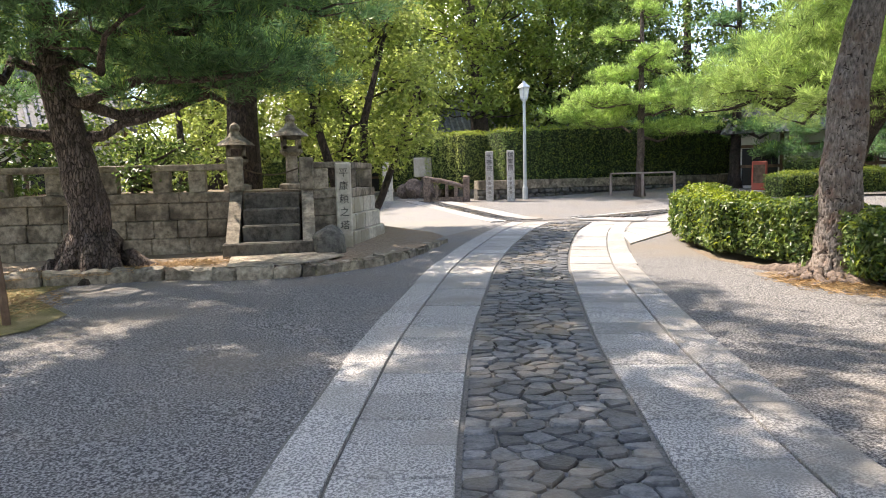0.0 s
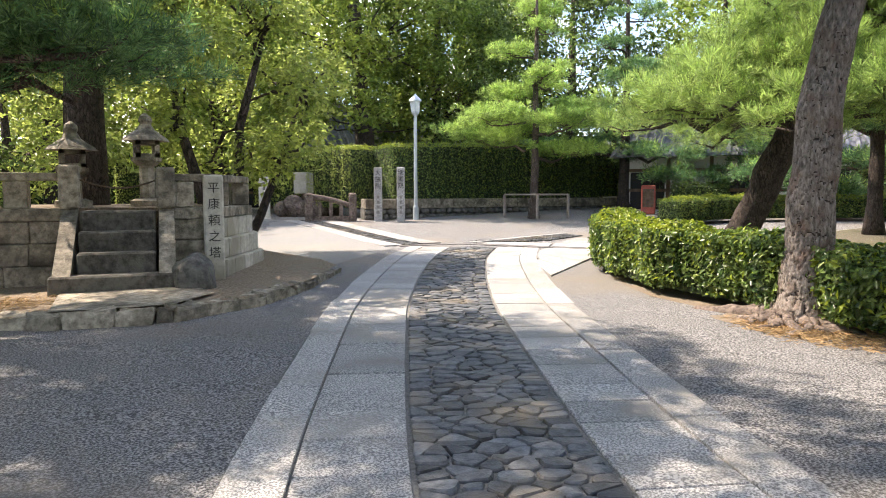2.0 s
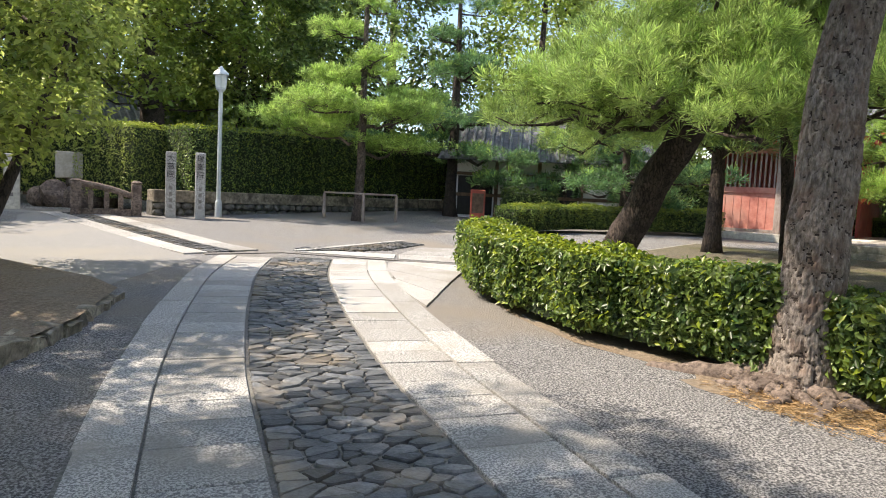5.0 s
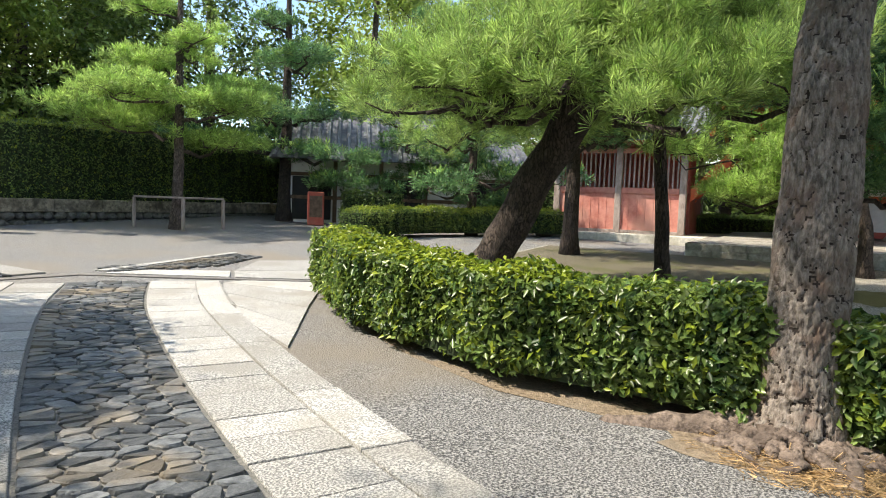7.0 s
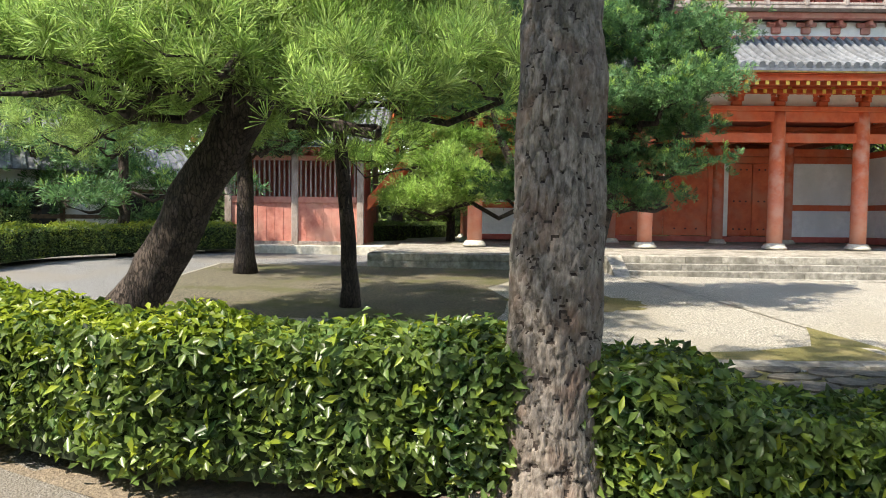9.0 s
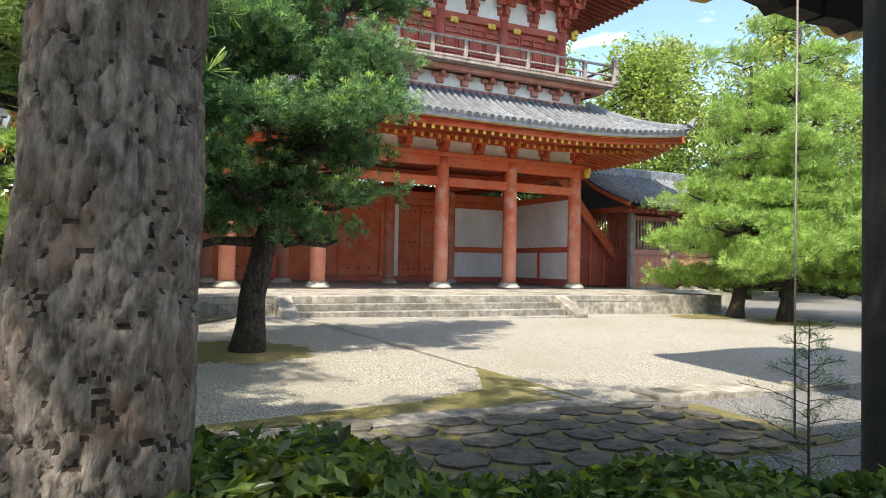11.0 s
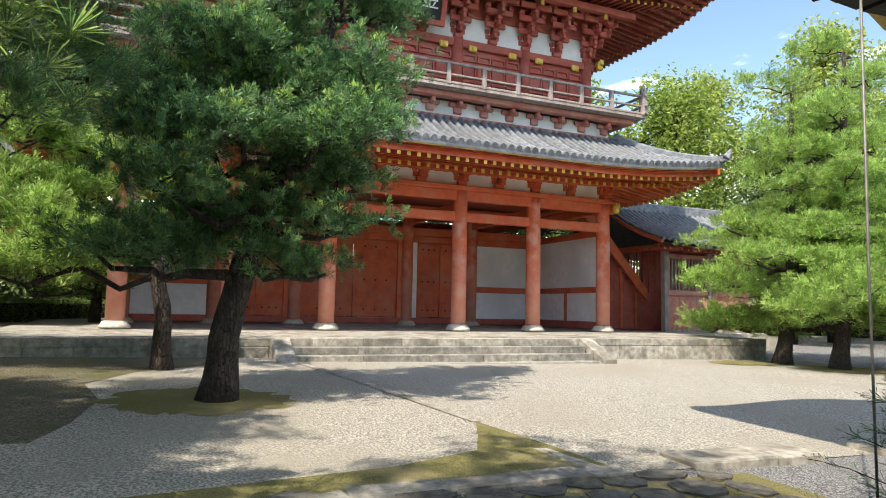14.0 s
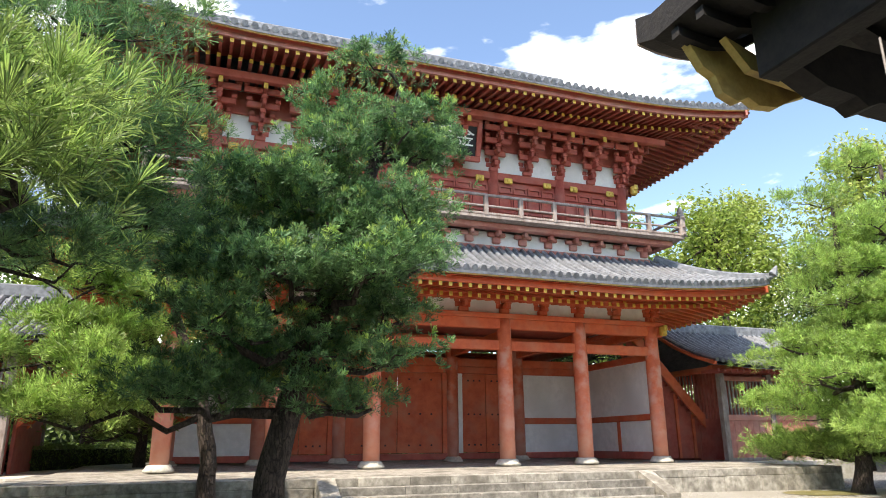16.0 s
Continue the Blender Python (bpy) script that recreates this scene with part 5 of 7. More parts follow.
w2 = broadleaf("wood_tree", (43.0, -14.0), [([(0, 0, 0), (0, 0, 6), (0.3, 0, 13)], [0.4, 0.3, 0.1])], round_clumps(16, 46, 0, 0, 2.0, 14.0, 4.8, 1.7), 100, 0.25, "leaf", "dark green tree of the wood behind the gate", 63)
for w in (w0, w1, w2):
    w["group"] = "wood round the temple"
WOOD = [(w1, 36, -30, 1.0), (w0, 52, -22, 1.25), (w2, 34, -24, 0.8), (w0, 30, -34, 0.9), (w2, 24, -32, 0.8), (w1, 56, -36, 1.15), (w2, 50, -10, 1.2), (w0, 45, 12, 1.0), (w2, 42, 20, 0.9), (w0, 36, 30, 1.0),
        (w2, 30, 36, 1.0), (w1, 44, 32, 0.8), (w0, 27, 44, 1.0), (w2, 12, 48, 1.1), (w1, 3, 48, 0.8), (w0, -6, 42, 1.0), (w2, -14, 34, 1.0), (w0, -18, 24, 0.9), (w2, -20, 12, 0.9), (w0, 16, -38, 0.9),
        (w2, 6, -34, 0.9), (w0, -6, -30, 1.0), (w2, -18, -16, 1.0), (w0, -20, -2, 1.0), (w2, 40, -40, 1.2), (w0, 60, 0, 1.2), (w2, 62, 20, 1.1), (w2, 20, 50, 1.1), (w0, 34, 48, 1.1), (w2, 38, 5, 0.62)]
for i, (src, x, y, s) in enumerate(WOOD):
    c = copy_thing(src, pose(x, y, ground_z(x, y), 0, 0, i * 77 % 360))
    c.scale = (s, s, s)


# ---- hedges ----
def hedge(name, line, width, height, leaf_size, density, material, top_material, label, seed, z0=0.12, dip=0.0):
    """A clipped hedge along plan points; line runs along its middle."""
    top = height
    rng = np.random.default_rng(seed)
    L = smooth_line(line, 0.2) if len(line) > 2 else np.array([(*(np.array(line[0]) * (1 - t) + np.array(line[1]) * t), *unit(np.array(line[1]) - np.array(line[0]))) for t in np.linspace(0, 1, int(math.dist(*line) / 0.2) + 1)])
    ob = thing(name, (L[0][0], L[0][1], ground_z(L[0][0], L[0][1])), label, "hedge")
    o = np.array([L[0][0], L[0][1], ground_z(L[0][0], L[0][1])])
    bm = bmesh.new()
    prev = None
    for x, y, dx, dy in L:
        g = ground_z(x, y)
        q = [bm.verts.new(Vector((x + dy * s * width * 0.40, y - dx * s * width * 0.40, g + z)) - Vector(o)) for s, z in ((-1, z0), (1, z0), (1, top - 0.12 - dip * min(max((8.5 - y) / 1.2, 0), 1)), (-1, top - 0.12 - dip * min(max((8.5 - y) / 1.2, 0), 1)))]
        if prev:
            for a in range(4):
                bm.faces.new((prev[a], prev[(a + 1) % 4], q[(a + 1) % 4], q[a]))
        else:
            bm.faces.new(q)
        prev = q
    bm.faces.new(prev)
    # the dark solid body gives the hedge its inner shade
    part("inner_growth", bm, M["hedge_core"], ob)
    ln = 0.2 * (len(L) - 1)
    def spots(n, kind):
        i = rng.integers(0, len(L) - 1, n)
        t = rng.random((n, 1))
        p = L[i, :2] * (1 - t) + L[i + 1, :2] * t
        d = L[i, 2:]
        r = np.stack([d[:, 1], -d[:, 0]], 1)
        g = np.array([ground_z(a, b) for a, b in p])
        height = top - dip * np.clip((8.5 - p[:, 1]) / 1.2, 0, 1)
        bump = 0.05 * np.sin(p[:, 0] * 5 + p[:, 1] * 3.1) + 0.04 * np.sin(p[:, 0] * 11.3 - p[:, 1] * 7.7)
        if kind == "top":
            s = rng.uniform(-1, 1, n)
            z = height + bump + rng.normal(0, 0.035, n) - 0.10 * np.abs(s) ** 4
            nn = np.stack([r[:, 0] * s * 0.4, r[:, 1] * s * 0.4, np.ones(n)], 1)
            off = s * width / 2
        else:
            s = np.where(rng.random(n) < 0.5, -1.0, 1.0)
            z = z0 + (height - z0) * rng.random(n) ** 0.85
            off = s * (width / 2 + bump + rng.normal(0, 0.04, n) - 0.05 * (z < 0.25))
            nn = np.stack([r[:, 0] * s, r[:, 1] * s, np.full(n, 0.45)], 1)
        c = np.stack([p[:, 0] + r[:, 0] * off, p[:, 1] + r[:, 1] * off, g + z], 1)
        return c - o, nn
    def ends(n):
        e = rng.integers(0, 2, n)
        P = np.where(e[:, None] == 0, L[0][None], L[-1][None])
        s = rng.uniform(-0.5, 0.5, n) * width
        z = z0 + (height - z0) * rng.random(n)
        out = np.where(e == 0, -1, 1)[:, None] * P[:, 2:]
        r = np.stack([P[:, 3], -P[:, 2]], 1)
        xy = P[:, :2] + r * s[:, None] + out * rng.normal(0.03, 0.04, (n, 1))
        g = np.array([ground_z(a, b) for a, b in xy])
        return np.stack([xy[:, 0], xy[:, 1], g + z], 1) - o, np.concatenate([out, np.full((n, 1), 0.4)], 1)
    cs, ns = spots(int(ln * 2 * (height - z0) * density), "side")
    ce, ne = ends(int(2 * width * height * density))
    cy, ny = spots(int(ln * 2 * (height - z0) * density * 0.09), "side")
    leaves("young_growth", cy + ny * 0.02, ny, leaf_size * 1.05, leaf_size * 0.42, M[top_material], ob, seed + 2, 0.6)
    leaves("foliage", np.concatenate([cs, ce]), np.concatenate([ns, ne]), leaf_size * 0.92, leaf_size * 0.46, M[material], ob, seed, 0.55)
    ct, nt = spots(int(ln * width * density * 1.15), "top")
    # more yellow leaves beyond y = 10.5, sunlight put in as leaf colour
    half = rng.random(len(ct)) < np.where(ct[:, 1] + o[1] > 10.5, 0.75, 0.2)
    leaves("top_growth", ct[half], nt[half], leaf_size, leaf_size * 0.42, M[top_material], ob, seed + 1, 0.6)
    leaves("top_foliage", ct[~half], nt[~half], leaf_size * 0.92, leaf_size * 0.46, M[material], ob, seed + 3, 0.6)
    return ob


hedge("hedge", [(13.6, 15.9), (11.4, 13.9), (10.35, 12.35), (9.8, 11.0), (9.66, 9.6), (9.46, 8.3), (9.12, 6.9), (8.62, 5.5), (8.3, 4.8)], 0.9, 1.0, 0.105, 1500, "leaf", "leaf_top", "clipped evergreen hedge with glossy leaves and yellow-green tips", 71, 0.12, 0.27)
hedge("hedge", [(20.8, 20.6), (24.0, 20.0), (27.0, 18.2), (29.3, 16.6)], 1.1, 0.95, 0.08, 800, "leaf", "leaf_top", "low clipped hedge with bright yellow-green top", 73)
hedge("hedge", [(14.2, 30.2), (19.0, 30.0), (24.0, 29.9), (30.0, 29.5)], 2.2, 3.05, 0.10, 330, "leaf", "leaf_top", "tall clipped hedge behind the stone wall", 75, 0.5)
# the yellow leaves carry the sunlight on this end in their colour
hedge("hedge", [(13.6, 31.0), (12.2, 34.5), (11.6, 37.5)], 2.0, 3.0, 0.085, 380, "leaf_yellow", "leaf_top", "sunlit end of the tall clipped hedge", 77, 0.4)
hedge("hedge", [(8.8, 39.0), (5.0, 40.5)], 1.6, 2.6, 0.09, 300, "leaf_yellow", "leaf_top", "clipped hedge beside the far lane", 79, 0.3)
hedge("hedge", [(34.0, 13.0), (41.0, 8.0)], 1.4, 1.0, 0.09, 260, "leaf_dark", "leaf_dark", "low dark hedge behind the pavilion", 81, 0.1)

for k, line in enumerate(([(50, -46), (54, -10), (54, 26)], [(54, 26), (30, 54), (0, 56), (-26, 42)], [(-26, 42), (-30, 0), (-10, -44), (50, -46)])):
    hedge("shrubbery", line, 3.0, 4.2, 0.5, 11, "leaf_dark", "leaf_dark", "dark belt of shrubs closing the temple grounds", 91 + 5 * k, 0.0)


# ---- side pavilions of the gate, with the covered stairs ----
def pavilion(s):
    """The stair house beside the gate; s is the side (+1 or -1) along the front."""
    px, py = 29.9, GY + s * 12.1
    ob = thing("stair_pavilion", (px, py, 0.9), "weathered red stair house with lattice windows and tiled roof", "pavilion", "stair houses beside the gate")
    def p(name, material, fn, label="", parent=None):
        bm = bmesh.new()
        fn(bm)
        if s < 0:
            bmesh.ops.scale(bm, vec=(1, -1, 1), verts=bm.verts)
        return part(name, bm, material, parent or ob, label)
    wd, dp, h = 4.75, 5.4, 3.5
    p("plinth", M["palestone"], lambda b: box(b, -1.1, -1.2, -0.7, dp + 0.6, wd + 0.5, 0.0, 0.02), "granite plinth")
    for y in (0, 2.35, wd):
        for x in (0, dp):
            p("post", M["greywood"], lambda b: box(b, x - 0.12, y - 0.12, 0, x + 0.12, y + 0.12, h, 0.015))
    for y0, y1 in ((0.12, 2.23), (2.47, wd - 0.12)):
        p("board_panel", M["pinkred"], lambda b: box(b, -0.03, y0, 0.12, 0.03, y1, 1.5), "faded pink-red board panel")
        for k in range(1, 7):
            p("batten", M["pinkred"], lambda b: box(b, -0.042, y0 + (y1 - y0) * k / 7, 0.14, -0.03, y0 + (y1 - y0) * k / 7 + 0.02, 1.48))
        p("rail", M["pinkred"], lambda b: box(b, -0.08, y0, 1.5, 0.08, y1, 1.72, 0.01))
        p("sill", M["greywood"], lambda b: box(b, -0.09, y0, 0, 0.09, y1, 0.12, 0.01))
        p("rail", M["pinkred"], lambda b: box(b, -0.08, y0, 3.02, 0.08, y1, 3.2, 0.01))
        n = 12
        for k in range(n):
            y = y0 + (y1 - y0) * (k + 0.5) / n
            p("lattice_bar", M["greywood"], lambda b: box(b, -0.03, y - 0.028, 1.72, 0.03, y + 0.028, 3.02))
    p("inner_wall", M["darkred"], lambda b: box(b, 1.6, 0.15, 0, 1.7, wd - 0.15, h))
    p("side_wall", M["darkred"], lambda b: box(b, 0.13, wd - 0.05, 0, dp - 0.13, wd + 0.05, h))
    p("side_wall", M["darkred"], lambda b: box(b, 1.5, -0.05, 0, dp - 0.13, 0.05, 1.6))
    p("eave_beam", M["red"], lambda b: (box(b, -0.14, -0.4, h - 0.12, 0.14, wd + 0.4, h + 0.12, 0.02), box(b, 0.15, -0.14, h - 0.12, dp, 0.14, h + 0.12, 0.02)))
    # lattice on the side towards the gate
    for k in range(16):
        x = 0.2 + k * 0.19
        p("lattice_bar", M["darkred"], lambda b: box(b, x - 0.028, -0.03, 1.6, x + 0.028, 0.03, h - 0.12))
    # hipped roof: slopes with rows of round tiles
    e, rz, hz = 0.95, 5.35, h + 0.05
    cx, y0, y1 = dp / 2, -e, wd + e
    def slope(b, lift=0.0):
        N = 14
        for side in (-1, 1):
            g = []
            for i in range(N + 1):
                f = i / N
                z = hz + (rz - hz) * (f - 0.35 * f * (1 - f)) + lift
                g.append([b.verts.new((cx + side * (cx + e) * (1 - f), y, z + (0.16 * (abs(2 * (y - y0) / (y1 - y0) - 1) ** 3) * (1 - f)))) for y in np.linspace(y0, y1, 13)])
            for a in range(N):
                for c in range(12):
                    b.faces.new((g[a][c], g[a][c + 1], g[a + 1][c + 1], g[a + 1][c]))
    def under(b):
        slope(b)
        slope(b, -0.14)
    rf = p("roof", M["tile_pan"], under, "grey tiled roof")
    for y in np.linspace(y0 + 0.1, y1 - 0.1, 24):
        for side in (-1, 1):
            def rowf(b):
                N = 7
                pts = []
                for i in range(N + 1):
                    f = i / N
                    z = hz + (rz - hz) * (f - 0.35 * f * (1 - f))
                    pts.append((cx + side * (cx + e) * (1 - f), y, z + 0.03 + (0.16 * (abs(2 * (y - y0) / (y1 - y0) - 1) ** 3) * (1 - f))))
                tube(b, pts, [0.085] * len(pts), 6)
            p("cover_tile", M["tile"], rowf, parent=rf)
    p("ridge", M["tile"], lambda b: (box(b, cx - 0.17, y0 - 0.1, rz - 0.05, cx + 0.17, y1 + 0.1, rz + 0.38, 0.04), tube(b, [(cx, y0 - 0.1, rz + 0.1), (cx, y0 - 0.25, rz + 0.45), (cx, y0 - 0.2, rz + 0.75)], [0.2, 0.15, 0.03], 6)), "tiled ridge", rf)
    for y in (y0, y1):
        p("barge_board", M["red"], lambda b: tube(b, [(cx + sd * (cx + e) * (1 - f), y, hz + (rz - hz) * (f - 0.35 * f * (1 - f)) - 0.12 + 0.16 * (1 - f)) for sd, f in ((-1, 0), (-1, 0.3), (-1, 0.6), (0, 1.0), (1, 0.6), (1, 0.3), (1, 0))], [0.09] * 7, 4), "curved red barge board", rf)
    for y in np.arange(y0 + 0.2, y1, 0.3):
        p("rafter", M["darkred"], lambda b: box(b, -e + 0.1, y - 0.04, hz - 0.26, 0.1, y + 0.04, hz - 0.16))
    # covered stair up to the upper storey
    def stair(b):
        for x0, x1 in ((0.9, 1.0), (2.3, 2.4)):
            v = [b.verts.new((x, y, z)) for x in (x0, x1) for y, z in ((-0.15, 1.25), (-3.4, 4.75), (-3.4, 5.35), (-0.15, 1.75))]
            for f in ((0, 1, 2, 3), (7, 6, 5, 4), (0, 4, 5, 1), (1, 5, 6, 2), (2, 6, 7, 3), (3, 7, 4, 0)):
                b.faces.new([v[i] for i in f])
    st = p("stair", M["red"], stair, "steep red covered stair")
    for k in range(14):
        t = k / 14
        p("tread", M["darkred"], lambda b: box(b, 1.0, -0.3 - 3.2 * t, 1.35 + 3.5 * t, 2.3, -0.05 - 3.2 * t, 1.4 + 3.5 * t), "", st)
    if s < 0:
        p("stair_wall", M["darkred"], lambda b: (prism(b, [(1.25, -0.2), (1.32, -0.2), (1.32, -3.3), (1.25, -3.3)], 0.1, lambda x, y: 1.5 - (y + 0.2) * 1.08)), "dark red boarded stair side")
        for k in range(4):
            y = -0.5 - 0.75 * k
            p("wall_batten", M["red"], lambda b: box(b, 1.19, y - 0.06, 0.1, 1.25, y + 0.06, 1.5 - (y + 0.2) * 1.08 - 0.05))
    return ob


pavilion(1)
pavilion(-1)

# ---- the dark gate beside the camera's last stand ----
dark = thing("side_gate", (9.25, 4.3, ground_z(9.25, 4.3)), "dark timber gate with a curved roof and gilt carved gable", "gate")
DO = Vector(dark.matrix_basis.translation)


def dpart(name, bm, material, label="", parent=None, smooth=False):
    bmesh.ops.translate(bm, vec=-DO, verts=bm.verts)
    return part(name, bm, material, parent or dark, label, smooth)


for x, y in ((9.25, 4.3), (5.9, 4.1), (9.25, -3.6), (5.9, -3.6)):
    bm = bmesh.new()
    lathe(bm, [(0.40, 0.0), (0.38, 0.2), (0.30, 0.24), (0.30, 4.6)], (x, y, ground_z(x, y)), 20)
    dpart("pillar", bm, M["blackwood"], "black weathered pillar", None, True)
def arch(y):
    """Height of the bow-shaped roof across the gate: a hump in the middle, upswept ends."""
    t = abs(y - 0.2) / 2.66
    return 6.9 + 0.55 * math.cos(t * math.pi * 0.9) - 0.12 * t + 0.42 * max(0.0, t - 0.7) / 0.3 - 0.2


bm = bmesh.new()
cols = []
for x in (14.0, 13.7, 12.0, 9.0, 6.0, 3.6):
    flare = 0.12 if x > 13.9 else 0.0
    cols.append([[bm.verts.new((x, 0.2 + 2.66 * u, arch(0.2 + 2.66 * u) + flare - d)) for u in np.linspace(-1, 1, 21)] for d in (0.0, 0.34)])
for a, b in zip(cols, cols[1:]):
    for k in range(20):
        for q in (0, 1):
            bm.faces.new((a[q][k], a[q][k + 1], b[q][k + 1], b[q][k]))
    for k in (0, 20):
        bm.faces.new((a[0][k], b[0][k], b[1][k], a[1][k]))
for col in (cols[0], cols[-1]):
    for k in range(20):
        bm.faces.new((col[0][k], col[0][k + 1], col[1][k + 1], col[1][k]))
rf = dpart("roof", bm, M["blackwood"], "dark bark-shingled bow-shaped roof")
bm = bmesh.new()
prev = None
for u in np.linspace(-1, 1, 21):
    y = 0.2 + 2.62 * u
    z = arch(y) + 0.1
    q = [bm.verts.new(p) for p in ((14.0, y, z - 0.30), (14.06, y, z - 0.30), (14.06, y, z), (14.0, y, z))]
    if prev:
        for a in range(4):
            bm.faces.new((prev[a], prev[(a + 1) % 4], q[(a + 1) % 4], q[a]))
    else:
        bm.faces.new(q)
    prev = q
bm.faces.new(prev)
dpart("roof_edge", bm, M["greywood"], "weathered layered roof edge", rf)
for k in range(24):
    x = 13.4 - k * 0.4
    bm = bmesh.new()
    prev = None
    for u in np.linspace(-0.98, 0.98, 13):
        y = 0.2 + 2.66 * u
        z = arch(y) - 0.36
        q = [bm.verts.new(p) for p in ((x - 0.06, y, z - 0.12), (x + 0.06, y, z - 0.12), (x + 0.06, y, z), (x - 0.06, y, z))]
        if prev:
            for a in range(4):
                bm.faces.new((prev[a], prev[(a + 1) % 4], q[(a + 1) % 4], q[a]))
        else:
            bm.faces.new(q)
        prev = q
    bm.faces.new(prev)
    dpart("rafter", bm, M["blackwood"], "", rf)


def carved(name, prof, x0, x1, material, label, bent=0.0):
    """A flat carved board cut to an outline of y, z, standing across the gate."""
    bm = bmesh.new()
    a = [bm.verts.new((x0, y, z)) for y, z in prof]
    b = [bm.verts.new((x1, y, z)) for y, z in prof]
    bm.faces.new(a)
    bm.faces.new(b[::-1])
    for i in range(len(prof)):
        j = (i + 1) % len(prof)
        bm.faces.new((a[i], a[j], b[j], b[i]))
    dpart(name, bm, material, label)


for s in (1, -1):
    prof = [(2.62, 5.98), (2.45, 5.70), (2.30, 5.62), (2.22, 5.42), (2.02, 5.34), (1.86, 5.42), (1.72, 5.34), (1.45, 5.36), (1.2, 5.50), (0.9, 5.62), (0.9, 6.0), (1.6, 5.95), (2.2, 6.0)]
    carved("barge_board", [(0.2 + s * (y - 0.2), z) for y, z in prof][::s], 13.42, 13.54, M["ochre"], "carved ochre gilded barge board")
    prof = [(1.9, 5.45), (1.5, 5.25), (1.1, 5.2), (0.95, 5.1), (0.75, 5.18), (0.25, 5.15), (0.25, 5.8), (1.9, 5.8)]
    carved("bracket_board", [(0.2 + s * (y - 0.2), z) for y, z in prof][::s], 12.7, 13.0, M["blackwood"], "black carved bracket board")
    prof = [(2.4, 5.9), (2.1, 5.55), (0.3, 5.3), (0.3, 5.45), (2.0, 5.75)]
    carved("eave_trim", [(0.2 + s * (y - 0.2), z) for y, z in prof][::s], 13.1, 13.2, M["ochre"], "ochre painted trim")
for y in (-1.9, 2.1):
    bm = bmesh.new()
    box(bm, 4.0, y - 0.14, 5.3, 12.9, y + 0.14, 6.1, 0.02)
    dpart("purlin", bm, M["blackwood"])
bm = bmesh.new()
box(bm, 4.0, -4.9, 4.75, 9.8, 5.3, 4.95, 0.03)
dpart("side_roof", bm, M["blackwood"], "low dark side roof over the pillars")

# earthing cable and young fir beside that gate
cb = thing("steel_cable", (11.54, 2.29, ground_z(11.54, 2.29)), "thin pale metal down pipe from the dark roof", "pipe")
bm = bmesh.new()
tube(bm, [(0, 0, 0), (0.01, 0, 2), (0, 0, 4.9)], [0.011] * 3, 8)
part("pipe", bm, M["steel"], cb, "", True)
fir = thing("young_fir", (10.45, 3.6, ground_z(10.45, 3.6)), "thin young conifer with feathery dark sprays", "sapling")
bm = bmesh.new()
frng = random.Random(4)
tube(bm, [(0, 0, -0.05), (0.01, 0, 0.6), (0, 0.01, 1.35)], [0.014, 0.010, 0.004], 6)
fc, fw = [], []
for k in range(34):
    z = 0.1 + 1.2 * k / 34
    a = k * 2.4
    ln = 0.7 * (1 - z / 1.6) * frng.uniform(0.4, 1.15)
    e = (math.cos(a) * ln, math.sin(a) * ln, z + ln * 0.28)
    tube(bm, limb_path((0, 0, z), e, frng, 0.1, 3), [0.005, 0.004, 0.003, 0.002], 4)
    for t in np.linspace(0.25, 1, 12):
        fc.append((e[0] * t, e[1] * t, z + (e[2] - z) * t))
        fw.append((math.cos(a) + frng.uniform(-0.6, 0.6), math.sin(a) + frng.uniform(-0.6, 0.6), 0.3))
part("stem", bm, M["twig"], fir)
needles("sprays", np.array(fc), np.array(fw), 0.07, 0.005, 5, M["needle_dark"], fir, 5, 0.6)

# ---- the stone platform with its stairs ----
shrine = thing("stone_platform", (2.35, 16.25, 0.2), "old mossy stone platform with steps and balustrade", "platform", turn=-10)
srng = random.Random(31)


def stones(parent, x0, y0, x1, y1, z0, z1, depth, lo, hi, material, name="stone_block", batter=0.0, rng=srng, rough=0.012):
    """Dressed stones in a row along a line; they face to the right of the way it runs."""
    ln, ang = math.hypot(x1 - x0, y1 - y0), math.atan2(y1 - y0, x1 - x0)
    s = 0
    while s < ln - 0.03:
        w = min(rng.uniform(lo, hi), ln - s)
        if ln - s - w < lo * 0.5:
            w = ln - s
        bm = bmesh.new()
        j = rng.uniform(0, rough)
        box(bm, 0.005, -batter - j, z0 + 0.003, w - 0.005, depth, z1 - 0.003, min(0.018, (z1 - z0) * 0.15))
        for v in bm.verts:
            v.co += Vector((0, rng.uniform(-1, 1), rng.uniform(-1, 1))) * rough * 0.5
        if rough >= 0.05:
            bmesh.ops.subdivide_edges(bm, edges=bm.edges[:], cuts=2, use_grid_fill=True)
            ph = Vector((s * 3.1, x0, y0))
            for v in bm.verts:
                v.co += noise.noise_vector(v.co * 4 + ph) * 0.055 + noise.noise_vector(v.co * 12 + ph) * 0.02
        o = part(name, bm, material, parent)
        o.matrix_basis = Matrix.Translation((x0 + math.cos(ang) * s, y0 + math.sin(ang) * s, 0)) @ Matrix.Rotation(ang, 4, "Z")
        s += w


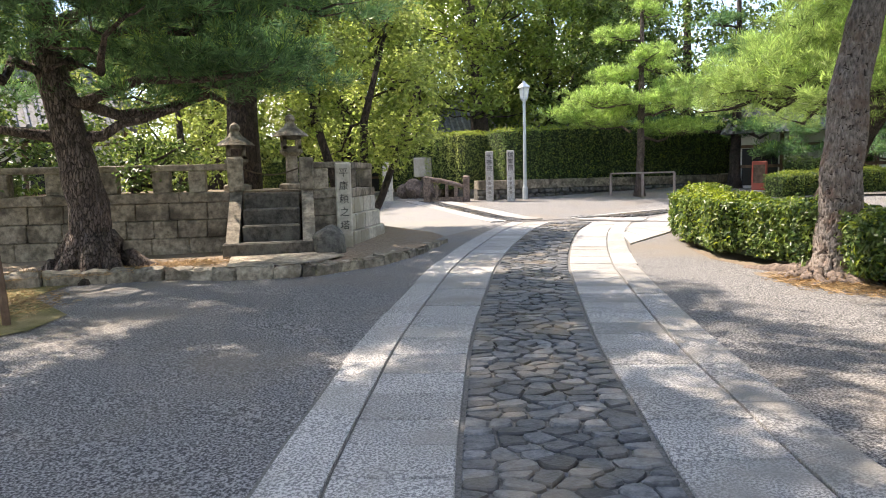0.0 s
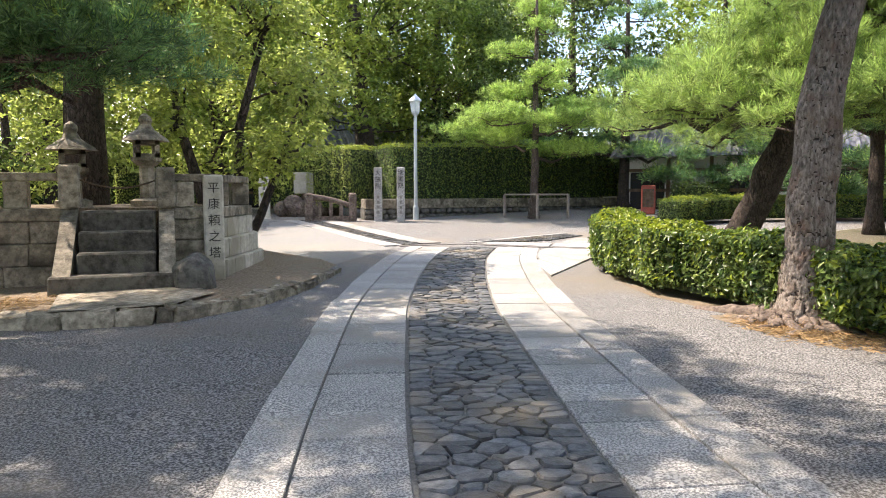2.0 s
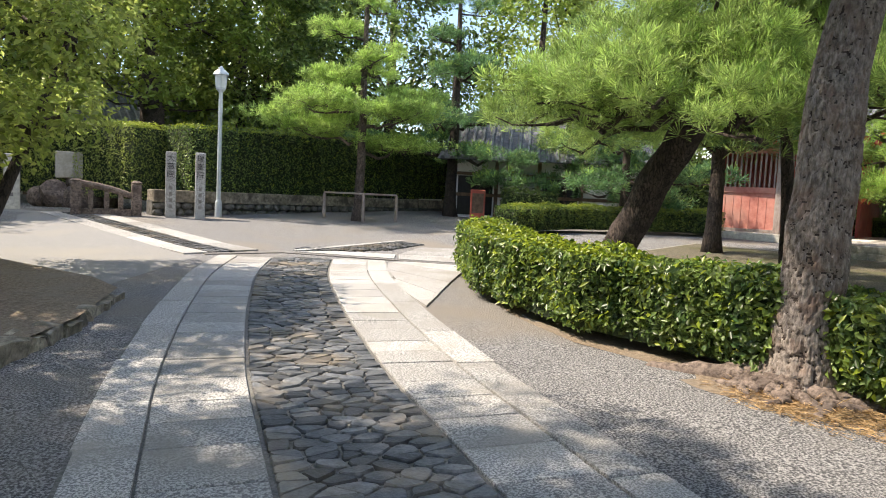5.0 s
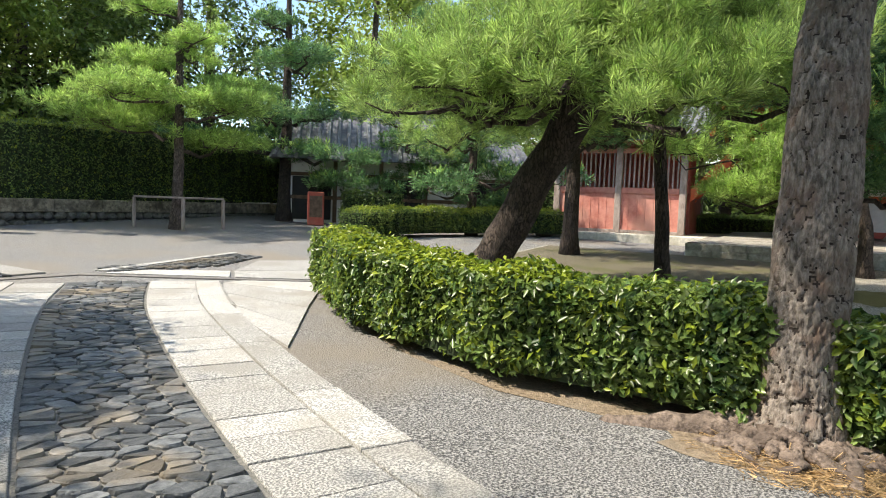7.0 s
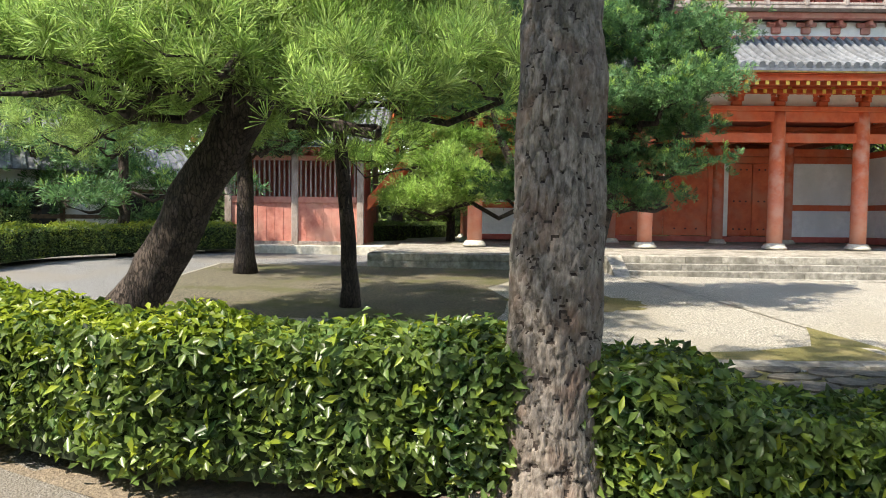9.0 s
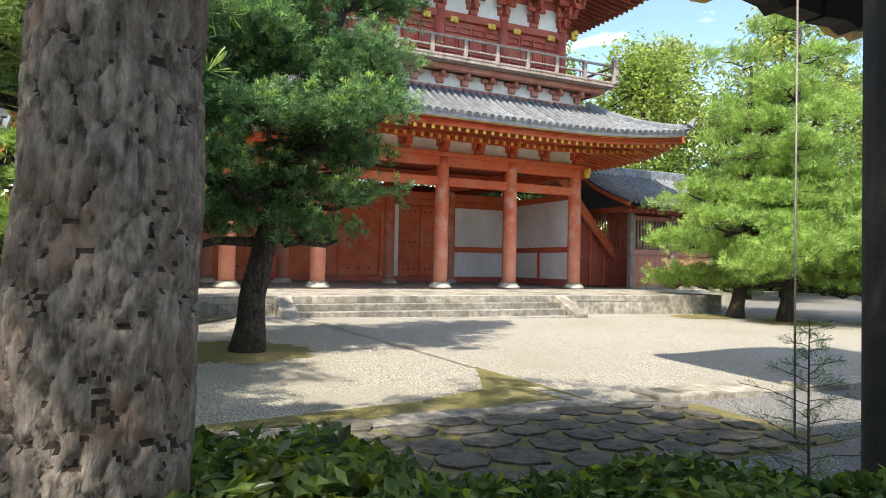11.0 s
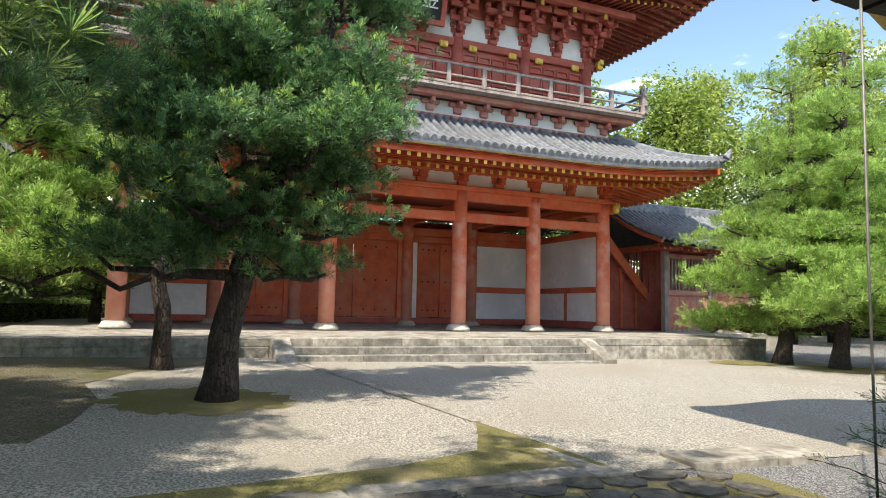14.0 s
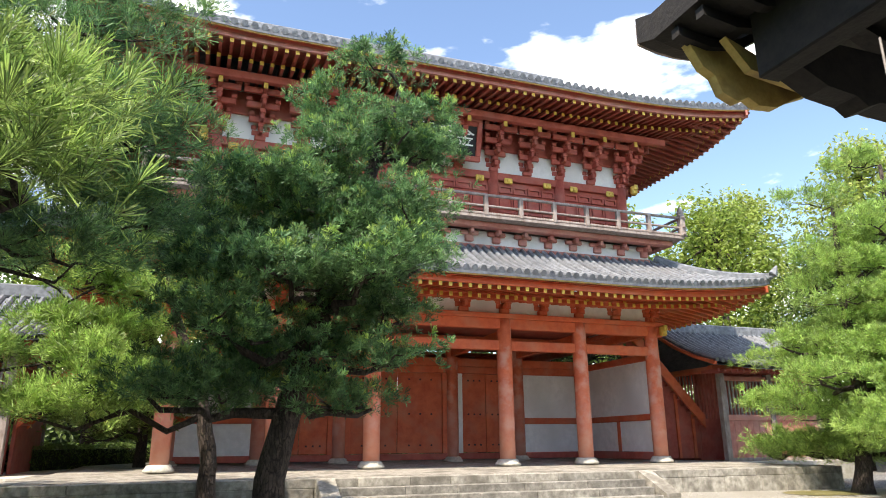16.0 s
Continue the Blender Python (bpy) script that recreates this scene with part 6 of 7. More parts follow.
bm = bmesh.new()
prism(bm, [(-5.2, 0.25), (1.2, 0.25), (1.95, 2.2), (1.8, 5.0), (-5.2, 5.0)], -0.1, 1.28)
part("earth_fill", bm, M["soil"], shrine)
for x0, y0, x1, y1 in ((-5.4, 0, -0.72, 0), (0.72, 0, 1.43, 0), (1.43, 0, 2.3, 2.2), (2.3, 2.2, 2.1, 5.0)):
    # the right flank takes paler stone to show the sun falling on it
    flank = M["palestone"] if x0 > 1 else M["oldstone"]
    for k, (z0, z1) in enumerate(((-0.1, 0.36), (0.36, 0.72), (0.72, 1.08))):
        stones(shrine, x0, y0, x1, y1, z0, z1, 0.3, 0.45, 0.8, flank, batter=(0.26 - 0.11 * k) if x0 > 1 else 0.10 - 0.05 * k)
    stones(shrine, x0, y0, x1, y1, 1.08, 1.28, 0.34, 0.9, 1.5, M["oldstone"], "coping_stone", batter=0.04)
    stones(shrine, x0, y0 + 0.08, x1, y1 + 0.08, 1.72, 1.86, 0.2, 1.2, 1.8, M["oldstone"], "rail_stone")
for x, y in ((-5.2, 0.1), (-4.2, 0.1), (-3.2, 0.1), (-2.2, 0.1), (-1.5, 0.1), (1.0, 0.1), (1.62, 0.75), (2.1, 2.0), (2.05, 3.4)):
    bm = bmesh.new()
    box(bm, x - 0.17, y - 0.02, 1.28, x + 0.17, y + 0.26, 1.72, 0.02)
    part("baluster", bm, M["oldstone"], shrine)
for x, h in ((-0.72, 1.98), (0.72, 1.96)):
    bm = bmesh.new()
    box(bm, x - 0.15, -0.15, 1.28, x + 0.15, 0.15, h, 0.03)
    part("gate_post", bm, M["oldstone"], shrine, "square stone post beside the steps")
bm = bmesh.new()
tube(bm, limb_path((-0.6, 0, 1.75), (0.6, 0, 1.75), srng, 0.0, 8, -0.12), [0.015] * 9, 5)
part("rope", bm, M["twig"], shrine, "sagging rope across the steps")
for k in range(4):
    z1 = 1.24 - 0.31 * k
    bm = bmesh.new()
    box(bm, -0.55 - (0.35 if k == 3 else 0), -0.34 * (k + 1), -0.1, 0.55 + (0.35 if k == 3 else 0), -0.34 * k + (0.3 if k == 0 else 0), z1, 0.03)
    # the steps' shade is put into their darker stone colour
    part("step", bm, M["shaded_stone"], shrine, "worn stone step, toned dark for the shade")
for x in (-0.72, 0.72):
    bm = bmesh.new()
    prism(bm, [(x - 0.12, -1.35), (x + 0.12, -1.35), (x + 0.12, -0.02), (x - 0.12, -0.02)], -0.1, lambda a, b: 1.3 + 0.75 * b)
    part("cheek_stone", bm, M["oldstone"], shrine, "sloping stone cheek")
stele = thing("inscribed_pillar", (3.72, 15.62, 0.2), "pale stone pillar with carved black characters", "stone pillar", turn=-10)
bm = bmesh.new()
box(bm, -0.16, -0.12, -0.1, 0.16, 0.14, 1.82, 0.025)
part("shaft", bm, M["palestone"], stele)
FRONT = Matrix.Rotation(math.pi / 2, 4, "X")
for k, ch in enumerate("\u5e73\u5eb7\u983c\u4e4b\u5854"):
    text_part("character", ch, 0.2, Matrix.Translation((0, -0.124, 1.6 - 0.27 * k)) @ FRONT, M["black"], stele, "carved black character")


def boulder(name, at, size, material, label, seed, category="rock"):
    bm = bmesh.new()
    bmesh.ops.create_icosphere(bm, subdivisions=3, radius=1)
    for v in bm.verts:
        v.co *= 1 + 0.22 * noise.noise(v.co * 1.6 + Vector((seed * 3.1, 0, 0))) + 0.08 * noise.noise(v.co * 5)
        v.co = Vector((v.co.x * size[0], v.co.y * size[1], v.co.z * size[2]))
    ob = mesh_ob(name, bm, material, None, True)
    ob.matrix_basis = pose(*at)
    return tagged(ob, label, category)


boulder("boulder", (3.2, 14.75, 0.42), (0.34, 0.28, 0.36), M["darkrock"], "dark rough boulder at the foot of the pillar", 1)
for k, (x, y, h) in enumerate(((1.75, 17.4, 0.0), (2.95, 17.35, 0.2))):
    ln = thing("stone_lantern", (x, y, 1.47), "weathered stone lantern on the platform", "stone lantern", "lanterns on the platform")
    for name, prof, sides in (("base", [(0.30, 0), (0.30, 0.12), (0.2, 0.16)], 6), ("shaft", [(0.14, 0.14), (0.13, 0.55 + h)], 8), ("table", [(0.16, 0.55 + h), (0.26, 0.64 + h), (0.26, 0.70 + h)], 6),
                              ("roof", [(0.42, 1.0 + h), (0.36, 1.06 + h), (0.16, 1.2 + h), (0.1, 1.3 + h)], 6), ("finial", [(0.09, 1.3 + h), (0.12, 1.36 + h), (0.1, 1.44 + h), (0.02, 1.5 + h)], 8)):
        bm = bmesh.new()
        lathe(bm, prof, (0, 0, 0), sides)
        part(name, bm, M["oldstone"], ln)
    bm = bmesh.new()
    for a, b in ((-0.2, -0.2), (0.12, -0.2), (-0.2, 0.12), (0.12, 0.12)):
        box(bm, a, b, 0.70 + h, a + 0.08, b + 0.08, 1.0 + h)
    box(bm, -0.2, -0.2, 0.70 + h, 0.2, 0.2, 0.77 + h)
    box(bm, -0.2, -0.2, 0.93 + h, 0.2, 0.2, 1.0 + h)
    part("fire_box", bm, M["oldstone"], ln, "pierced stone fire box")
# kerb and earth round the platform
SK = [(-7.0, 14.6), (-4.0, 14.5), (-1.05, 14.15), (0.21, 13.9), (1.34, 13.25), (2.58, 12.95), (3.94, 13.55), (5.1, 14.7), (6.2, 16.3)]
kerb = thing("kerb", (0, 14, ground_z(0, 14)), "rough dark kerb stones round the platform's earth", "kerb", kind="structure")
for (x0, y0), (x1, y1) in zip(SK, SK[1:]):
    stones(kerb, x0, y0 - 14, x1, y1 - 14, -0.1, 0.20, 0.26, 0.35, 0.6, M["oldstone"], "kerb_stone", 0.0, srng, 0.07)
sheet("earth", SK + [(6.3, 17.4), (5.5, 22.0), (-7.0, 22.0)], 0.15, M["soil"], "brown earth with dry needles round the platform", "earth")
sheet("flagstones", [(1.2, 13.5), (2.6, 13.2), (3.3, 13.9), (3.2, 14.9), (1.4, 15.2)], 0.19, M["oldstone"], "irregular flagstones before the steps", "paving")
post = thing("wooden_stake", (-1.5, 11.1, ground_z(-1.5, 11.1)), "short weathered wooden stake in the earth", "stake")
bm = bmesh.new()
tube(bm, [(0, 0, -0.1), (-0.03, 0, 0.5), (-0.07, 0.02, 1.05)], [0.05, 0.048, 0.045], 8, 0.08, srng)
part("stake", bm, M["brownwood"], post)
sheet("moss_bank", [(-1.2, 10.6), (-0.9, 11.4), (-1.6, 13.2), (-1.2, 14.2), (-7, 14.5), (-7, 9.0), (-3, 9.6)], 0.02, M["moss"], "mossy bank strewn with dry needles", "moss")

# ---- the far side of the road ----
def sign_pillar(x, y, h, chars, seed, label, yaw=-28):
    z = ground_z(x, y)
    ob = thing("sign_pillar", (x, y, z), label, "stone pillar", "stone sign pillars by the road", turn=yaw)
    bm = bmesh.new()
    box(bm, -0.16, -0.16, -0.15, 0.16, 0.16, h, 0.02)
    part("shaft", bm, M["granite"], ob)
    for k, ch in enumerate(chars):
        text_part("character", ch, 0.24, Matrix.Translation((0, -0.164, h - 0.22 - 0.26 * k)) @ FRONT, M["black"], ob, "black carved character")
    for k in range(4):
        bm = bmesh.new()
        box(bm, -0.05, -0.168, 0.3 + 0.2 * k, 0.05, -0.158, 0.42 + 0.2 * k)
        part("small_lettering", bm, M["steel"], ob)


sign_pillar(13.02, 28.4, 2.12, "\u5927\u6148\u9662", 1, "granite sign pillar with large black characters")
sign_pillar(13.83, 28.0, 2.15, "\u745e\u5cef\u9662", 2, "granite sign pillar with large black characters")
sp = thing("stone_post", (9.5, 31.9, ground_z(9.5, 31.9)), "plain square stone post beside the far lane", "stone pillar", turn=-20)
bm = bmesh.new()
box(bm, -0.22, -0.22, -0.15, 0.22, 0.22, 1.75, 0.03)
part("shaft", bm, M["palestone"], sp)
for k in range(6):
    bm = bmesh.new()
    box(bm, -0.05, -0.228, 0.4 + 0.2 * k, 0.05, -0.218, 0.52 + 0.2 * k)
    part("small_lettering", bm, M["steel"], sp)
mon = thing("stone_tablet", (11.8, 33.0, ground_z(11.8, 33.0)), "blank pale stone tablet on piled brown rocks", "monument", turn=-20)
bm = bmesh.new()
box(bm, -0.62, -0.14, 1.0, 0.62, 0.14, 1.95, 0.04)
part("tablet", bm, M["palestone"], mon)
for k, (x, y, z, r) in enumerate(((-0.6, -0.1, 0.4, 0.55), (0.4, 0, 0.45, 0.6), (1.1, 0.1, 0.3, 0.45), (0, -0.3, 0.3, 0.5), (-1.1, 0, 0.3, 0.4), (0.1, 0.2, 0.85, 0.4))):
    bm = bmesh.new()
    bmesh.ops.create_icosphere(bm, subdivisions=2, radius=r)
    for v in bm.verts:
        v.co *= 1 + 0.3 * noise.noise(v.co * 2.2 + Vector((k * 5.0, 0, 0)))
        v.co = v.co + Vector((x, y, z))
    part("rock", bm, M["root"], mon, "brown weathered rock")
br = thing("stone_bridge_rail", (11.3, 29.1, ground_z(11.3, 29.1)), "old carved brown stone bridge railing", "railing", turn=-21)
for x in (-0.85, 0.85):
    bm = bmesh.new()
    box(bm, x - 0.15, -0.15, -0.2, x + 0.15, 0.15, 1.02, 0.03)
    lathe(bm, [(0.16, 1.02), (0.17, 1.06), (0.08, 1.12)], (x, 0, 0), 8)
    part("newel", bm, M["root"], br, "square stone newel")
bm = bmesh.new()
tube(bm, [(-0.75, 0, 0.98), (-0.3, 0, 0.92), (0.2, 0, 0.8), (0.75, 0, 0.62)], [0.1] * 4, 8)
part("top_rail", bm, M["root"], br)
bm = bmesh.new()
prism(bm, [(-0.72, -0.05), (0.72, -0.05), (0.72, 0.05), (-0.72, 0.05)], -0.15, 0.2)
for x in (-0.45, 0.0, 0.4):
    box(bm, x - 0.07, -0.06, 0.15, x + 0.07, 0.06, 0.75)
part("lower_rail", bm, M["root"], br)
lamp = thing("street_lamp", (14.65, 28.25, ground_z(14.65, 28.25)), "pale blue-grey street lamp with a lantern head", "street lamp")
for name, prof, sides, material in (("base", [(0.12, -0.1), (0.11, 0.5), (0.075, 0.6)], 12, M["metal"]), ("pole", [(0.075, 0.55), (0.065, 4.25)], 12, M["metal"]), ("collar", [(0.07, 4.2), (0.15, 4.3), (0.15, 4.36)], 12, M["metal"]),
                                    ("lantern_glass", [(0.17, 4.36), (0.21, 4.78)], 6, M["lampglass"]), ("cap", [(0.30, 4.78), (0.27, 4.84), (0.1, 4.98), (0.03, 5.08)], 6, M["metal"])):
    bm = bmesh.new()
    lathe(bm, prof, (0, 0, 0), sides)
    part(name, bm, material, lamp)
for k in range(6):
    a = k * math.pi / 3
    bm = bmesh.new()
    tube(bm, [(0.18 * math.cos(a), 0.18 * math.sin(a), 4.36), (0.22 * math.cos(a), 0.22 * math.sin(a), 4.78)], [0.015] * 2, 5)
    part("glazing_bar", bm, M["metal"], lamp)
wall = thing("roadside_wall", (12.7, 28.9, ground_z(12.7, 28.9)), "low wall of dark rubble with a plain stone band on top", "wall", kind="structure")
wrng = random.Random(8)
bm = bmesh.new()
box(bm, 0, 0.1, -0.3, 19.0, 0.5, 0.5)
part("backing", bm, M["darkrock"], wall)
stones(wall, 0, 0, 19.0, -0.3, 0.46, 0.86, 0.5, 1.6, 2.6, M["oldstone"], "band_stone", 0.02, wrng)
for row in range(2):
    x = 0
    while x < 19:
        w = wrng.uniform(0.25, 0.55)
        bm = bmesh.new()
        bmesh.ops.create_icosphere(bm, subdivisions=2, radius=0.5)
        for v in bm.verts:
            v.co *= 1 + 0.25 * noise.noise(v.co * 3 + Vector((x, row, 0)))
            v.co = Vector((v.co.x * w * 1.05 + x + w / 2, v.co.y * 0.3 + 0.08 - 0.016 * x, v.co.z * 0.28 + 0.1 + 0.24 * row))
        part("rubble_stone", bm, M["darkrock"], wall)
        x += w
guard = thing("guard_rail", (18.6, 25.3, ground_z(18.6, 25.3)), "weathered wooden guard rail round the roadside pine", "railing")
PT = [(-0.35, 1.75), (0.0, 0.0), (1.5, -0.15)]
for x, y in PT:
    bm = bmesh.new()
    box(bm, x - 0.045, y - 0.045, -0.1, x + 0.045, y + 0.045, 1.0, 0.01)
    part("post", bm, M["greywood"], guard)
for (x0, y0), (x1, y1) in zip(PT, PT[1:]):
    bm = bmesh.new()
    tube(bm, [(x0, y0, 1.02), (x1, y1, 1.02)], [0.035] * 2, 6)
    part("bar", bm, M["greywood"], guard)

# buildings glimpsed behind
def house(x, y, turn, wd, dp, h, rh, label, wallm="plain_wall", gable=0.7):
    ob = thing("temple_house", (x, y, ground_z(x, y)), label, "house", turn=turn)
    bm = bmesh.new()
    box(bm, 0, 0, -0.2, wd, dp, h)
    part("wall", bm, M[wallm], ob)
    n = max(2, int(wd / 1.8))
    for k in range(n + 1):
        bm = bmesh.new()
        box(bm, wd * k / n - 0.08, -0.05, 0, wd * k / n + 0.08, 0.02, h, 0.01)
        part("timber", bm, M["brownwood"], ob)
    for z in (0.9, h - 0.7):
        bm = bmesh.new()
        box(bm, 0, -0.04, z, wd, 0.015, z + 0.14)
        part("timber", bm, M["brownwood"], ob)
    # flat black panels give the darkness inside open doorways
    for k in range(0, n, 2):
        bm = bmesh.new()
        box(bm, wd * k / n + 0.15, -0.03, 0.1, wd * (k + 1) / n - 0.15, 0.012, h - 0.72)
        part("shutter", bm, M["black"], ob, "black panel for the dark inside an open doorway")
    bm = bmesh.new()
    e = gable
    v = [bm.verts.new(p) for p in ((-e, -e, h - 0.05), (wd + e, -e, h - 0.05), (wd + e, dp + e, h - 0.05), (-e, dp + e, h - 0.05), (-e * 0.3, dp / 2, h + rh), (wd + e * 0.3, dp / 2, h + rh))]
    for f in ((0, 1, 5, 4), (2, 3, 4, 5), (1, 2, 5), (3, 0, 4), (3, 2, 1, 0)):
        bm.faces.new([v[i] for i in f])
    rf = part("roof", bm, M["tile_pan"], ob, "grey tiled roof")
    for k in range(int((wd + 2 * e) / 0.4)):
        xx = -e + 0.2 + k * 0.4
        bm = bmesh.new()
        tube(bm, [(xx, -e, h), (min(max(xx, -e * 0.3), wd + e * 0.3), dp / 2, h + rh + 0.04)], [0.08] * 2, 5)
        part("cover_tile", bm, M["tile"], rf)
    bm = bmesh.new()
    box(bm, -e * 0.5, dp / 2 - 0.15, h + rh - 0.05, wd + e * 0.5, dp / 2 + 0.15, h + rh + 0.3, 0.04)
    part("ridge", bm, M["tile"], rf)
    return ob


house(24.7, 26.3, -55, 9.0, 5.0, 2.5, 1.9, "low temple house with white panels and dark timbers", "plaster")
house(23.0, 38.0, -10, 12.0, 6.0, 2.6, 1.6, "temple hall with a long grey roof behind the hedge")
house(11.5, 44.0, -10, 12.0, 7.0, 3.4, 3.0, "tile-roofed house behind the tall trees")
house(-12.0, 30.0, 15, 11.0, 5.0, 3.6, 2.4, "pale garden building beyond the platform")
gw = thing("garden_wall", (-14.0, 25.5, ground_z(-14, 25.5)), "low garden wall with a rubble foot and plain coping", "wall", turn=8, kind="structure")
stones(gw, 0, 0, 16.0, 0, -0.2, 0.5, 0.4, 0.3, 0.6, M["oldstone"], "rubble_stone", 0.02, wrng, 0.04)
stones(gw, 0, 0, 16.0, 0, 0.5, 1.0, 0.35, 2.0, 3.0, M["palestone"], "coping_stone", 0.04, wrng)
board = thing("notice_board", (24.0, 24.8, ground_z(24.0, 24.8)), "dark red wooden notice board by the temple house", "notice board", turn=-50)
bm = bmesh.new()
box(bm, 0, -0.2, 0.0, 0.6, 0.2, 1.25, 0.03)
part("case", bm, M["darkred"], board)
bm = bmesh.new()
box(bm, 0.07, -0.22, 0.3, 0.53, -0.2, 1.1)
part("panel", bm, M["brownwood"], board)
hedge("hedge", [(24.6, 23.6), (26.0, 22.0)], 0.8, 1.35, 0.09, 420, "leaf", "leaf", "block of clipped hedge before the temple house", 83, 0.1)

# ---- court, moss and kerbs before the great gate ----
sheet("court", [(13.55, -2.0), (13.55, 11.0), (16.0, 15.5), (24.2, 15.5), (24.2, -13.0), (14.5, -13.0)], 0.012, M["court"], "pale raked gravel court in front of the gate", "gravel")
def blob(cx, cy, rx, ry, seed, n=26):
    g = random.Random(seed)
    return [(cx + rx * math.cos(6.283 * k / n) * g.uniform(0.8, 1.1), cy + ry * math.sin(6.283 * k / n) * g.uniform(0.8, 1.1)) for k in range(n)]
sheet("moss", [(13.6, 10.5), (13.75, 8.6), (13.95, 7.2), (14.1, 6.4), (14.3, 5.2), (14.75, 4.1), (15.5, 3.72), (16.25, 3.38), (14.8, 3.15), (13.6, 3.05)], 0.024, M["moss"], "patch of olive moss along the kerb", "moss")
# the sheet's colour holds real moss plus painted shade below the pines
sheet("mossy_gravel", [(13.6, 10.6), (14.2, 9.2), (15.6, 8.6), (17.0, 8.2), (18.6, 8.0), (20.2, 8.3), (21.6, 7.6), (22.6, 6.4), (23.6, 5.6), (24.1, 5.6), (24.1, 15.4), (16.2, 15.4), (14.6, 13.0)], 0.018, M["mossy"], "mossy trodden gravel, darkened for the shade under the pines", "ground")
for k, (cx, cy, rx, ry) in enumerate(((18.4, 6.7, 1.2, 1.3), (23.2, -9.2, 0.7, 1.6), (21.5, -11.0, 1.0, 1.4))):
    sheet("moss", blob(cx, cy, rx, ry, k, 60), 0.022 + 0.002 * k, M["moss"], "dark moss round the foot of a pine", "moss")
ck = thing("court_kerb", (13.3, 3.0, ground_z(13.3, 3.0)), "rough granite kerb stones edging the court", "kerb", kind="structure")
krng = random.Random(3)
stones(ck, 0.05, 9.0, 0.1, 0.1, -0.25, 0.07, 0.36, 0.5, 1.1, M["podium_step"], "kerb_stone", 0.02, krng, 0.03)
stones(ck, 0.2, -0.8, 0.15, -2.6, -0.2, 0.07, 0.6, 0.8, 1.6, M["podium"], "kerb_stone", 0.02, krng, 0.02)
stones(ck, 0.15, -3.6, -0.1, -7.0, -0.2, 0.05, 0.5, 0.9, 1.6, M["podium"], "kerb_stone", 0.02, krng, 0.02)
stones(ck, 0.3, 0.2, 3.7, 0.38, -0.15, 0.06, 0.2, 0.8, 1.4, M["podium"], "kerb_stone", 0.0, krng, 0.01)
sheet("stone_strip", [(16.2, 3.32), (20.0, 3.75), (24.0, 4.4), (24.0, 4.55), (20.0, 3.9), (16.2, 3.45)], 0.03, M["podium"], "flush stone strip across the court", "paving")
mp = thing("mossy_paving", (12.2, 5.5, ground_z(12.2, 5.5)), "mossy crazy paving below the kerb, darkened for the shade there", "paving", kind="structure")
y = -3.4
while y < 3.8:
    hgt = krng.uniform(0.35, 0.6)
    x = -0.85
    while x < 1.0:
        w = krng.uniform(0.3, 0.6)
        ring = [(x + w / 2 + math.cos(a) * w * 0.5 * krng.uniform(0.9, 1.12), y + hgt / 2 + math.sin(a) * hgt * 0.5 * krng.uniform(0.9, 1.12)) for a in np.linspace(0, 6.283, 8)[:-1]]
        bm = bmesh.new()
        zz = ground_z(12.2 + x, 5.5 + y) - ground_z(12.2, 5.5)
        prism(bm, ring, zz - 0.05, zz + 0.025 + krng.uniform(0, 0.02))
        # mossy stones, coloured darker for the shade over this strip
        part("paving_stone", bm, M["shaded_stone"], mp)
        x += w
    y += hgt
sheet("paving_bed", [(11.3, 1.8), (13.25, 1.8), (13.25, 9.4), (11.3, 9.4)], 0.008, M["moss"], "mossy joints between the dark paving stones", "moss")

# bared roots of the pine beside the way
roots = thing("pine_roots", (9.2, 8.65, ground_z(9.2, 8.65)), "gnarled bare pine roots with reddish dry needles", "roots")
rrng = random.Random(12)
ROOTS = [(100, 1.35, 0.15, 0.02, 0.25), (128, 0.6, 0.09, 0.05, 0.9), (150, 0.55, 0.075, 0.06, 1.2), (172, 0.6, 0.08, 0.05, 1.3), (195, 0.55, 0.07, 0.06, 1.2), (215, 0.75, 0.085, 0.04, 0.9), (238, 0.6, 0.08, 0.05, 1.1), (255, 0.95, 0.10, 0.03, 0.5),
         (118, 0.95, 0.055, -0.01, 1.4), (160, 0.9, 0.03, -0.01, 1.8), (186, 1.0, 0.028, -0.01, 1.8), (205, 1.05, 0.03, -0.01, 1.7), (228, 1.0, 0.032, -0.01, 1.6), (246, 1.2, 0.03, -0.01, 1.4), (140, 0.42, 0.10, 0.07, 0.6), (182, 0.38, 0.10, 0.07, 0.5), (225, 0.40, 0.11, 0.07, 0.5)]
for k, (a, ln, r, up, bend) in enumerate(ROOTS):
    bm = bmesh.new()
    pts, rad = [], []
    d = Vector((math.cos(radians(a)), math.sin(radians(a)), 0))
    side = d.cross(Vector((0, 0, 1)))
    for i in range(19):
        t = i / 18
        p = d * (0.14 + ln * t) + side * 0.16 * bend * t * math.sin(t * (5 + k % 4) + k * 1.7)
        p.z = up + 0.13 * (1 - t) ** 3 + 0.035 * bend * math.sin(t * 11 + k * 2) * (1 - t) - 0.02 - 0.05 * t * t
        pts.append(p)
        rad.append(r * (1 - 0.45 * t) * (1 + 0.22 * noise.noise((t * 6, k * 3.7, 0)) + 0.12 * noise.noise((t * 15, k * 5.1, 0))) * (1 if t < 0.9 else 0.65))
    tube(bm, pts, rad, 12, 0.10, rrng)
    part("root", bm, M["root"], roots, "", True)
sheet("root_soil", blob(9.0, 8.7, 0.7, 0.95, 9), 0.008, M["soil"], "brown soil and dry pine needles round the roots", "earth")
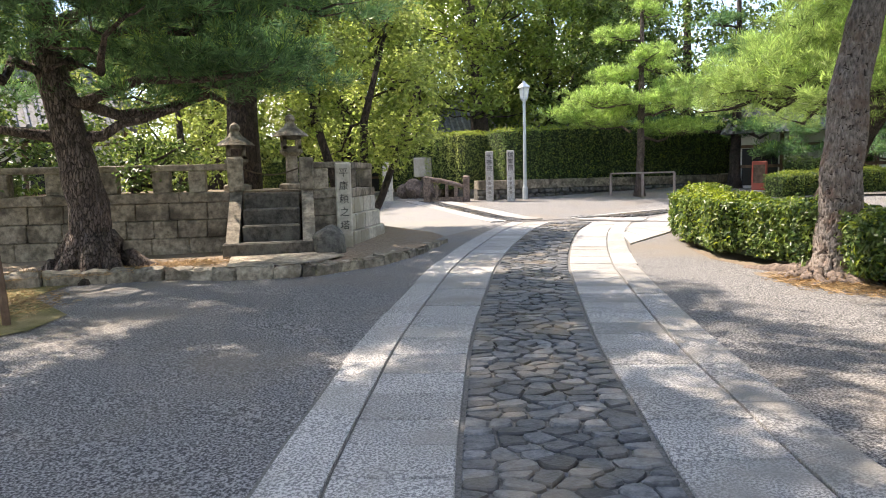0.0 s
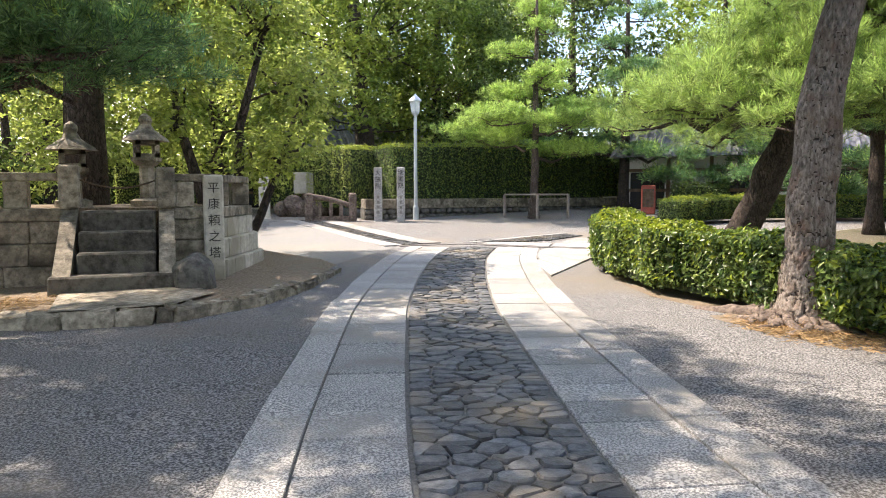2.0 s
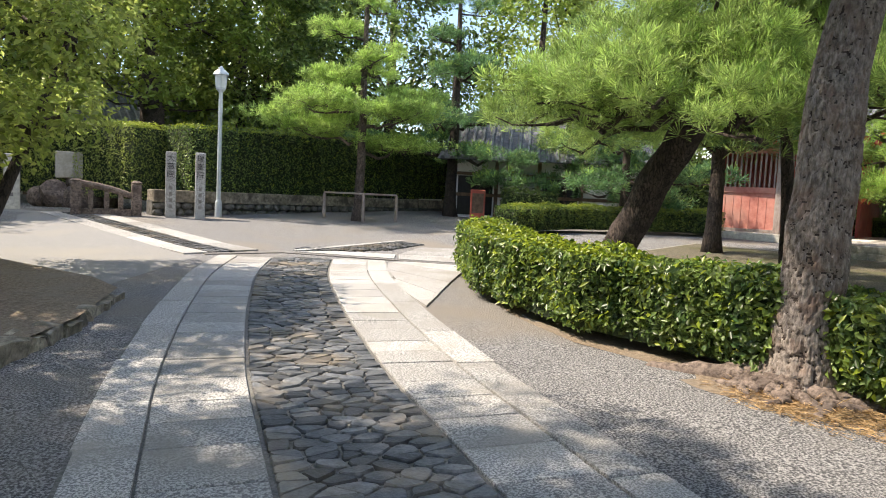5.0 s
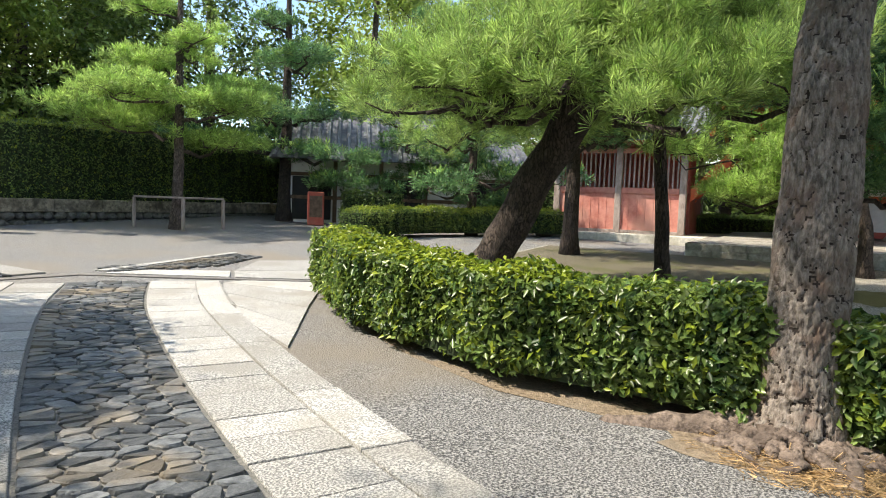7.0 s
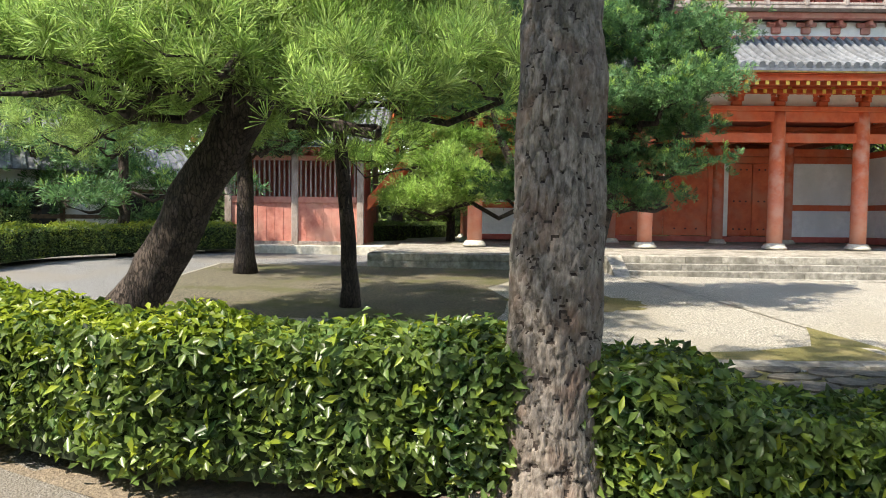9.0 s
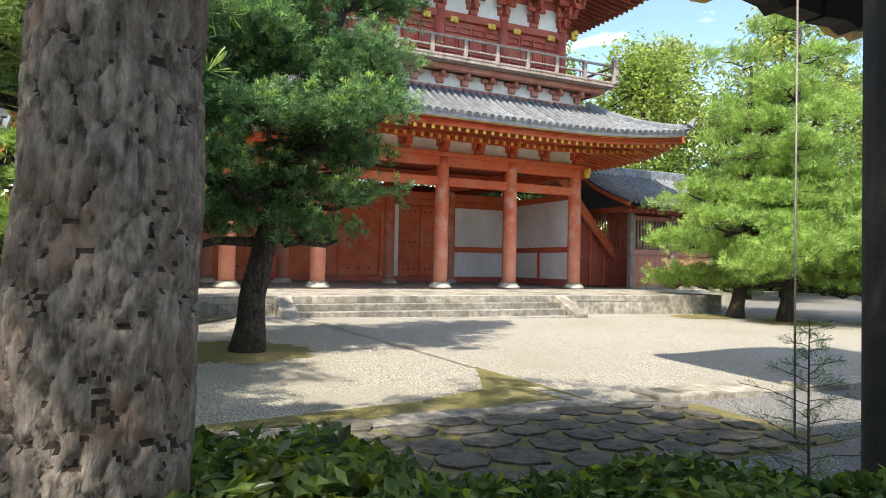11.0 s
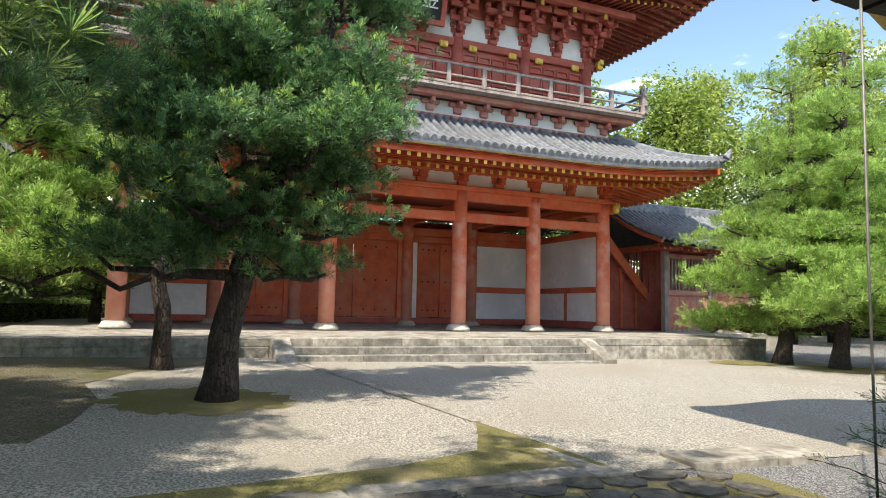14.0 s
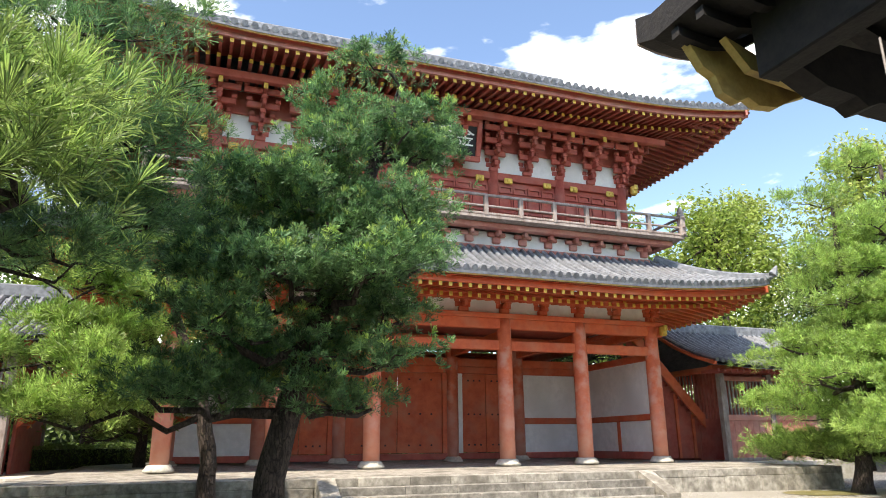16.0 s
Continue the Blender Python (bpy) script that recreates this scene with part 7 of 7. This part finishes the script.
sheet("hedge_soil", [(12.9, 15.9), (10.75, 13.6), (9.75, 12.2), (9.15, 11.0), (8.95, 9.6), (8.85, 8.2), (8.5, 6.8), (8.0, 5.4), (8.6, 5.2), (9.2, 6.8), (9.55, 8.2), (9.7, 9.6), (9.9, 11.0), (10.4, 12.2), (11.4, 13.7), (13.4, 15.5)], 0.005, M["soil"], "strip of bare brown earth along the hedge", "earth")



def litter(outline, n, seed, lift, label):
    """Dry needles strewn over a patch of ground."""
    g = np.random.default_rng(seed)
    cx, cy, rx, ry = outline
    a, r = g.uniform(0, 6.283, n), np.sqrt(g.random(n)) * (0.55 + 0.45 * g.random(n))
    xy = np.stack([cx + np.cos(a) * r * rx, cy + np.sin(a) * r * ry], 1)
    c = np.array([(x, y, ground_z(x, y) + lift) for x, y in xy])
    ob = needles("dry_needles", c, np.concatenate([g.normal(0, 1, (n, 2)), np.full((n, 1), 0.06)], 1), 0.13, 0.006, 3, M["litter"], None, seed, 0.12)
    tagged(ob, label, "needles", kind="stuff")


litter((8.75, 8.15, 0.75, 1.15), 1500, 3, 0.025, "reddish dry pine needles among the bared roots")
litter((-0.6, 14.6, 2.6, 0.75), 2600, 4, 0.17, "reddish dry pine needles on the earth under the old pine")
litter((-2.4, 12.6, 1.6, 1.8), 2000, 5, 0.035, "dry pine needles strewn over the mossy bank")

# ---- the crossing ----
cross = thing("crossing_paving", (12.0, 19.0, ground_z(12, 19)), "pale granite paving where the ways cross, with a drain", "path", kind="structure")
CO = Vector((12.0, 19.0, ground_z(12, 19)))


def plate(name, outline, lift, material, thick=0.05):
    bm = bmesh.new()
    prism(bm, [(x - CO.x, y - CO.y) for x, y in outline], lambda x, y: ground_z(x + CO.x, y + CO.y) - CO.z - thick, lambda x, y: ground_z(x + CO.x, y + CO.y) - CO.z + lift)
    return part(name, bm, material, cross)


for o in ([(9.3, 13.5), (10.2, 14.08), (10.75, 15.6), (10.35, 15.3)], [(10.22, 14.1), (11.3, 14.8), (11.5, 16.6), (10.77, 15.62)], [(11.32, 14.82), (12.5, 15.55), (12.3, 17.4), (11.52, 16.62)],
          [(12.52, 15.56), (13.5, 16.2), (12.75, 17.35), (12.32, 17.4)], [(10.8, 15.7), (12.28, 17.45), (12.0, 18.4), (11.5, 18.3)]):
    plate("paving_slab", o, 0.03, M["granite"])
for o in ([(13.95, 16.2), (15.2, 16.85), (13.6, 18.4), (12.95, 17.75)], [(15.22, 16.87), (16.7, 17.6), (15.2, 19.2), (13.62, 18.42)], [(12.9, 17.85), (13.55, 18.45), (12.6, 19.6), (11.75, 19.75)]):
    plate("paving_slab", o, 0.03, M["granite"])
plate("drain_cover", [(9.7, 20.25), (11.35, 19.85), (13.75, 16.05), (13.9, 16.15), (11.5, 20.05), (9.75, 20.45)], 0.022, M["steel"])
plate("edging_slab", [(12.0, 20.0), (16.0, 20.6), (16.0, 20.75), (11.9, 20.2)], 0.03, M["granite"])
for k in range(6):
    y0, y1 = 20.5 + k * 1.6, 22.08 + k * 1.6
    for x0, x1 in ((9.35, 9.9), (10.55, 11.15)):
        plate("edging_slab", [(x0 + 0.06 * k, y0), (x1 + 0.06 * k, y0), (x1 + 0.06 * k + 0.06, y1), (x0 + 0.06 * k + 0.06, y1)], 0.03, M["granite"])
bm = bmesh.new()
g = random.Random(6)
def flat_cobble(x, y, r):
    ring = [(x + math.cos(a) * r * g.uniform(0.8, 1.1) - CO.x, y + math.sin(a) * r * g.uniform(0.8, 1.1) - CO.y) for a in np.linspace(0, 6.283, 7)[:-1]]
    z = ground_z(x, y) - CO.z
    prism(bm, ring, z - 0.02, z + 0.03 + g.uniform(0, 0.012))
for k in range(60):
    for j in range(4):
        flat_cobble(9.98 + j * 0.165 + k * 0.006, 20.5 + k * 0.16, 0.085)
for k in range(22):
    for j in range(12):
        x, y = 12.2 + k * 0.17, 18.9 + j * 0.15 + k * 0.04
        if y > 19.75 - (x - 12.2) * 0.25 and y < 20.5:
            flat_cobble(x, y, 0.085)
tagged(part("cobbles", bm, M["cobble_i"], cross, "flat grey cobbles"), kind="stuff")
sheet("lane", [(6.3, 17.2), (9.4, 20.0), (9.3, 20.5), (9.8, 30.0), (9.0, 36.0), (2.0, 36.0), (5.6, 22.5)], 0.006, M["asphalt"], "worn pale asphalt of the lane", "road")
for k, (x, y, w) in enumerate(((12.9, 15.15, 0.8), (13.3, 15.5, 0.7), (12.4, 14.7, 0.7))):
    boulder("step_stone", (x, y, ground_z(x, y) + 0.02), (w * 0.55, 0.28, 0.13), M["oldstone"], "low rough stone step at the hedge's end", k + 20, "stone")


# ---- the paving, piece by piece ----
paving = thing("paved_way", (3.0, 6.0, ground_z(3.0, 6.0)), "curving way of granite slabs with a strip of dark cobbles", "path", kind="structure")
O = Vector((3.0, 6.0, ground_z(3.0, 6.0)))


def band(s0, s1, o0, o1, lift, step=0.25):
    """Rows of points over a stretch of the way."""
    n = max(2, int((s1 - s0) / step) + 1)
    out = []
    for s in np.linspace(s0, s1, n):
        out.append([Vector((*on_way(s, o), ground_z(*on_way(s, o)) + lift)) - O for o in (o0, o1)])
    return out


def slab(bm, s0, s1, o0, o1, top, thick, gap, rng, chips=True):
    """One dressed slab between two places along the way."""
    rows = band(s0 + gap, s1 - gap, o0 + gap, o1 - gap, top, 0.4)
    jz = rng.uniform(-0.004, 0.004)
    left = [r[0] + Vector((0, 0, jz)) for r in rows]
    right = [r[1] + Vector((0, 0, jz)) for r in rows]
    ring = left + right[::-1]
    c = sum(ring, Vector()) / len(ring)
    up = [bm.verts.new(p + (c - p).normalized() * 0.008) for p in ring]
    mid = [bm.verts.new(p - Vector((0, 0, 0.008))) for p in ring]
    low = [bm.verts.new(p - Vector((0, 0, thick))) for p in ring]
    n = len(ring)
    k = len(rows)
    for i in range(k - 1):
        bm.faces.new((up[i], up[n - 1 - i], up[n - 2 - i], up[i + 1]))
    for a, b in ((up, mid), (mid, low)):
        for i in range(n):
            bm.faces.new((a[i], a[(i + 1) % n], b[(i + 1) % n], b[i]))


bm = bmesh.new()
prev = None
for l, r in band(0, WAY_LEN - 0.05, -1.76, 1.76, 0.012, 0.3):
    q = (bm.verts.new(l), bm.verts.new(r))
    if prev:
        bm.faces.new((prev[0], prev[1], q[1], q[0]))
    prev = q
part("bedding", bm, M["mortar"], paving, "dark mortar bed")
prng = random.Random(9)
for side in (-1, 1):
    s = 0.0
    while s < WAY_LEN - 0.3:
        w = min(prng.uniform(0.42, 0.66), WAY_LEN - s)
        bm = bmesh.new()
        a, b = sorted((side * 0.62, side * 1.34))
        slab(bm, s, s + w, a, b, 0.035, 0.05, 0.007, prng)
        part("paving_slab", bm, M["granite"], paving)
        s += w
    s = -0.0
    while s < WAY_LEN - 0.3:
        w = min(prng.uniform(1.3, 2.3), WAY_LEN - s)
        bm = bmesh.new()
        a, b = sorted((side * 1.345, side * (1.74 + prng.uniform(-0.015, 0.015))))
        slab(bm, s, s + w, a, b, 0.04, 0.07, 0.006, prng)
        part("edging_slab", bm, M["granite"], paving)
        s += w


def clip_cell(cell, mx, my, nx, ny):
    """The part of a cell on the near side of a line through (mx, my) with normal (nx, ny)."""
    out = []
    for (ax, ay), (bx, by) in zip(cell, cell[1:] + cell[:1]):
        da, db = (ax - mx) * nx + (ay - my) * ny, (bx - mx) * nx + (by - my) * ny
        if da <= 0:
            out.append((ax, ay))
        if da * db < 0:
            t = da / (da - db)
            out.append((ax + (bx - ax) * t, ay + (by - ay) * t))
    return out


def add_cobble(bm, cell, rng):
    """A flat broken stone with worn edges, set in the bed."""
    s, o = (sum(q[i] for q in cell) / len(cell) for i in (0, 1))
    ring = []
    for p, q in zip(cell, cell[1:] + cell[:1]):
        ln = math.dist(p, q)
        if ln < 0.02:
            ring.append(((p[0] + q[0]) / 2, (p[1] + q[1]) / 2))
        else:
            f = min(0.3, 0.022 / ln)
            ring += [(p[0] + (q[0] - p[0]) * f, p[1] + (q[1] - p[1]) * f), (q[0] + (p[0] - q[0]) * f, q[1] + (p[1] - q[1]) * f)]
    size = max(min(math.dist(q, (s, o)) for q in ring), 0.03)
    h = rng.uniform(0.028, 0.044)
    tilt = (rng.uniform(-0.07, 0.07), rng.uniform(-0.07, 0.07))
    def at(q, inset, z):
        f = 1 - inset / max(math.dist(q, (s, o)), size)
        x, y = on_way(s + (q[0] - s) * f, o + (q[1] - o) * f)
        return Vector((x, y, ground_z(x, y) + z)) - O
    low = [bm.verts.new(at(q, 0.010, 0.004)) for q in ring]
    mid = [bm.verts.new(at(q, 0.012, h * 0.72)) for q in ring]
    top = [bm.verts.new(at(q, 0.021, h + tilt[0] * (q[0] - s) + tilt[1] * (q[1] - o))) for q in ring]
    n = len(ring)
    for a, b in ((low, mid), (mid, top)):
        for i in range(n):
            bm.faces.new((a[i], a[(i + 1) % n], b[(i + 1) % n], b[i]))
    bm.faces.new(top)


crng = random.Random(17)
seeds = []
row = 0
while row * 0.125 < WAY_LEN - 0.15:
    n = 6 if row % 2 else 5
    seeds += [(row * 0.125 + crng.uniform(-0.05, 0.05), -0.6 + 1.2 * (k + 0.5) / n + crng.uniform(-0.075, 0.075)) for k in range(n)]
    row += 1
cells = []
for a, (s, o) in enumerate(seeds):
    cell = [(s - 0.3, -0.6), (s + 0.3, -0.6), (s + 0.3, 0.6), (s - 0.3, 0.6)]
    for s2, o2 in seeds[max(0, a - 24):a + 25]:
        if (s2, o2) != (s, o) and abs(s2 - s) < 0.6:
            cell = clip_cell(cell, (s + s2) / 2, (o + o2) / 2, s2 - s, (o2 - o) * 0.5)
    if len(cell) > 2:
        cells.append((s, cell))
S0 = 12.6
cells.sort(key=lambda q: abs(q[0] - S0))
for s, cell in cells[:300]:
    bm = bmesh.new()
    add_cobble(bm, cell, crng)
    part("cobble", bm, M["cobble"], paving, smooth=False)
bm = bmesh.new()
for s, cell in cells[300:]:
    add_cobble(bm, cell, crng)
rest = part("cobbles", bm, M["cobble_i"], paving, "dark flat cobbles")
tagged(rest, kind="stuff")
